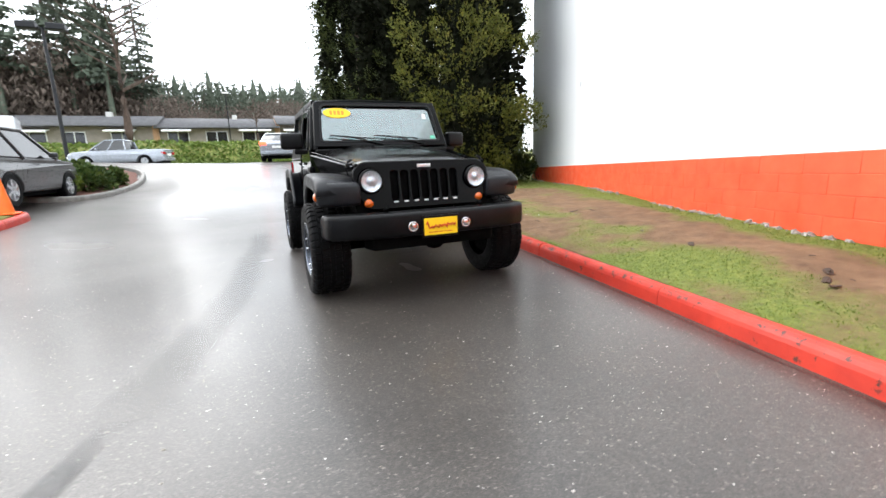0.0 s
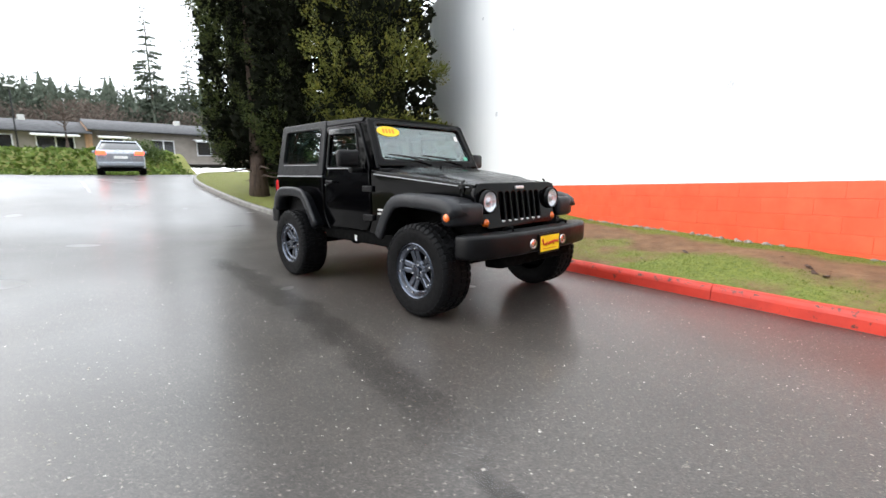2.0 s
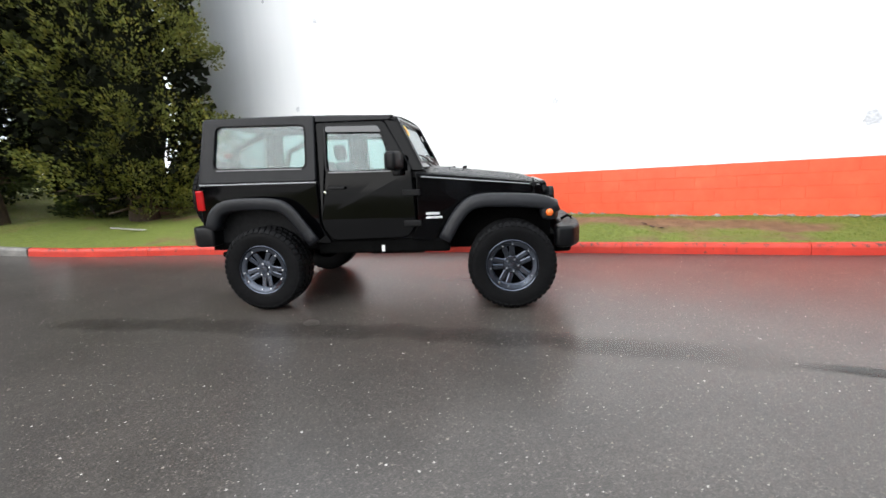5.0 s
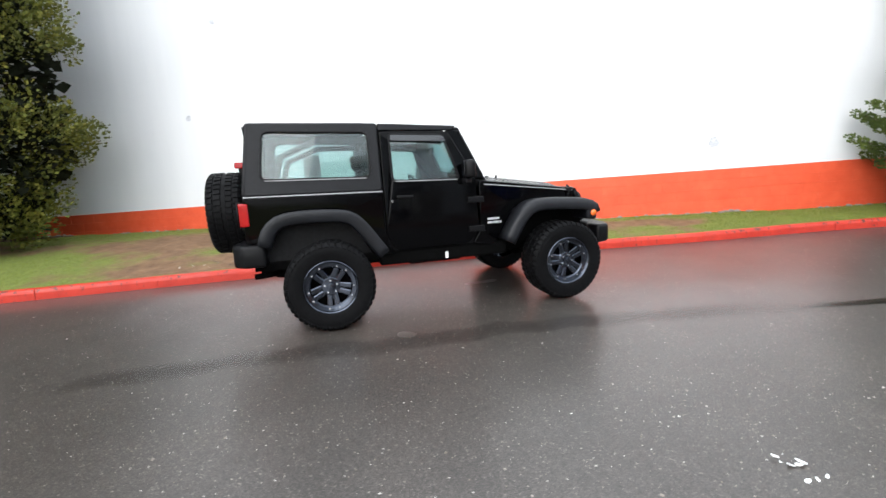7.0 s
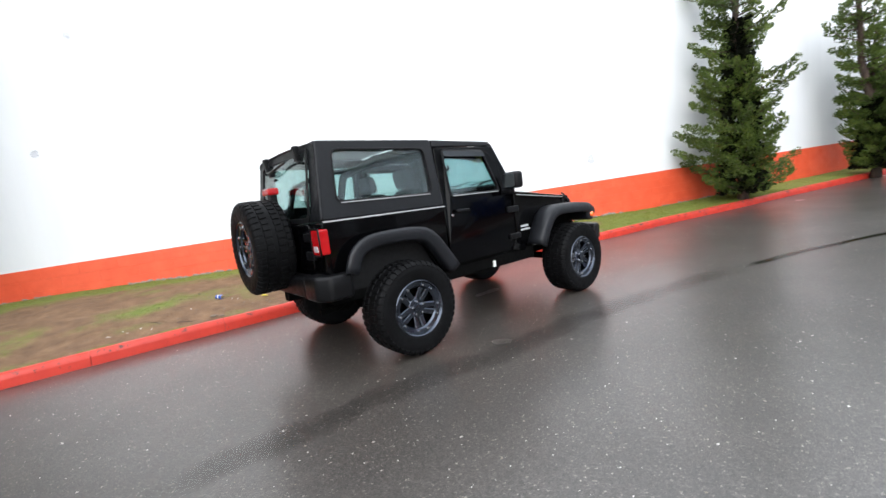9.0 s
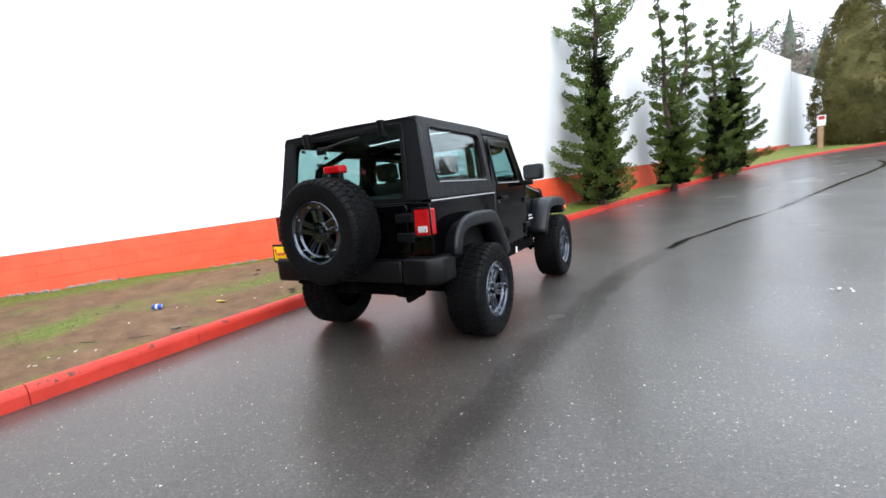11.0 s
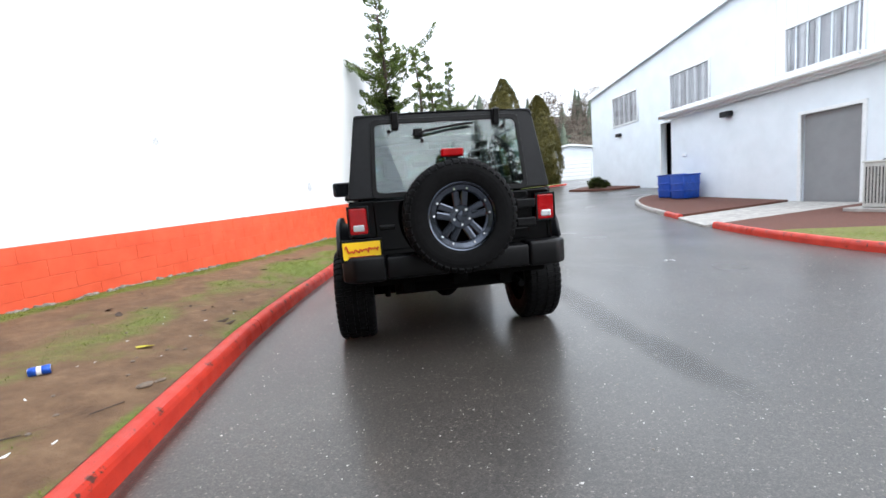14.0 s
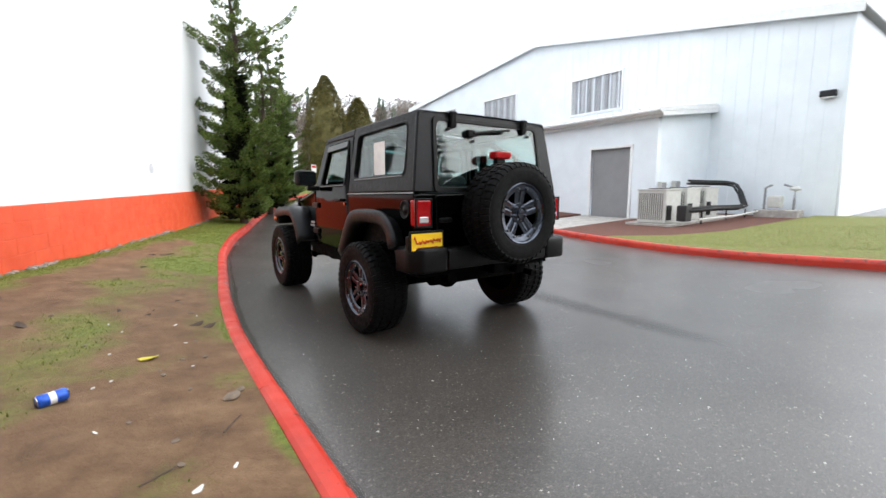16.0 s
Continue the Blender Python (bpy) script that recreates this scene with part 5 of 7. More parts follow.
for k in range(27):
    lpart("roof_rib", tube([(-11.22, -11.2 + 0.32 * k, 3.9), (-13.2, -11.2 + 0.32 * k, 4.15), (-15.15, -11.2 + 0.32 * k, 4.4)], 0.045, 8), M_trim, lean)
lpart("gutter", tube([(-11.32, -11.4, 3.76), (-11.32, -7, 3.76), (-11.32, -2.78, 3.76)], 0.07, 10), M_trim, lean, "white gutter")
lpart("fascia", boxes(((-11.5, -11.3, 3.62), (-11.44, -2.9, 3.86)), bevel=0.01), M_trim, lean)
lpart("side_fascia", panel([(-11.4, 3.62), (-11.4, 3.86), (-15.2, 4.34), (-15.2, 4.1)], (), 0.06, 0.01, lambda u, v, w: (u, -2.84 + w, v)), M_trim, lean)
sd = lpart("steel_door", boxes(((-11.74, DOOR[0], DOOR[2]), (-11.68, DOOR[1], DOOR[3])), bevel=0.006), M_steel, lean, "plain grey steel door")
lpart("door_frame", panel([(DOOR[0] - 0.09, DOOR[2] - 0.03), (DOOR[1] + 0.09, DOOR[2] - 0.03), (DOOR[1] + 0.09, DOOR[3] + 0.09), (DOOR[0] - 0.09, DOOR[3] + 0.09)], [[(DOOR[0], DOOR[2]), (DOOR[1], DOOR[2]), (DOOR[1], DOOR[3]), (DOOR[0], DOOR[3])]], 0.1, 0.008, lambda u, v, w: (-11.59 + w, u, v)), M_trim, lean)
lpart("lamp_bracket", boxes(((-11.6, -8.3, 3.2), (-11.35, -7.95, 3.38)), bevel=0.03), M_flare, lean, "dark wall lamp under the eave")
lpart("vent_cap", boxes(((-11.6, -10.35, 2.1), (-11.52, -10.15, 2.2)), bevel=0.02), M_trim, lean)

# kerbs, beds, path and lawn in front of it
KR = along([Vector((*p, 0)) for p in [(-7.6, 6.4), (-6.4, 6.35), (-5.72, 6.15), (-5.4, 5.6), (-5.35, 4.3), (-5.48, 2.4), (-5.75, 0.8), (-6.0, -0.6), (-6.3, -1.9), (-6.75, -3.3)]], 0.2)
kr = thing("kerb", (0, 0, 0), "red-painted concrete kerb along the lawn", "kerb", kind="structure")
stone_strip(KR, "kerb_stone", kr, M_red, [1.6, 3.6, 5.8, 8.0, 10.2], 0.14)
KI = along([Vector((*p, 0)) for p in [(-7.55, -5.45), (-7.9, -6.6), (-8.5, -8.4), (-9.5, -10.4), (-10.6, -11.8), (-11.5, -12.4)]], 0.2)
ki = thing("kerb", (0, 0, 0), "grey kerb with a red-painted nose round a bed", "kerb", kind="structure")
stone_strip(KI[:6], "kerb_stone", ki, M_red, [], 0.12)
stone_strip(KI[5:], "kerb_stone", ki, M_concrete, [1.5, 3.2, 5.0], 0.12)
slab("path", [(-6.7, -3.45), (-7.5, -5.35), (-11.58, -5.75), (-11.58, -3.75), (-9.0, -3.6)], -0.1, 0.06, M_concrete, "wet pale concrete path to the steel door", "path")
slab("mulch_bed", [(-7.72, -5.6), (-8.1, -6.8), (-8.65, -8.5), (-9.6, -10.4), (-10.7, -11.7), (-11.55, -12.2), (-11.55, -5.9)], -0.1, 0.09, M_mulch, "dark red bark mulch bed", "mulch bed")
slab("mulch_bed", [(-6.95, -3.35), (-9.0, -3.5), (-11.55, -3.65), (-11.55, -3.0), (-15, -2.9), (-15, 0.3), (-9.0, 0.1), (-7.5, -0.4), (-6.55, -1.75)], -0.1, 0.07, M_mulch, "dark red bark mulch bed", "mulch bed")
slab("lawn", [(-6.32, -1.35), (-6.15, -0.5), (-5.92, 0.8), (-5.66, 2.4), (-5.53, 4.15), (-5.57, 5.5), (-5.85, 5.98), (-6.5, 6.17), (-7.6, 6.22), (-12.0, 5.0), (-15.0, 4.0), (-15.0, 0.35), (-9.0, 0.15), (-7.5, -0.35), (-6.6, -1.2)], -0.1, 0.115, M_lawn, "mossy lawn behind the red kerb", "lawn")
slab("condenser_pad", [(-9.5, -2.75), (-9.5, -1.35), (-13.6, -1.35), (-13.6, -2.75)], -0.05, 0.14, M_concrete, "concrete pad under the air-conditioning units", "concrete pad")
slab("bed_far", [(-12.6, -20.2), (-12.2, -21.8), (-14.0, -23.4), (-15.1, -23.6), (-15.1, -18.5), (-13.6, -18.9)], -0.1, 0.12, M_mulch, "planting bed at the warehouse foot", "mulch bed")

unit = thing("air_conditioner", (-10.05, -2.05, ground_z(-10.05, -2.05) + 0.14), "pale grey outdoor air-conditioning unit on a pad", "air conditioner", "air-conditioning units in a row")
body = part("casing", boxes(((-0.42, -0.42, 0.0), (0.42, 0.42, 0.92)), bevel=0.02), M_ac, unit)
part("lid", boxes(((-0.44, -0.44, 0.92), (0.44, 0.44, 0.96)), bevel=0.012), M_ac, unit)
fan = part("fan_guard", lathe([(0.955, 0.3), (0.985, 0.3), (0.985, 0.27), (0.97, 0.27)], 28, "Z"), M_flare, unit)
for k in range(12):
    part("louvre", boxes(((0.418, -0.36 + k * 0.062, 0.08), (0.432, -0.345 + k * 0.062, 0.84))), M_flare, unit)
part("service_panel", boxes(((0.1, 0.425, 0.08), (0.38, 0.44, 0.5)), bevel=0.01), M_bumper, unit)
for x in (-11.25, -12.45):
    copy_thing(unit, pose(x, -2.05, ground_z(x, -2.05) + 0.14))
box_ = thing("electrical_box", (-11.0, -3.03, 1.35), "small grey electrical box on the wall", "electrical box", "electrical boxes")
part("case", boxes(((-0.16, -0.02, -0.2), (0.16, 0.12, 0.2)), bevel=0.01), M_ac, box_)
part("cover", boxes(((-0.14, 0.115, -0.18), (0.14, 0.13, 0.18)), bevel=0.008), M_steel, box_)
box_.location.x = -11.9
copy_thing(box_, pose(-12.8, -3.03, 1.4))
gz0 = ground_z(-13, -1.2)
rack = thing("pipe_run", (-13.0, -1.2, gz0), "black insulated pipes from the units to the wall", "pipe")
for dz, dy in ((0.0, 0.0), (0.1, 0.03), (0.05, 0.12)):
    part("pipe", tube([(3.1, dy, 0.36 + dz), (1.5, dy - 0.02, 0.4 + dz), (-0.3, dy, 0.38 + dz), (-0.9, dy - 0.1, 0.42 + dz), (-1.55, dy - 0.5, 0.85 + dz), (-1.75, dy - 0.75, 1.12 + dz), (-1.6, dy - 0.95, 1.17 + dz), (0.2, dy - 1.4, 1.2 + dz)], 0.036, 8), M_pipe, rack, "", True)
for x in (2.2, 0.6, -0.8):
    part("pipe_stand", boxes(((x - 0.02, 0.0, -0.1), (x + 0.02, 0.04, 0.38)), bevel=0.01), M_pipe, rack)
part("junction_box", boxes(((2.95, -0.16, 0.12), (3.3, 0.1, 0.56)), bevel=0.03), M_pipe, rack, "black junction box")
part("conduit", tube([(3.0, 0.3, 0.18), (0.5, 0.35, 0.22), (-1.5, 0.2, 0.3)], 0.03, 8), M_ac, rack)

bin_ = thing("recycling_bin", (-10.95, -9.45, ground_z(-10.95, -9.45) + 0.09), "blue plastic bin on bark mulch by the wall", "bin", "blue bins")
part("tub", panel(rounded([(-0.34, -0.34), (0.34, -0.34), (0.34, 0.34), (-0.34, 0.34)], 0.07), (), 0.84, 0.03, lambda u, v, w: (u * (1 + 0.06 * (w + 0.42)), v * (1 + 0.06 * (w + 0.42)), w + 0.43)), M_bin, bin_)
for z in (0.3, 0.56):
    part("band", panel(rounded([(-0.37, -0.37), (0.37, -0.37), (0.37, 0.37), (-0.37, 0.37)], 0.07), (), 0.04, 0.012, lambda u, v, w: (u, v, w + z)), M_bin, bin_)
part("lid", panel(rounded([(-0.38, -0.38), (0.38, -0.38), (0.38, 0.38), (-0.38, 0.38)], 0.08), (), 0.05, 0.015, lambda u, v, w: (u, v, w + 0.87)), M_bin, bin_)
copy_thing(bin_, pose(-11.02, -10.3, ground_z(-11.0, -10.3) + 0.09, 0, 0, 4))

# a white garage beyond the yard
gar = thing("garage", (-24, -46, ground_z(-24, -46)), "low white garage with a wide door across the yard", "building", turn=-22)
part("wall", boxes(((-7, -6, -0.5), (7, 0, 3.1))), M_hall, gar)
part("roof", panel([(-7.4, 3.0), (0, 4.2), (7.4, 3.0), (7.4, 3.2), (0, 4.4), (-7.4, 3.2)], (), 7, 0.01, lambda u, v, w: (u, -3 + w, v)), M_trim, gar)
part("gable", panel([(-7, 3.0), (7, 3.0), (0, 4.15)], (), 0.2, 0.003, lambda u, v, w: (u, -0.1 + w, v)), M_hall, gar)
gd = part("garage_door", boxes(((-2.5, 0.0, 0), (3.5, 0.06, 2.4)), bevel=0.01), M_ac, gar)
for k in range(5):
    part("door_panel", boxes(((-2.4, 0.06, 0.06 + k * 0.47), (3.4, 0.085, 0.46 + k * 0.47)), bevel=0.01), M_trim, gd)


gz0 = ground_z(-14.5, -0.6)
meter = thing("gas_meter", (-14.5, -0.6, gz0), "grey gas meter with bent pipes by the warehouse wall", "gas meter")
part("case", boxes(((-0.16, -0.2, 0.35), (0.16, 0.2, 0.75)), bevel=0.06), M_ac, meter)
part("regulator", lathe([(0.9, 0.0005), (0.92, 0.14), (0.97, 0.16), (1.02, 0.1), (1.06, 0.0005)], 20, "Z"), M_ac, meter, "", True).location = (0.0, 0.5, 0.0)
for dy in (-0.3, 0.5):
    part("pipe", tube([(0, dy, -0.1), (0, dy, 0.6), (0, dy, 1.0), (0, dy * 0.4, 1.1)], 0.035, 8), M_steel, meter, "", True)
part("base_block", boxes(((-0.3, -0.5, -0.1), (0.3, 0.7, 0.3)), bevel=0.03), M_concrete, meter)


# ---- trees and planting ----
def mesh_np(name, verts, tris, material):
    me = bpy.data.meshes.new(name)
    me.vertices.add(len(verts))
    me.vertices.foreach_set("co", np.asarray(verts, np.float32).ravel())
    me.loops.add(len(tris) * 3)
    me.loops.foreach_set("vertex_index", np.asarray(tris, np.int32).ravel())
    me.polygons.add(len(tris))
    me.polygons.foreach_set("loop_start", np.arange(len(tris), dtype=np.int32) * 3)
    me.polygons.foreach_set("loop_total", np.full(len(tris), 3, np.int32))
    me.materials.append(material)
    me.update(calc_edges=True)
    return me


def sprays(at, way, size, rng, wide=0.36, tips=4):
    """Small jagged leaf fans: one at each place, pointing along its way."""
    n = len(at)
    way = way / np.maximum(np.linalg.norm(way, axis=1, keepdims=True), 1e-6)
    other = rng.normal(size=(n, 3))
    side = np.cross(way, other)
    side /= np.maximum(np.linalg.norm(side, axis=1, keepdims=True), 1e-6)
    nor = np.cross(side, way)
    size = np.asarray(size).reshape(-1, 1) * np.ones((n, 1))
    verts = np.empty((n, tips + 1, 3))
    verts[:, 0] = at
    for k in range(tips):
        t = 2 * k / (tips - 1) - 1
        reach = size * rng.uniform(0.65, 1.15, (n, 1)) * (1 - 0.35 * abs(t))
        verts[:, k + 1] = at + way * reach + side * size * wide * t + nor * size * rng.uniform(-0.22, 0.22, (n, 1))
    base = (np.arange(n) * (tips + 1))[:, None]
    tris = np.concatenate([base + np.array([[0, k, k + 1]]) for k in range(1, tips)], 0)
    return verts.reshape(-1, 3), tris


def stacked(*pieces):
    vs, ts, off = [], [], 0
    for v, t in pieces:
        vs.append(v)
        ts.append(t + off)
        off += len(v)
    return np.concatenate(vs), np.concatenate(ts)


def clumps(centres, radii, per, size, rng, lift=0.35, outward=None):
    """Billowing tufts of leaf fans round each centre."""
    c = np.repeat(np.asarray(centres), per, 0)
    r = np.repeat(np.asarray(radii), per)[:, None]
    d = rng.normal(size=c.shape)
    d /= np.linalg.norm(d, axis=1, keepdims=True)
    at = c + d * r * rng.uniform(0.45, 1.0, (len(c), 1)) * np.array([1, 1, 0.85])
    way = d + np.array([0, 0, lift])
    if outward is not None:
        way = way + 0.7 * np.repeat(np.asarray(outward), per, 0)
    return sprays(at, way, size * rng.uniform(0.6, 1.25, len(c)), rng)


def hull(radius, z0, z1, rng, n=14, m=14):
    """An uneven core, added to keep the crown from being see-through."""
    verts, tris = [], []
    for j in range(m + 1):
        t = j / m
        for k in range(n):
            a = 2 * math.pi * k / n
            r = radius(t) * rng.uniform(0.8, 1.1)
            verts.append((r * math.cos(a), r * math.sin(a), z0 + (z1 - z0) * t))
    for j in range(m):
        for k in range(n):
            a, b, c, d = j * n + k, j * n + (k + 1) % n, (j + 1) * n + (k + 1) % n, (j + 1) * n + k
            tris += [(a, b, c), (a, c, d)]
    return np.array(verts), np.array(tris)


def trunk_bm(h, r, rng, lean=(0, 0), n=10, flare_=1.5):
    pts, rad = [], []
    for k in range(9):
        t = k / 8
        pts.append((lean[0] * t + rng.normal() * 0.03 * t, lean[1] * t + rng.normal() * 0.03 * t, -0.15 + (h + 0.15) * t))
        rad.append(r * (1 - 0.8 * t) * (flare_ if k == 0 else 1.12 if k == 1 else 1))
    return tube(pts, rad, n)


def plumes(pts, ways, rad, per, size, rng, long=1.6, wide=0.3):
    """Dense upswept plumes: fine fans over the skin of a drawn-out tuft, thickest on its outer side."""
    c, w, r = np.repeat(pts, per, 0), np.repeat(ways, per, 0), np.repeat(rad, per)[:, None]
    d = rng.normal(size=c.shape)
    d /= np.linalg.norm(d, axis=1, keepdims=True)
    d = d + 0.25 * w
    along_ = (d * w).sum(1, keepdims=True)
    at = c + r * (d + (long - 1) * along_ * w) * rng.uniform(0.55, 1.0, (len(c), 1))
    return sprays(at, 0.8 * d + 0.9 * w, size * rng.uniform(0.6, 1.25, len(c)), rng, wide)


def cypress(at, height, radius, leaf, seed, label, bare=1.1, fine=0.085, lean=(0.0, 0.0)):
    """A broad columnar conifer with billowing dense foliage and a bare trunk foot."""
    rng = np.random.default_rng(seed)
    tree = thing("cypress_tree", (at[0], at[1], verge_z(*at) - 0.02), label, "tree", "tall cypress trees on the lawn")
    part("trunk", trunk_bm(height * 0.8, 0.24, rng, (0.1, 0.1)), M_bark, tree, "", True)
    for k in range(7):
        a = rng.uniform(0, 6.28)
        part("limb", tube([(0, 0, bare * 0.45 + 0.1 * k), (0.4 * math.cos(a), 0.4 * math.sin(a), bare * 0.6 + 0.1 * k), (radius * 0.75 * math.cos(a), radius * 0.75 * math.sin(a), bare * 0.5 + 0.1 * k)], [0.05, 0.035, 0.012], 6), M_bark, tree)
    shape = lambda t: radius * (0.6 + 0.4 * smooth(0, 0.14, t)) * (1 - 0.12 * t - 0.75 * smooth(0.72, 1.0, t))
    n = int(140 * radius * height / 6)
    # big boughs make the outline billow; small plumes cover them
    nb = int(7.5 * height)
    bt, ba = rng.uniform(0, 1, nb), rng.uniform(0, 2 * math.pi, nb)
    pts, way, rad = [], [], []
    for k in range(n):
        b = k % nb
        t = min(0.995, max(0.0, bt[b] + rng.normal() * 0.028))
        a = ba[b] + rng.normal() * 0.3
        r = shape(t) * (0.85 + 0.2 * math.cos(b * 2.4)) * rng.uniform(0.86, 1.05)
        pts.append((lean[0] + r * math.cos(a), lean[1] + r * math.sin(a), bare + (height - bare) * t - 0.12))
        v = Vector((math.cos(a), math.sin(a), 0.55 + 0.5 * rng.uniform())).normalized()
        way.append(v)
        rad.append(rng.uniform(0.15, 0.31))
    part("crown", mesh_np("crown", *plumes(np.array(pts), np.array(way), np.array(rad), 84, fine * 0.98, rng), leaf), None, tree, "dense scaly foliage")
    # added near-black fans and core paint shade into the gaps between plumes
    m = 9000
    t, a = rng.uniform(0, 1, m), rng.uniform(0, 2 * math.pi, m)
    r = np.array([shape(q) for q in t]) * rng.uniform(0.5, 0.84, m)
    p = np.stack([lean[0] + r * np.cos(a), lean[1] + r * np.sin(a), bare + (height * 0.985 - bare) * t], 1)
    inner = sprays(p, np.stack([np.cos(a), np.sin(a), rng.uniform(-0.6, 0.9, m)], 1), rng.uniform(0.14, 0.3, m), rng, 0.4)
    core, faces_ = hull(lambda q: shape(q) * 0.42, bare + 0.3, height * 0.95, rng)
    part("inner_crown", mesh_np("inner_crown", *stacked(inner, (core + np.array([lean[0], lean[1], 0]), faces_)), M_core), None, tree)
    return tree


cypress((5.0, 7.5), 12.0, 2.08, M_cypress, 11, "tall broad cypress with yellow-green billowing foliage", 0.45)
cypress((3.5, 9.95), 13.0, 1.45, M_cypress2, 12, "tall dark green cypress with a bare trunk foot", 1.05)
cypress((2.6, 11.3), 12.5, 1.6, M_cypress2, 13, "tall dark cypress beside the car park kerb", 1.0, 0.085, (0.15, 0.75))
cypress((6.9, 10.6), 12.0, 1.5, M_cypress2, 14, "tall dark cypress behind the wall corner", 0.5)


def juniper(at, height, radius, seed, label, leaders=((0, 0, 1.0),), arms=5, density=1.0):
    """A spiky conifer: dense upswept tufts below, an open top with long crooked arms."""
    rng = np.random.default_rng(seed)
    tree = thing("juniper_tree", (at[0], at[1], verge_z(*at) - 0.02), label, "tree", "spiky junipers along the wall")
    C, W, R, wood = [], [], [], []

    def bough(base, a, long, up, fat, hook=0.5):
        """A branch with flat tufted pads to either side, thickest past its middle and upturned at the tip."""
        n = max(3, int(long / 0.1))
        s = 0.16 + 0.84 * (np.arange(n) + 0.6) / n
        bend = rng.normal() * 0.25
        fan = np.where(np.arange(n) % 3 == 0, 0.0, np.where(np.arange(n) % 3 == 1, 1.0, -1.0)) * 0.2 * long * (1.05 - s) * (s > 0.25)
        ca, sa = np.cos(a + bend * s), np.sin(a + bend * s)
        x = base[0] + long * s * ca - fan * sa
        y = base[1] + long * s * sa + fan * ca
        z = base[2] + long * (up * s + hook * s ** 3)
        rise = up + 3 * hook * s ** 2
        w = np.stack([ca, sa, rise + 0.25], 1)
        C.append(np.stack([x, y, z], 1) + rng.normal(size=(n, 3)) * np.array([0.03, 0.03, 0.018]))
        W.append(w / np.linalg.norm(w, axis=1, keepdims=True))
        R.append(fat * (1.1 - 0.62 * s) * rng.uniform(0.75, 1.2, n))
        wood.append(tube([base, (base[0] + 0.5 * long * math.cos(a), base[1] + 0.5 * long * math.sin(a), base[2] + long * (0.5 * up + 0.125 * hook)), (x[-1], y[-1], z[-1])], [0.026, 0.016, 0.005], 5))

    for dx, dy, tall in leaders:
        h = height * tall
        stem = lambda z: (dx * smooth(0.1, 0.75, z / h) + 0.07 * math.sin(z * 1.7 + seed), dy * smooth(0.1, 0.75, z / h) + 0.07 * math.cos(z * 1.3))
        line = [(*stem(h * q), h * q) for q in (0.0, 0.15, 0.3, 0.45, 0.6, 0.75, 0.9, 1.0)]
        line[0] = (0, 0, -0.12)
        wood.append(tube(line, [0.13, 0.11, 0.1, 0.085, 0.065, 0.045, 0.025, 0.008], 8))
        share = len(leaders) ** -0.4
        levels = int(h / 0.36 * density)
        turn = rng.uniform(0, 6)
        for k in range(levels):
            t = (k + 0.5) / levels
            body = 0.66 + 0.34 * smooth(0.0, 0.07, t) - 0.36 * smooth(0.2, 0.55, t) - 0.36 * smooth(0.55, 0.78, t) - 0.2 * smooth(0.85, 1.0, t)
            for b in range(7 if t < 0.35 else 5 if t < 0.65 else 4):
                z = 0.16 + (t + rng.normal() * 0.22 / levels) * (h - 0.2)
                turn += 2.4 + rng.normal() * 0.4
                long = radius * share * body * rng.choice((0.62, 0.85, 1.0, 1.15))
                bough((*stem(z), z), turn, max(0.16, long), -0.12 + 0.3 * t, 0.145 - 0.05 * t, 0.2 + 0.25 * rng.uniform())
        for k in range(arms):
            z = h * rng.uniform(0.5, 0.66)
            bough((*stem(z), z), k * 6.283 / arms + 0.5 + rng.normal() * 0.3, radius * share * rng.uniform(1.05, 1.4), 0.22, 0.125, 0.42)
    part("trunk", join(*wood), M_bark, tree, "", True)
    part("crown", mesh_np("crown", *plumes(np.concatenate(C), np.concatenate(W), np.concatenate(R), 58, 0.062, rng, 1.5, 0.3), M_juniper), None, tree, "tufted green needles")
    # near-black fans round the stem, shade painted behind the tufts
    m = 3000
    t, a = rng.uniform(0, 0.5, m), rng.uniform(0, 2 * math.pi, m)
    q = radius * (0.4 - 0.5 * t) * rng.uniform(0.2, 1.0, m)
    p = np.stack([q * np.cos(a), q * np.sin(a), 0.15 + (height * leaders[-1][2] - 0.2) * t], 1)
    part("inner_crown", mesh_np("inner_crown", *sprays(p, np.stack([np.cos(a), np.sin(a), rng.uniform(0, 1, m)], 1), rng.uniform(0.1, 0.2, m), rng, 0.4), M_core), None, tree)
    return tree


juniper((-0.15, -9.35), 8.3, 1.22, 21, "large spiky juniper between kerb and orange wall base", ((0, 0, 1.0),), 6, 1.0)
juniper((-2.0, -13.7), 7.0, 1.15, 22, "forked juniper with crooked tops by the wall", ((-0.45, -0.85, 1.0), (0.3, 0.75, 0.97), (0.0, 0.0, 0.55)), 2, 0.9)
juniper((-4.3, -19.6), 8.0, 1.2, 23, "juniper with upswept branches by the wall", ((0, 0, 1.0),), 5, 1.0)
juniper((-3.5, -17.6), 6.4, 0.85, 24, "thin juniper by the wall", ((0.1, 0.3, 1.0),), 3, 0.8)


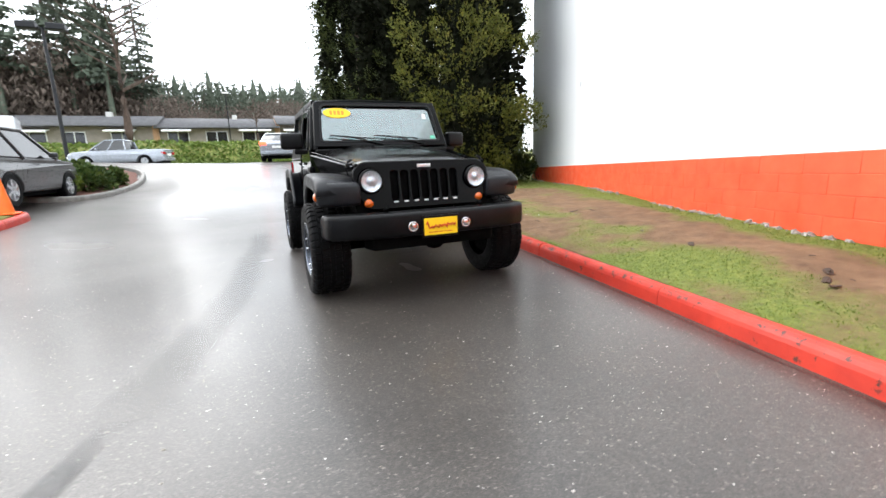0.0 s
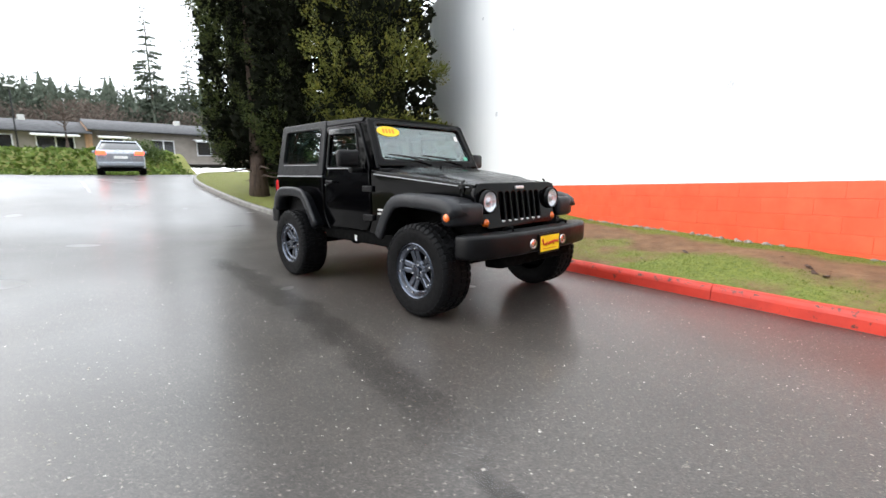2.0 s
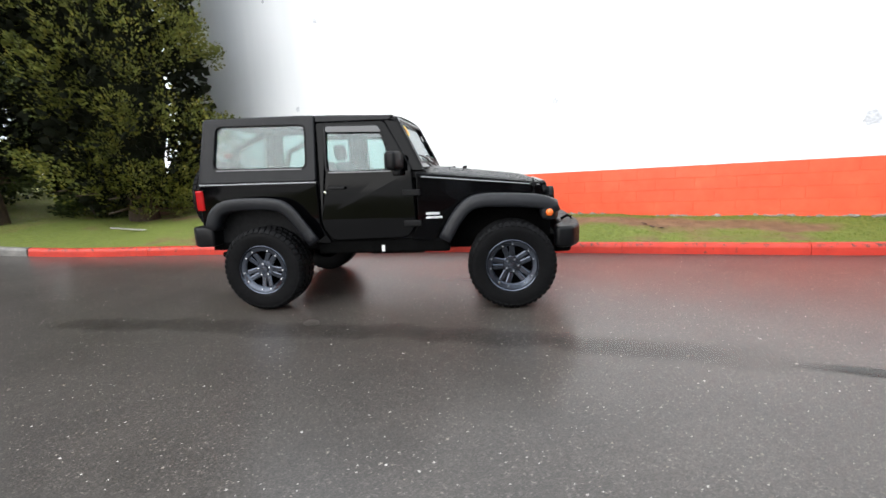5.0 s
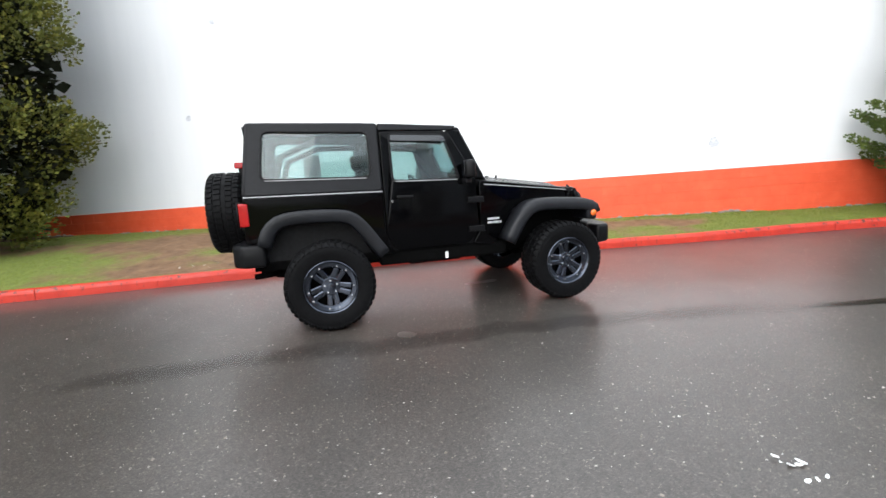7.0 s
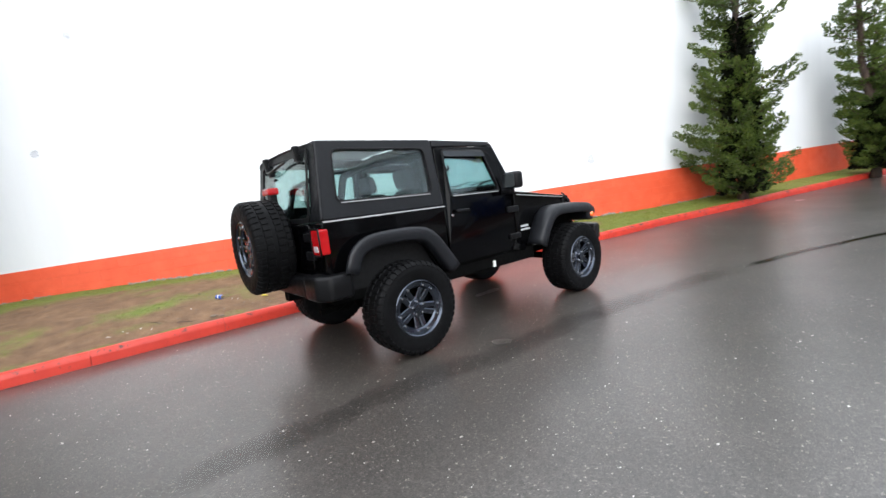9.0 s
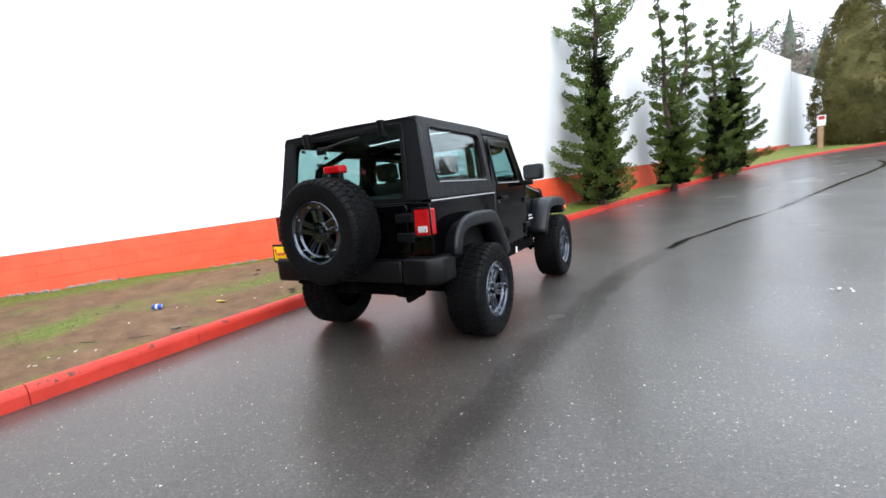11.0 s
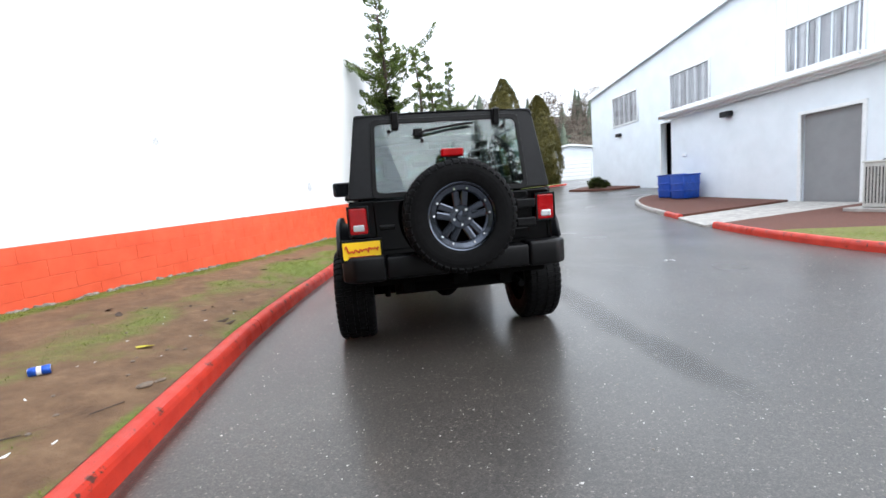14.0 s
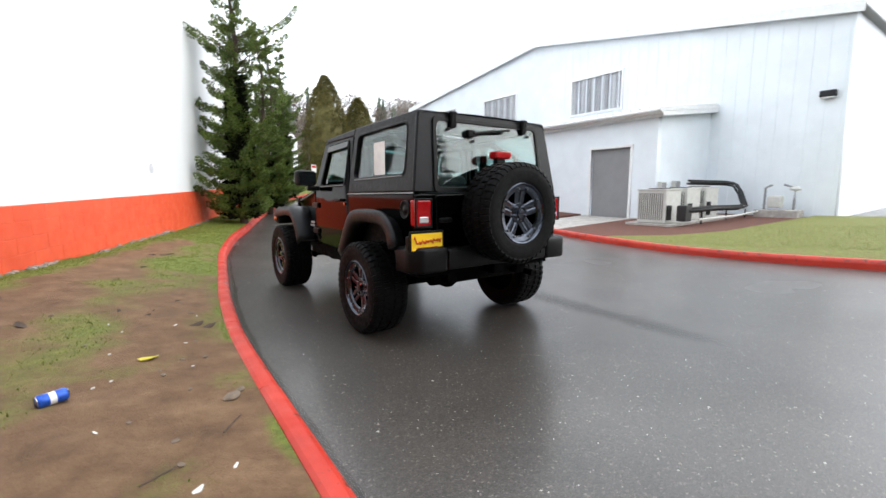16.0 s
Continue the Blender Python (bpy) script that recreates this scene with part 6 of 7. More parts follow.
def clipped(at, height, radius, seed):
    rng = np.random.default_rng(seed)
    tree = thing("cedar_tree", (at[0], at[1], ground_z(*at)), "clipped cone-shaped cedar with brownish green foliage", "tree", "clipped cedars beyond the kerb")
    part("trunk", trunk_bm(height * 0.7, 0.2, rng), M_bark, tree, "", True)
    shape = lambda t: radius * (0.8 + 0.2 * smooth(0, 0.2, t)) * max(0.03, 1 - t ** 2.3) ** 0.75
    pts, rad, out = [], [], []
    for k in range(1250):
        t, a = rng.uniform(0, 1) ** 1.25, rng.uniform(0, 6.283)
        r = shape(t) * rng.uniform(0.86, 1.02)
        pts.append((r * math.cos(a), r * math.sin(a), 0.15 + height * t))
        rad.append(rng.uniform(0.14, 0.26))
        out.append((math.cos(a), math.sin(a), 0.4))
    part("crown", mesh_np("crown", *clumps(pts, rad, 52, 0.085, rng, 0.4, out), M_cedar), None, tree, "dense clipped foliage")
    part("inner_crown", mesh_np("inner_crown", *hull(lambda q: shape(q) * 0.77, 0.2, height * 0.97, rng), M_cedar), None, tree)


clipped((-11.3, -31.6), 9.2, 2.15, 31)
clipped((-15.0, -33.3), 7.9, 2.0, 32)


def fir_arrays(at, height, radius, rng, tiers=18, bare=0.1, sparse=0.0, core=0.0, fill=9, taper=0.85):
    """A fir: whorls of drooping ragged boughs round a thin stem."""
    p, w, s = [], [], []
    for k in range(tiers):
        t = bare + (1 - bare) * (k + rng.uniform(0, 0.8)) / tiers
        reach = radius * (1 - t) ** taper * rng.uniform(0.6, 1.15) + 0.12
        for b in range(max(3, int(fill * (1 - t)) + 2)):
            if rng.uniform() < sparse:
                continue
            a = rng.uniform(0, 6.283)
            for q in (0.15, 0.35, 0.55, 0.75, 0.95):
                p.append((at[0] + reach * q * math.cos(a), at[1] + reach * q * math.sin(a), at[2] + height * t - 0.16 * reach * q))
                w.append((math.cos(a), math.sin(a), -0.25))
                s.append(reach * 0.26 + 0.12)
    v, t = sprays(np.array(p), np.array(w), np.array(s), rng, 0.5)
    st, tt = hull(lambda q: (core * radius + 0.012 * height) * (1 - q) ** taper + 0.02, at[2] + core * 0.1 * height - 0.3, at[2] + height * 0.98, rng, 7, 9)
    st[:, 0] += at[0]
    st[:, 1] += at[1]
    return stacked((v, t), (st, tt))


def bare_arrays(at, height, spread_, rng, n=150):
    """A leafless tree: a haze of thin upward twigs."""
    p = np.empty((n, 3))
    p[:, 0] = at[0] + rng.normal(size=n) * spread_ * 0.4
    p[:, 1] = at[1] + rng.normal(size=n) * spread_ * 0.4
    p[:, 2] = at[2] + height * rng.uniform(0.0, 0.85, n) ** 0.8
    w = rng.normal(size=(n, 3)) * 0.5 + np.array([0, 0, 1])
    return sprays(p, w, height * rng.uniform(0.03, 0.075, n), rng, 0.14, 3)


rng = np.random.default_rng(40)
back_z = lambda x, y: ground_z(x, y) + 1.7 * smooth(30.5, 36, y)
wood, brown = [], []
for k in range(210):
    x, y = rng.uniform(-72, 42), rng.uniform(64, 90)
    wood.append(fir_arrays((x, y, back_z(x, y)), rng.uniform(9.0, 12.5) + 0.04 * (y - 64), rng.uniform(2.2, 3.4), rng, 12, 0.06, 0.0, 0.4, 13, 0.66))
for k in range(70):
    x, y = rng.uniform(-30, 35), rng.uniform(62, 72)
    wood.append(bare_arrays((x, y, back_z(x, y)), rng.uniform(8, 11), 3.6, rng, 900))
for k in range(120):
    x, y = rng.uniform(-58, 14), rng.uniform(55, 70)
    if x < -8 or k % 3:
        brown.append(bare_arrays((x, y, back_z(x, y)), rng.uniform(4, 7) + 6.0 * smooth(-8, -18, x), 3.8, rng, 1500))
for k in range(230):
    x, y = rng.uniform(-110, 40), rng.uniform(-128, -80)
    h = ground_z(x, y) + 19 * smooth(-66, -118, y)
    if k % 5 < 1:
        wood.append(fir_arrays((x, y, h - 1), rng.uniform(6, 11), rng.uniform(1.8, 3.0), rng, 11, 0.06, 0.0, 0.55))
    else:
        brown.append(bare_arrays((x, y, h - 1), rng.uniform(6, 10), 4.8, rng, 800))
tagged(new("fir_wood", mesh_np("fir_wood", *stacked(*wood), M_fir)), "far dark fir wood behind the roofs", "trees", kind="stuff")
tagged(new("bare_wood", mesh_np("bare_wood", *stacked(*brown), M_twig)), "far brown leafless trees", "trees", kind="stuff")
tagged(sheet("hillside", [-160 + 10 * i for i in range(27)], [-180 + 8 * i for i in range(15)], lambda x, y: ground_z(x, y) - 0.4 + 19 * smooth(-66, -118, y), M_hill), "far low wooded hillside", "hill", kind="structure")


def big_fir(at, height, radius, seed, label, bare=0.3, sparse=0.25, tiers=30):
    rng = np.random.default_rng(seed)
    tree = thing("fir_tree", (at[0], at[1], back_z(*at)), label, "tree", "tall firs behind the roofs")
    part("trunk", trunk_bm(height * 0.96, 0.012 * height, rng), M_bark, tree, "", True)
    part("crown", mesh_np("crown", *fir_arrays((0, 0, 0), height, radius, rng, tiers, bare, sparse, 0.0, 18), M_fir), None, tree, "ragged dark needles")


big_fir((9.6, 60), 18.5, 3.0, 51, "tall ragged fir with drooping boughs", 0.33, 0.15, 30)
big_fir((14.2, 62), 14.5, 2.7, 52, "fir with a pointed top", 0.1, 0.0, 30)
for k, (x, y, h, r) in enumerate(((-14.5, 54, 25, 3.2), (-18.5, 57, 28, 3.4), (-23.5, 54, 29, 3.6), (-27.0, 58, 27, 3.4), (-12.0, 58, 22, 2.8), (-32.5, 55, 30, 3.7), (-37, 56, 28, 3.4), (-16.5, 60, 26, 3.2), (-21, 61, 29, 3.4), (-29.5, 52, 27, 3.2), (-41, 58, 29, 3.6))):
    big_fir((x, y), h, r, 60 + k, "tall bare-stemmed fir above brown trees", 0.3, 0.12, 34)

# the ivy bank along the back of the car park
def bank_z(x, y):
    return ground_z(x, y) - 0.05 + 1.75 * smooth(30.5, 35.5, y) + 0.25 * noise.noise((x * 0.4, y * 0.5, 2.0)) * smooth(30.6, 32, y)


xs = [-60 + 1.0 * i for i in range(67)]
ys = [30.3 + 0.5 * i for i in range(36)]
bank = tagged(sheet("ivy_bank", xs, ys, bank_z, M_lawn), "low bank grown over with bright ivy", "bank", kind="structure")
n = 22000
p = np.empty((n, 3))
p[:, 0], p[:, 1] = rng.uniform(-55, 5.5, n), 30.6 + 8 * rng.uniform(0, 1, n) ** 1.5
p[:, 2] = [bank_z(a, b) + rng.uniform(-0.02, 0.12) for a, b in p[:, :2]]
tagged(new("ivy", mesh_np("ivy", *sprays(p, rng.normal(size=(n, 3)) + np.array([0, -0.5, 1.2]), rng.uniform(0.12, 0.32, n), rng, 0.5), M_ivy)), "bright green ivy leaves covering the bank", "ivy", kind="stuff")


def shrub(at, r, h, seed, material, label, group=""):
    rng = np.random.default_rng(seed)
    bush = thing("shrub", at, label, "shrub", group)
    for k in range(4):
        a = k * 1.7
        part("stem", tube([(0, 0, -0.05), (0.3 * r * math.cos(a), 0.3 * r * math.sin(a), h * 0.6)], [0.02, 0.01], 5), M_bark, bush)
    d = rng.normal(size=(46, 3))
    d[:, 2] = abs(d[:, 2])
    d /= np.linalg.norm(d, axis=1, keepdims=True)
    v, t = clumps(d * np.array([r * 0.75, r * 0.75, h * 0.75]) * rng.uniform(0.5, 1, (46, 1)) + np.array([0, 0, 0.1]), np.full(46, 0.3 * r), 46, 0.14, rng, 0.5, d)
    part("leaves", mesh_np("leaves", v, t, material), None, bush)


for i, (x, y, r, h, m) in enumerate(((-6.3, 10.2, 0.5, 0.6, M_ivy), (-6.1, 11.6, 0.8, 0.9, M_shrub), (-5.9, 12.9, 0.6, 0.55, M_shrub), (-7.1, 11.2, 0.7, 0.8, M_ivy), (-6.9, 13.6, 0.7, 0.7, M_shrub))):
    shrub((x, y, ground_z(x, y) + 0.1), r, h, 70 + i, m, "rounded green shrub in the car park bed", "shrubs in the car park bed")
shrub((7.3, 8.3, verge_z(7.0, 8.3)), 1.0, 1.0, 80, M_cypress2, "dark low shrub at the wall corner")
shrub((6.1, 9.0, verge_z(6.1, 9.0)), 0.8, 0.8, 81, M_cypress2, "dark low shrub at the wall corner")
shrub((-13.6, -20.6, ground_z(-13.6, -20.6) + 0.1), 0.7, 0.6, 83, M_cypress2, "dark low shrub at the warehouse corner")
for i, (x, y, w, h) in enumerate(((5.2, 9.0, 0.9, 0.8), (5.0, 12.2, 1.2, 1.3), (6.8, 13.2, 1.3, 1.4), (8.8, 12.4, 1.4, 1.5), (4.2, 13.4, 0.9, 0.9), (10.5, 14, 1.5, 1.6))):
    shrub((x, y, verge_z(x, y)), w, h, 300 + i, M_cypress2, "dark low shrub on the lawn under the cypresses", "dark shrubs on the lawn")
shrub((3.2, 33.5, bank_z(3.2, 33.5)), 1.7, 1.6, 84, M_shrub, "round green shrub on the bank")


def bare_tree(at, h, seed, label):
    rng = np.random.default_rng(seed)
    tree = thing("bare_tree", at, label, "tree")
    part("trunk", trunk_bm(h * 0.7, 0.022 * h, rng), M_bark, tree, "", True)
    for k in range(18):
        a, z = rng.uniform(0, 6.28), h * rng.uniform(0.3, 0.7)
        l = h * rng.uniform(0.2, 0.4)
        pts = [(0, 0, z), (0.5 * l * math.cos(a), 0.5 * l * math.sin(a), z + 0.3 * l), (l * math.cos(a + 0.3), l * math.sin(a + 0.3), z + 0.7 * l)]
        part("branch", tube(pts, [0.005 * h, 0.003 * h, 0.0008 * h], 5), M_bark, tree)


bare_tree((-0.6, 36.0, bank_z(-0.6, 36.0)), 4.6, 91, "small leafless tree on the bank")
bare_tree((-10.5, 40.0, bank_z(-10.5, 40)), 15.0, 92, "tall leafless tree on the bank")


# ---- the car park: parked cars, low shops, cone, lamp ----
M_hub = plain("car_alloy", (0.5, 0.51, 0.53), 0.3, metal=0.8, vary=0.15)


def arch(cx, r, z0):
    """Points of a wheel arch, from back to front."""
    return [(cx - r * math.cos(math.pi * k / 10), z0 + r * math.sin(math.pi * k / 10)) for k in range(11)]


def make_car(name, at, turn, paint, label, low, cab, width, axles, rim=0.33, lit=False, tail=None, head=None):
    """A parked car from its side view: low is the lower body's upper outline from tail to nose, cab the glasshouse's, both (along, up)."""
    car = thing(name, at, label, "car", "cars in the car park", turn=turn)
    z0 = 0.24
    ring = [(low[0][0], z0 + 0.1)] + low + [(low[-1][0], z0 + 0.08), (axles[1] + rim + 0.16, z0)]
    ring += [(x, z) for x, z in reversed(arch(axles[1], rim + 0.07, 0.3))] + [(x, z) for x, z in reversed(arch(axles[0], rim + 0.07, 0.3))] + [(axles[0] - rim - 0.16, z0)]
    half = width / 2

    def side(u, v, w):
        k = 1 - 0.05 * smooth(0.75, 1.1, v) - 0.05 * smooth(0.5, 0.25, v)
        end = max(abs(u - low[0][0]) < 0.3, abs(u - low[-1][0]) < 0.3)
        return (w * k * (0.93 if end else 1), u, v)

    part("body", panel(rounded(ring, 0.05, 3), (), width, 0.05, side, 2), paint, car, "", False)
    zb, zt = min(p[1] for p in cab), max(p[1] for p in cab)

    def glassy(u, v, w):
        return (w * (0.94 - 0.24 * (v - zb) / (zt - zb)), u, v)

    part("glasshouse", panel(rounded(cab, 0.05, 3), (), width, 0.02, glassy), M_dark, car, "dark car windows")
    roof_pts = sorted([p for p in cab if p[1] > zt - 0.13])
    part("roof", panel(rounded([(roof_pts[0][0] - 0.03, zt - 0.035), (roof_pts[-1][0] + 0.03, zt - 0.035), (roof_pts[-1][0] - 0.05, zt + 0.03), (roof_pts[0][0] + 0.05, zt + 0.03)], 0.02), (), width * 0.73, 0.012, lambda u, v, w: (w, u, v)), paint, car)
    for s in (-1, 1):
        for a, b in ((cab[0], cab[1]), (cab[-1], cab[-2]), ((0.5 * (cab[0][0] + cab[-1][0]), zb), (0.5 * (cab[1][0] + cab[-2][0]), zt))):
            pa, pb = Vector(glassy(a[0], a[1], s * (half + 0.004))), Vector(glassy(b[0], b[1], s * (half + 0.004)))
            part("pillar", tube([pa, pb], 0.035, 6), paint, car)
        part("door_mirror", moved(boxes(((-0.09, -0.05, -0.06), (0.09, 0.05, 0.06)), bevel=0.025), pose(s * (half + 0.07), cab[-1][0] - 0.45, zb + 0.1)), paint, car)
        for y in axles:
            w = part("wheel", lathe([(-0.1, rim * 0.6), (-0.11, rim * 0.9), (-0.08, rim), (0.08, rim), (0.11, rim * 0.9), (0.105, rim * 0.68), (0.1, rim * 0.62)], 32, "X"), M_rubber, car)
            w.matrix_world = car.matrix_world @ Matrix.Translation((s * (half - 0.11), y, rim)) @ Matrix.Rotation(0 if s > 0 else math.pi, 4, "Z")
            hubm = lathe([(0.105, rim * 0.68), (0.09, rim * 0.62), (0.05, rim * 0.58), (0.05, rim * 0.1)], 28, "X")
            for k in range(6):
                add_box(hubm, (0.05, -0.03, 0.02), (0.1, 0.03, rim * 0.64), m=Matrix.Rotation(k * math.pi / 3, 4, "X"))
            part("rim", hubm, M_hub, w)
        t0, t1 = min(low), max(low)
        zt_, zh = (tail or 0.8), (head or 0.66)
        part("tail_lamp", boxes(((s * half * 0.74 - 0.16, t0[0] - 0.03, zt_ - 0.08), (s * half * 0.74 + 0.16, t0[0] + 0.2, zt_ + 0.08)), bevel=0.02), M_glow if lit else M_redlens, car, "lit red tail lamp" if lit else "red tail lamp")
        part("headlamp", boxes(((s * half * 0.72 - 0.17, t1[0] - 0.2, zh - 0.07), (s * half * 0.72 + 0.17, t1[0] + 0.02, zh + 0.07)), bevel=0.02), M_whitelens, car)
    part("plate", boxes(((-0.24, low[0][0] - 0.035, 0.66), (0.24, low[0][0] + 0.02, 0.78)), bevel=0.005), M_paper, car, "plain pale number plate")
    part("rear_bumper", boxes(((-half * 0.9, low[0][0] - 0.06, 0.36), (half * 0.9, low[0][0] + 0.15, 0.52)), bevel=0.03), paint, car)
    part("underside", boxes(((-half * 0.8, low[0][0] + 0.2, 0.2), (half * 0.8, low[-1][0] - 0.2, 0.32))), M_under, car)
    return car


M_glow = glowing("lit_tail_lamp", (1.0, 0.07, 0.03), 2.6)
M_silver = plain("silver_car_paint", (0.33, 0.36, 0.4), 0.25, metal=0.4, vary=0.08, coat=0.8)
M_charcoal = plain("charcoal_car_paint", (0.03, 0.029, 0.03), 0.3, metal=0.1, vary=0.1, coat=0.3)
M_iceblue = plain("pale_blue_car_paint", (0.36, 0.46, 0.55), 0.25, metal=0.3, vary=0.08, coat=0.8)
M_vanwhite = plain("white_car_paint", (0.75, 0.76, 0.78), 0.3, vary=0.05, coat=0.6)
SEDAN = ([(-2.3, 0.55), (-2.34, 0.9), (-2.2, 1.03), (-1.72, 1.06), (0.9, 0.99), (1.9, 0.86), (2.26, 0.7), (2.32, 0.5)], [(-1.78, 1.03), (-1.05, 1.42), (-0.3, 1.47), (0.2, 1.44), (1.1, 0.98)])
SUV = ([(-2.15, 0.55), (-2.2, 1.0), (-2.12, 1.1), (1.0, 1.06), (1.95, 0.98), (2.15, 0.82), (2.2, 0.5)], [(-2.1, 1.08), (-1.92, 1.62), (-1.3, 1.7), (0.1, 1.68), (1.0, 1.05)])
PICKUP = ([(-2.7, 0.6), (-2.72, 1.05), (-0.6, 1.06), (1.3, 1.04), (2.3, 0.96), (2.55, 0.85), (2.6, 0.55)], [(-0.62, 1.05), (-0.5, 1.6), (0.0, 1.66), (0.55, 1.64), (1.35, 1.03)])
at = lambda x, y: (x, y, ground_z(x, y))
make_car("sedan_car", at(0.25, 21.5), -8, M_silver, "silver sedan with lit tail lamps on wet asphalt", *SEDAN, 1.8, (-1.35, 1.4), 0.32, True, 0.9)
make_car("pickup_truck", at(-8.8, 28.6), 78, M_silver, "silver pickup truck parked before the ivy bank", *PICKUP, 1.8, (-1.6, 1.6), 0.35)
make_car("suv_car", at(-6.95, 8.4), -3, M_charcoal, "charcoal grey four-wheel-drive car with bright rims", *SUV, 1.9, (-1.35, 1.4), 0.37)
make_car("suv_car", at(-8.6, 12.4), -8, M_paint, "black four-wheel-drive car beside the bed", *SUV, 1.85, (-1.35, 1.4), 0.36)
make_car("pickup_truck", at(-11.6, 12.6), -6, M_iceblue, "pale blue pickup truck in the car park", *PICKUP, 1.9, (-1.6, 1.6), 0.38)
van = thing("box_trailer", at(-13.5, 22.0), "plain white box trailer behind the cars", "trailer", turn=14)
part("box", boxes(((-2.2, -1.0, 0.5), (2.2, 1.0, 2.4)), bevel=0.06), M_vanwhite, van)
for s in (-1, 1):
    part("wheel", cyl((-0.4, s * 0.8, 0.33), (-0.4, s * 1.0, 0.33), 0.33, n=20), M_rubber, van)
part("drawbar", boxes(((2.2, -0.06, 0.45), (3.2, 0.06, 0.55)), bevel=0.01), M_under, van)
part("trailer_jack", cyl((3.0, 0, 0), (3.0, 0, 0.6), 0.04, n=8), M_under, van)

# the planted bed in the car park with its kerb
BED = along([Vector((*p, 0)) for p in [(-7.6, 8.9), (-6.5, 9.0), (-5.75, 9.5), (-5.35, 10.6), (-5.15, 12.2), (-5.05, 14.0), (-5.3, 15.4), (-6.2, 16.1), (-7.6, 16.0)]], 0.2)
bk = thing("kerb", (0, 0, 0), "grey concrete kerb round the car park bed", "kerb", kind="structure")
stone_strip(BED[::-1], "kerb_stone", bk, M_wetkerb, [1.5, 3.0, 4.5, 6.0, 7.5, 9], 0.15)
slab("mulch_bed", [(-7.6, 9.1), (-6.5, 9.2), (-5.95, 9.65), (-5.55, 10.7), (-5.35, 12.2), (-5.25, 14.0), (-5.5, 15.25), (-6.25, 15.9), (-7.6, 15.8)], -0.1, 0.1, M_mulch, "bark mulch bed with shrubs", "mulch bed")

cone = thing("traffic_cone", (-5.72, 5.55, ground_z(-5.72, 5.55) + 0.115), "orange traffic cone on the lawn end", "traffic cone")
part("cone_body", lathe([(0.03, 0.15), (0.06, 0.145), (0.7, 0.035), (0.72, 0.025), (0.72, 0.0005)], 24, "Z"), M_cone, cone, "", True)
part("cone_foot", boxes(((-0.19, -0.19, 0), (0.19, 0.19, 0.035)), bevel=0.012), M_cone, cone)

# a row of low shops with grey roofs
rng = random.Random(8)
x = -58.0
k = 0
while x < 18:
    w = rng.uniform(11, 15)
    z0 = ground_z(0, 46) + 1.75
    rise = (0.0, 0.35, -0.15, 0.2)[k % 4]
    shop = thing("shop_building", (x, 46, z0), "low shop with a grey roof and tan and beige front", "building", "row of low shops")
    part("wall", boxes(((0, 0, -0.5), (w, 8, 2.0 + rise))), M_beige, shop)
    part("roof", panel([(-0.9, 1.95 + rise), (4.0, 3.2 + rise), (9.0, 1.95 + rise), (9.0, 2.1 + rise), (4.0, 3.38 + rise), (-0.9, 2.1 + rise)], (), w + 0.3, 0.01, lambda u, v, q: (w / 2 + q, u, v)), M_roof, shop)
    part("end_gable", panel([(-0.3, -0.5), (8, -0.5), (8, 2.0 + rise), (4, 3.15 + rise), (-0.3, 2.15 + rise)], (), 0.3, 0.01, lambda u, v, q: (q, u, v)), M_tan, shop, "tan wooden end wall")
    for j in range(3):
        a = 0.8 + j * (w - 1.0) / 3
        b = a + rng.uniform(1.6, 2.6)
        win = part("window", boxes(((a, -0.06, 0.35), (b, 0.02, 1.75))), M_trim, shop, "shop window with white frame")
        part("pane", boxes(((a + 0.08, -0.09, 0.43), ((a + b) / 2 - 0.05, -0.055, 1.67))), M_dark, win)
        part("pane", boxes((((a + b) / 2 + 0.05, -0.09, 0.43), (b - 0.08, -0.055, 1.67))), M_dark, win)
        if j != 1:
            part("awning", panel([(-1.3, 1.62), (0, 1.9), (0, 1.98), (-1.3, 1.78)], (), b - a + 0.6, 0.01, lambda u, v, q: ((a + b) / 2 + q, u, v)), M_trim, shop, "white awning")
    part("post", boxes(((w - 0.35, -0.25, -0.5), (w - 0.05, 0.05, 2.0 + rise))), M_tan, shop)
    part("roof_vent", boxes(((w * 0.6, 3.4, 3.0 + rise), (w * 0.6 + 0.5, 4.0, 3.7 + rise)), bevel=0.03), M_ac, shop)
    x += w
    k += 1

pole = thing("street_lamp", (-12.6, 32.1, bank_z(-12.6, 32.1)), "tall grey lamp post with a twin flat head", "street lamp")
part("post", cyl((0, 0, 0), (0, 0, 8.5), 0.13, 0.09, 14), M_flare, pole)
for s in (-1, 1):
    part("lamp_head", boxes(((s * 0.75 - 0.5, -0.35, 8.35), (s * 0.75 + 0.5, 0.35, 8.75)), bevel=0.06), M_flare, pole)
part("arm", boxes(((-0.6, -0.04, 8.4), (0.6, 0.04, 8.5)), bevel=0.01), M_flare, pole)
pole = thing("street_lamp", (-3.0, 45.0, bank_z(-3, 45)), "slim lamp post with a small white head", "street lamp")
part("post", cyl((0, 0, 0), (0, 0, 5.4), 0.06, 0.05, 10), M_flare, pole)
part("lamp_head", boxes(((-0.3, -0.2, 5.35), (0.3, 0.2, 5.5)), bevel=0.04), M_whitelens, pole)


# ---- litter, stones, twigs and grass ----
def on_bank(x, y, up=0.0):
    return (x, y, verge_z(x, y) + up)


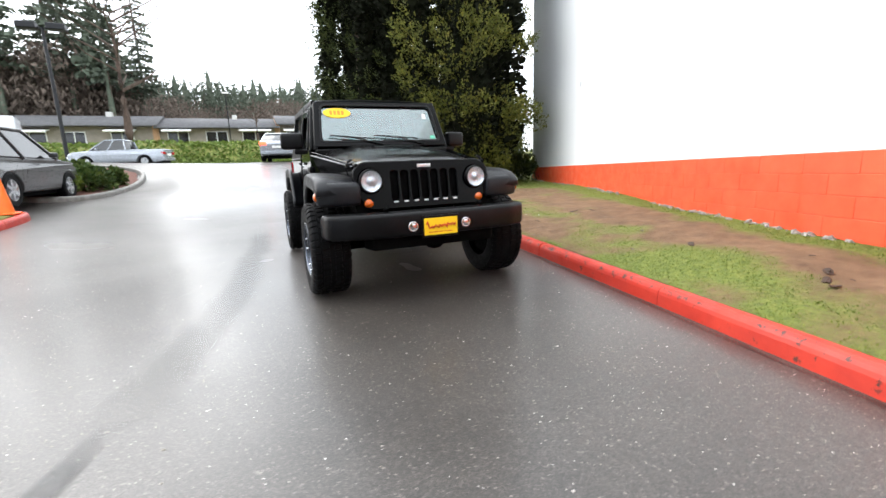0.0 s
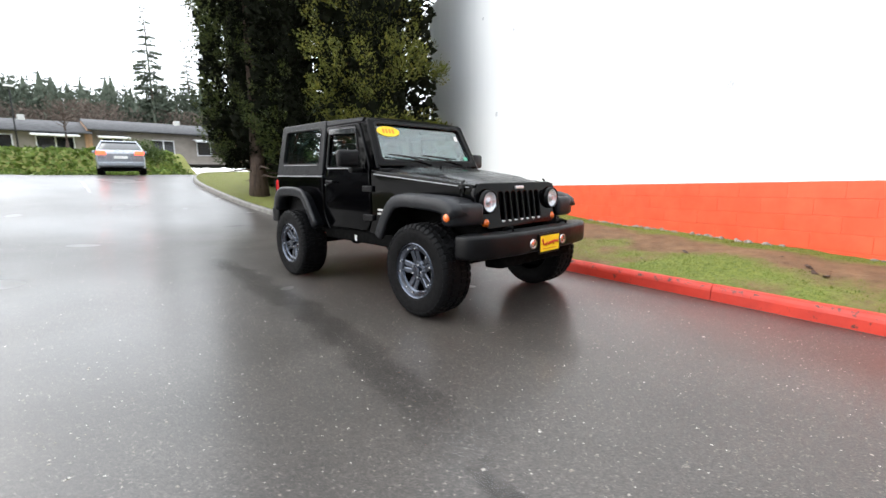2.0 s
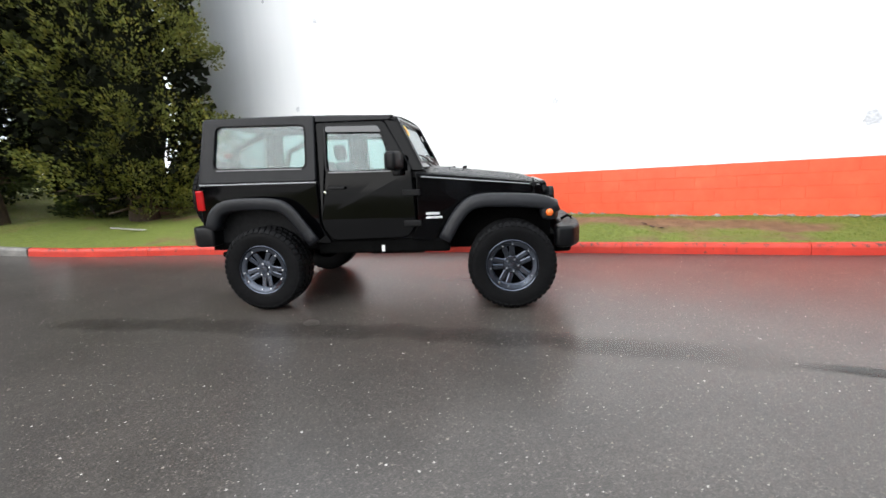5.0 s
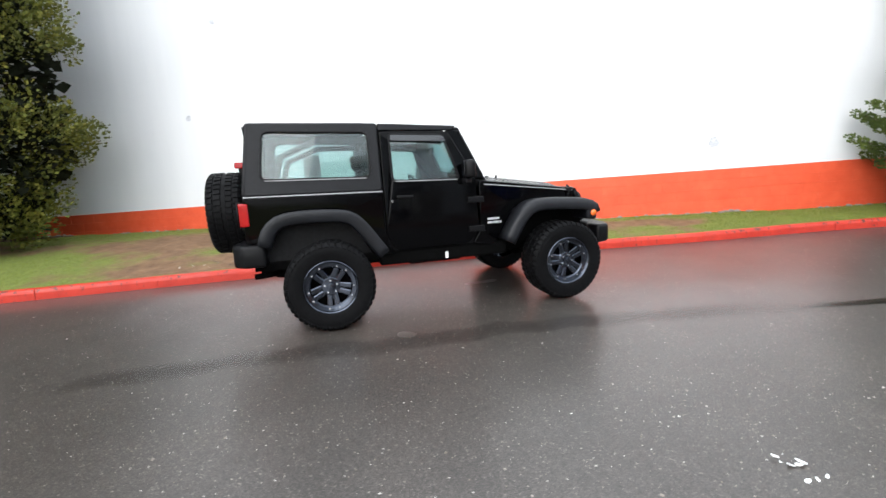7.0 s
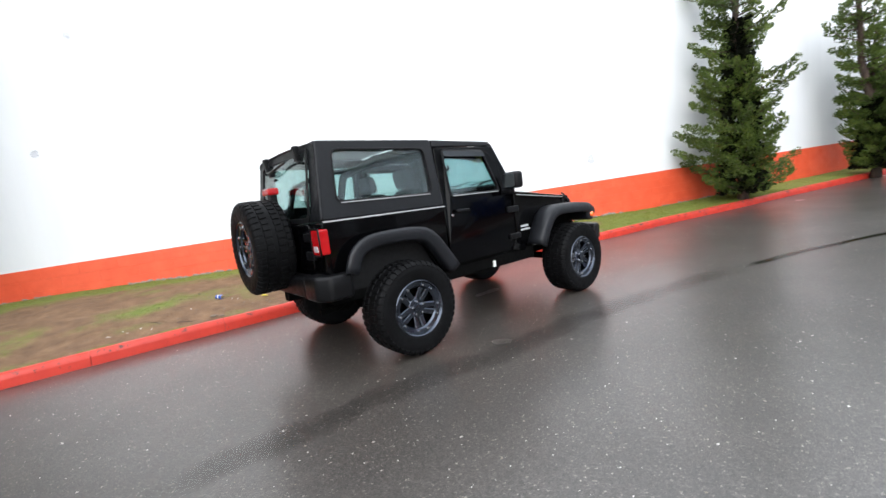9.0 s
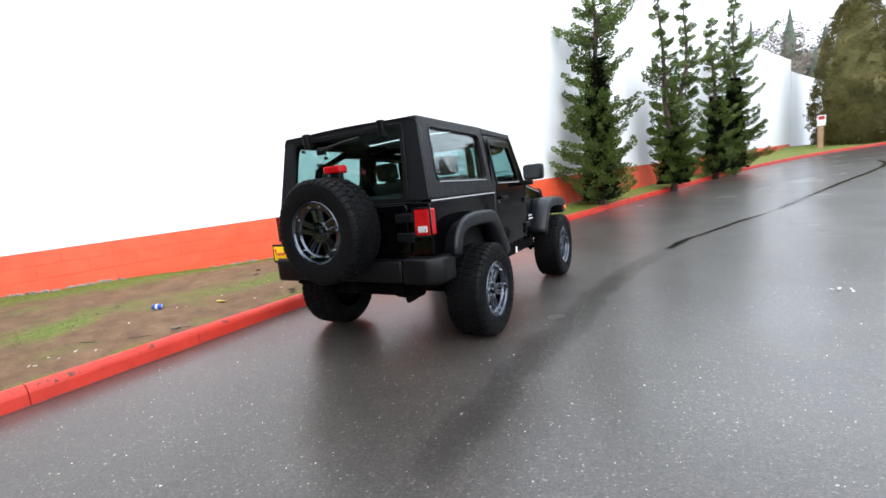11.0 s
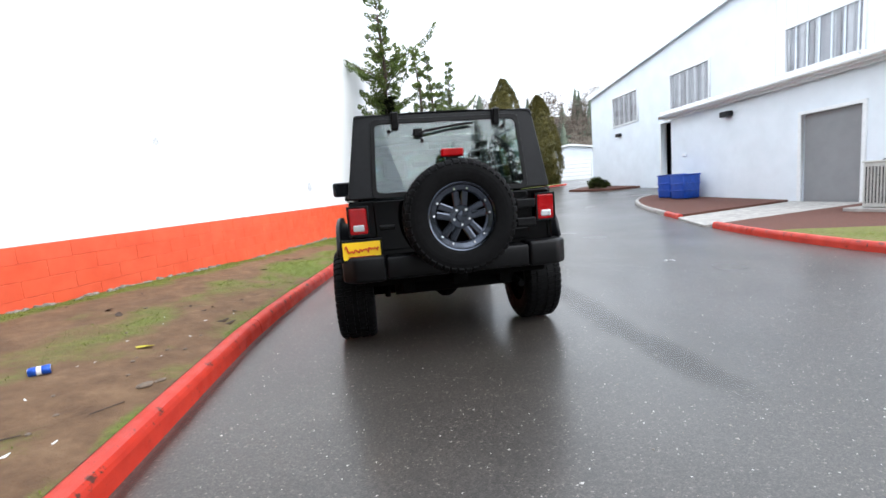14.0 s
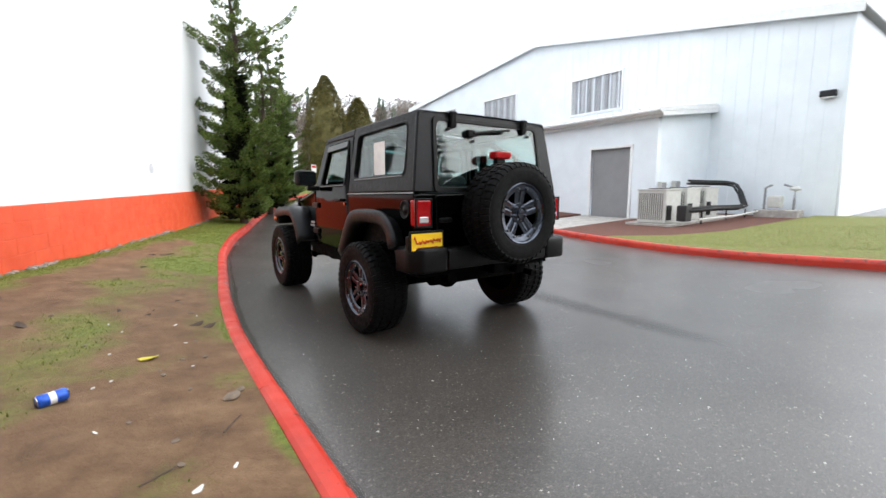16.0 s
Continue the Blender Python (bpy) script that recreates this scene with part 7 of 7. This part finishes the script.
can = thing("drink_can", on_bank(2.95, 2.02, 0.032), "crumpled blue drink can lying on the dirt", "drink can", turn=25)
bm = lathe([(-0.058, 0.0005), (-0.058, 0.024), (-0.061, 0.026), (-0.05, 0.033), (-0.02, 0.031), (0.0, 0.028), (0.02, 0.032), (0.05, 0.033), (0.058, 0.027), (0.061, 0.026), (0.058, 0.0005)], 20, "X")
part("can_body", bm, plain("blue_can_print", (0.015, 0.09, 0.5), 0.3, metal=0.3, vary=0.3, scale=40), can, "", True)
for s in (-1, 1):
    part("can_end", lathe([(s * 0.0585, 0.0005), (s * 0.0595, 0.02), (s * 0.0625, 0.0265), (s * 0.0585, 0.0268)], 20, "X"), M_chrome, can, "", True)
part("can_band", lathe([(-0.012, 0.0318), (0.0, 0.0295), (0.014, 0.032)], 20, "X"), M_paper, can, "pale label band", True)


def scrap(x, y, size, material, label, category, seed, turn=0, up=None):
    """A curled flat scrap: a leaf or a piece of paper."""
    rng = random.Random(seed)
    ring = [(size * (0.5 + 0.2 * rng.random()) * math.cos(k * math.pi / 6), 0.5 * size * (0.5 + 0.25 * rng.random()) * math.sin(k * math.pi / 6)) for k in range(12)]
    bm = panel(ring, (), 0.004, 0.001, lambda u, v, w: (u, v, w + 0.006 + 0.25 * u * u / max(size, 0.05) + 0.012 * math.sin(30 * u + 22 * v + seed)))
    ob = tagged(part("scrap", bm, material), label, category)
    ob.name = category.replace(" ", "_")
    ob.matrix_world = Matrix.Translation(on_bank(x, y) if up is None else (x, y, up)) @ pose(0, 0, 0, 0, 0, turn)


M_leafy = plain("yellow_leaf", (0.6, 0.5, 0.04), 0.5, vary=0.3)
M_leafb = plain("dead_leaf", (0.05, 0.028, 0.016), 0.7, vary=0.4)
M_rock = plain("pale_stone", (0.19, 0.145, 0.11), 0.8, vary=0.35, scale=15, bump=0.5)
scrap(2.55, 1.5, 0.1, M_leafy, "curled yellow leaf on the dirt", "leaf", 1, 30)
for i, (x, y, a) in enumerate(((2.45, 3.03, 20), (2.42, 3.16, -40), (2.51, 3.2, 70), (2.32, 1.2, 0), (2.75, 1.35, 50), (2.35, 0.75, 10))):
    scrap(x, y, 0.04 if i < 2 else 0.022, M_paper, "small torn white paper on the dirt", "paper scrap", 10 + i, a)
rng = random.Random(43)
for i in range(9):
    x, y = -3.72 + rng.uniform(-0.09, 0.11), -0.68 + rng.uniform(-0.1, 0.1)
    scrap(x, y, rng.uniform(0.018, 0.045), M_paper, "torn white paper trodden onto the wet asphalt", "paper scrap", 60 + i, rng.uniform(0, 360), ground_z(x, y))
rng = random.Random(41)
for i in range(14):
    y = rng.uniform(0.4, 3.9)
    scrap(back_of_kerb(y) + rng.uniform(0.08, 1.0), y, rng.uniform(0.014, 0.026), M_paper, "tiny white fleck of paper on the dirt", "paper scrap", 40 + i, rng.uniform(0, 360))
rng = random.Random(77)
for i in range(16):
    y = rng.uniform(-4.5, 4.2)
    x = back_of_kerb(y) + rng.uniform(0.1, 0.9) * (wall_x(y) - back_of_kerb(y))
    scrap(x, y, rng.uniform(0.025, 0.055), M_leafb, "dark wet dead leaf on the bank", "dead leaf", 100 + i, rng.uniform(0, 360))
for x, y in ((2.2, -3.57), (2.35, -3.5), (2.1, -3.66), (2.12, 0.78), (2.2, 0.72), (3.3, 0.4), (3.5, 0.2), (2.5, -2.3)):
    scrap(x, y, 0.1, M_leafb, "dark clump of rotten leaves", "leaf clump", int(x * 100 - y * 70), x * 90)


def stone(x, y, r, seed, label="pale stone lying on the dirt"):
    rng = random.Random(seed)
    bm = bmesh.new()
    bmesh.ops.create_icosphere(bm, subdivisions=2, radius=r)
    for v in bm.verts:
        v.co *= 1 + 0.25 * noise.noise(v.co / r * 1.1 + Vector((seed, 0, 0)))
        v.co.z *= 0.55
        v.co.x *= 1.4
    ob = tagged(part("stone", bm, M_rock), label, "stone")
    ob.matrix_world = Matrix.Translation(on_bank(x, y, r * 0.3)) @ pose(0, 0, 0, 0, 0, rng.uniform(0, 180))


stone(2.2, 2.26, 0.036, 3)
stone(2.14, 2.17, 0.022, 4)
rng = random.Random(6)
for i in range(24):
    y = rng.uniform(-2, 4)
    stone(back_of_kerb(y) + rng.uniform(0.1, 1.3), y, rng.uniform(0.006, 0.015), 20 + i, "small pale pebble on the dirt")
for i, pts in enumerate((((2.5, 2.85), (2.62, 2.93)), ((2.2, 2.5), (2.3, 2.65)))):
    line = [Vector(on_bank(x, y, 0.012)) for x, y in pts]
    tagged(part("stick", tube(line, 0.0035, 6), M_bark), "thin dark twig on the dirt", "twig")
st = tagged(part("fallen_board", boxes(((-0.32, -0.05, 0), (0.32, 0.05, 0.03)), bevel=0.006), M_concrete), "short pale board lying under the cypress", "board")
st.matrix_world = Matrix.Translation(on_bank(3.35, 6.5, 0.06)) @ pose(0, 0, 0, 0, 12, -35)

# grass blades on the green patches of the bank and lawns
rng = np.random.default_rng(5)


def blades(name, pts, size, label):
    p = np.array(pts)
    n = len(p)
    way = rng.normal(size=(n, 3)) * 0.55 + np.array([0, 0, 1.0])
    v, t = sprays(p, way, size * rng.uniform(0.5, 1.2, n), rng, 0.16, 3)
    tagged(new(name, mesh_np(name, v, t, M_blade)), label, "grass", kind="stuff")


pts = []
rnd = random.Random(9)
while len(pts) < 80000:
    y = rnd.uniform(-11, 8.8)
    k = rnd.random()
    x0, x1 = back_of_kerb(y), wall_x(y)
    x = x0 + (x1 - x0) * k
    if grown(x, y) + 0.2 * noise.noise((x * 7, y * 7, 1.0)) > 0.44 + 0.26 * rnd.random():
        pts.append((x, y, verge_z(x, y) - 0.004))
blades("grass_blades", pts, 0.019, "short uneven grass on the bank")
pts = []
for k in range(20000):
    y = rnd.uniform(8.8, 19)
    x = back_of_kerb(y) + 6 * rnd.random() ** 1.3
    pts.append((x, y, verge_z(x, y) - 0.004))
blades("lawn_blades", pts, 0.03, "mossy grass under the cypress trees")
pts = []
for k in range(24000):
    y, x = rnd.uniform(-2.0, 6.0), -6.35 - 5 * rnd.random() ** 1.3
    if y > 0.2 or (y > -0.3 and x > -7.6) or (y > -1.1 and x > -6.5):
        pts.append((x, y, ground_z(x, y) + 0.11))
blades("lawn_blades", pts, 0.018, "mossy grass behind the red kerb")
# pale chips scattered on the asphalt
crng = np.random.default_rng(31)
n = 9000
cx, cy = crng.uniform(-5.3, 1.6, n), crng.uniform(-6.8, 6.8, n)
keep = np.array([cx[k] < back_of_kerb(cy[k]) - 0.2 for k in range(n)])
cx, cy = cx[keep], cy[keep]
n = len(cx)
size = np.where(crng.uniform(size=n) < 0.05, crng.uniform(0.005, 0.009, n), crng.uniform(0.0022, 0.005, n))
base = np.stack([cx, cy, [ground_z(a, b) + 0.001 for a, b in zip(cx, cy)]], 1)
corners = []
for k in range(5):
    a = 2 * math.pi * k / 5 + crng.uniform(-0.4, 0.4, n)
    r = size * crng.uniform(0.7, 1.5, n)
    corners.append(base + np.stack([r * np.cos(a), r * np.sin(a), np.zeros(n)], 1))
corners.append(base + np.stack([np.zeros(n), np.zeros(n), size * 0.7], 1))
verts = np.stack(corners, 1).reshape(-1, 3)
tris = np.concatenate([np.arange(n)[:, None] * 6 + np.array([[k, (k + 1) % 5, 5]]) for k in range(5)], 0)
M_chip = Nodes("pale_chip", 0.5)
M_chip.set("Base Color", M_chip.ramp(M_chip.island, (0.0, (0.16, 0.13, 0.1)), (0.5, (0.3, 0.27, 0.24)), (1.0, (0.55, 0.52, 0.49))))
tagged(new("stone_chips", mesh_np("stone_chips", verts, tris, M_chip.m)), "scattered pale stone chips in wet asphalt", "gravel", kind="stuff")
# posts and signs by the far kerb
post = thing("marker_post", (-9.35, -29.6, ground_z(-9.35, -29.6)), "short brown post with a red and white plate", "post")
part("stake", boxes(((-0.12, -0.12, 0), (0.12, 0.12, 1.7)), bevel=0.02), M_tan, post)
part("plate", boxes(((-0.2, 0.12, 1.55), (0.2, 0.16, 2.15)), bevel=0.01), M_paper, post)
part("plate_bar", boxes(((-0.15, 0.16, 1.9), (0.15, 0.17, 2.1))), M_red, post)
hyd = thing("fire_hydrant", (-13.6, -31.2, ground_z(-13.6, -31.2) + 0.1), "red fire hydrant with a yellow cap", "fire hydrant")
part("barrel", lathe([(0, 0.2), (0.08, 0.2), (0.1, 0.13), (0.75, 0.13), (0.8, 0.17), (0.95, 0.12), (1.02, 0.0005)], 20, "Z"), M_red, hyd, "", True)
for s in (-1, 1):
    part("outlet", cyl((0, 0, 0.6), (s * 0.25, 0, 0.6), 0.07, n=12), M_yellow, hyd)


# ---- the orange block courses of the long wall ----
d = Vector((wall_x(W1) - wall_x(W0), W1 - W0, 0))
length = d.length
d.normalize()
slope_z = 0.026 * -d.y
BL, BH = 0.6, 0.2
block = bmesh.new()
add_box(block, (0.0015, -0.06, 0.0), (BL - 0.0015, 0.012, BH - 0.005), 0.004, 1)
block_me = bpy.data.meshes.new("block")
block.to_mesh(block_me)
block.free()
block_me.materials.append(M_orange)
basis = Matrix(((d.x, wn_.x, 0, 0), (d.y, wn_.y, 0, 0), (slope_z, 0, 1, 0), (0, 0, 0, 1)))
rest = bmesh.new()
mortar = bmesh.new()
add_box(mortar, (0, -0.04, -1.15), (length - 0.02, 0.0065, -0.004))
part("mortar", moved(mortar, Matrix.Translation((wall_x(W0), W0, 1.045 - 0.026 * W0)) @ basis), M_mortar, wall_long, "orange-painted mortar joints")
for r in range(5):
    s = -0.3 * (r % 2)
    while s < length - 0.05:
        y = W0 + d.y * s
        m = Matrix.Translation((wall_x(W0) + d.x * s, y, 1.045 - 0.026 * W0 + slope_z * s - (r + 1) * BH)) @ basis
        if -11.5 < y < 8.8 and s >= 0:
            ob = new("block", block_me)
            ob.parent = wall_long
            ob.matrix_world = m
        elif s + BL < length:
            add_box(rest, (max(0.0015, -s), -0.06, 0), (BL - 0.0015, 0.012, BH - 0.005), m=m)
        s += BL
tagged(part("far_blocks", rest, M_orange, wall_long), kind="stuff")
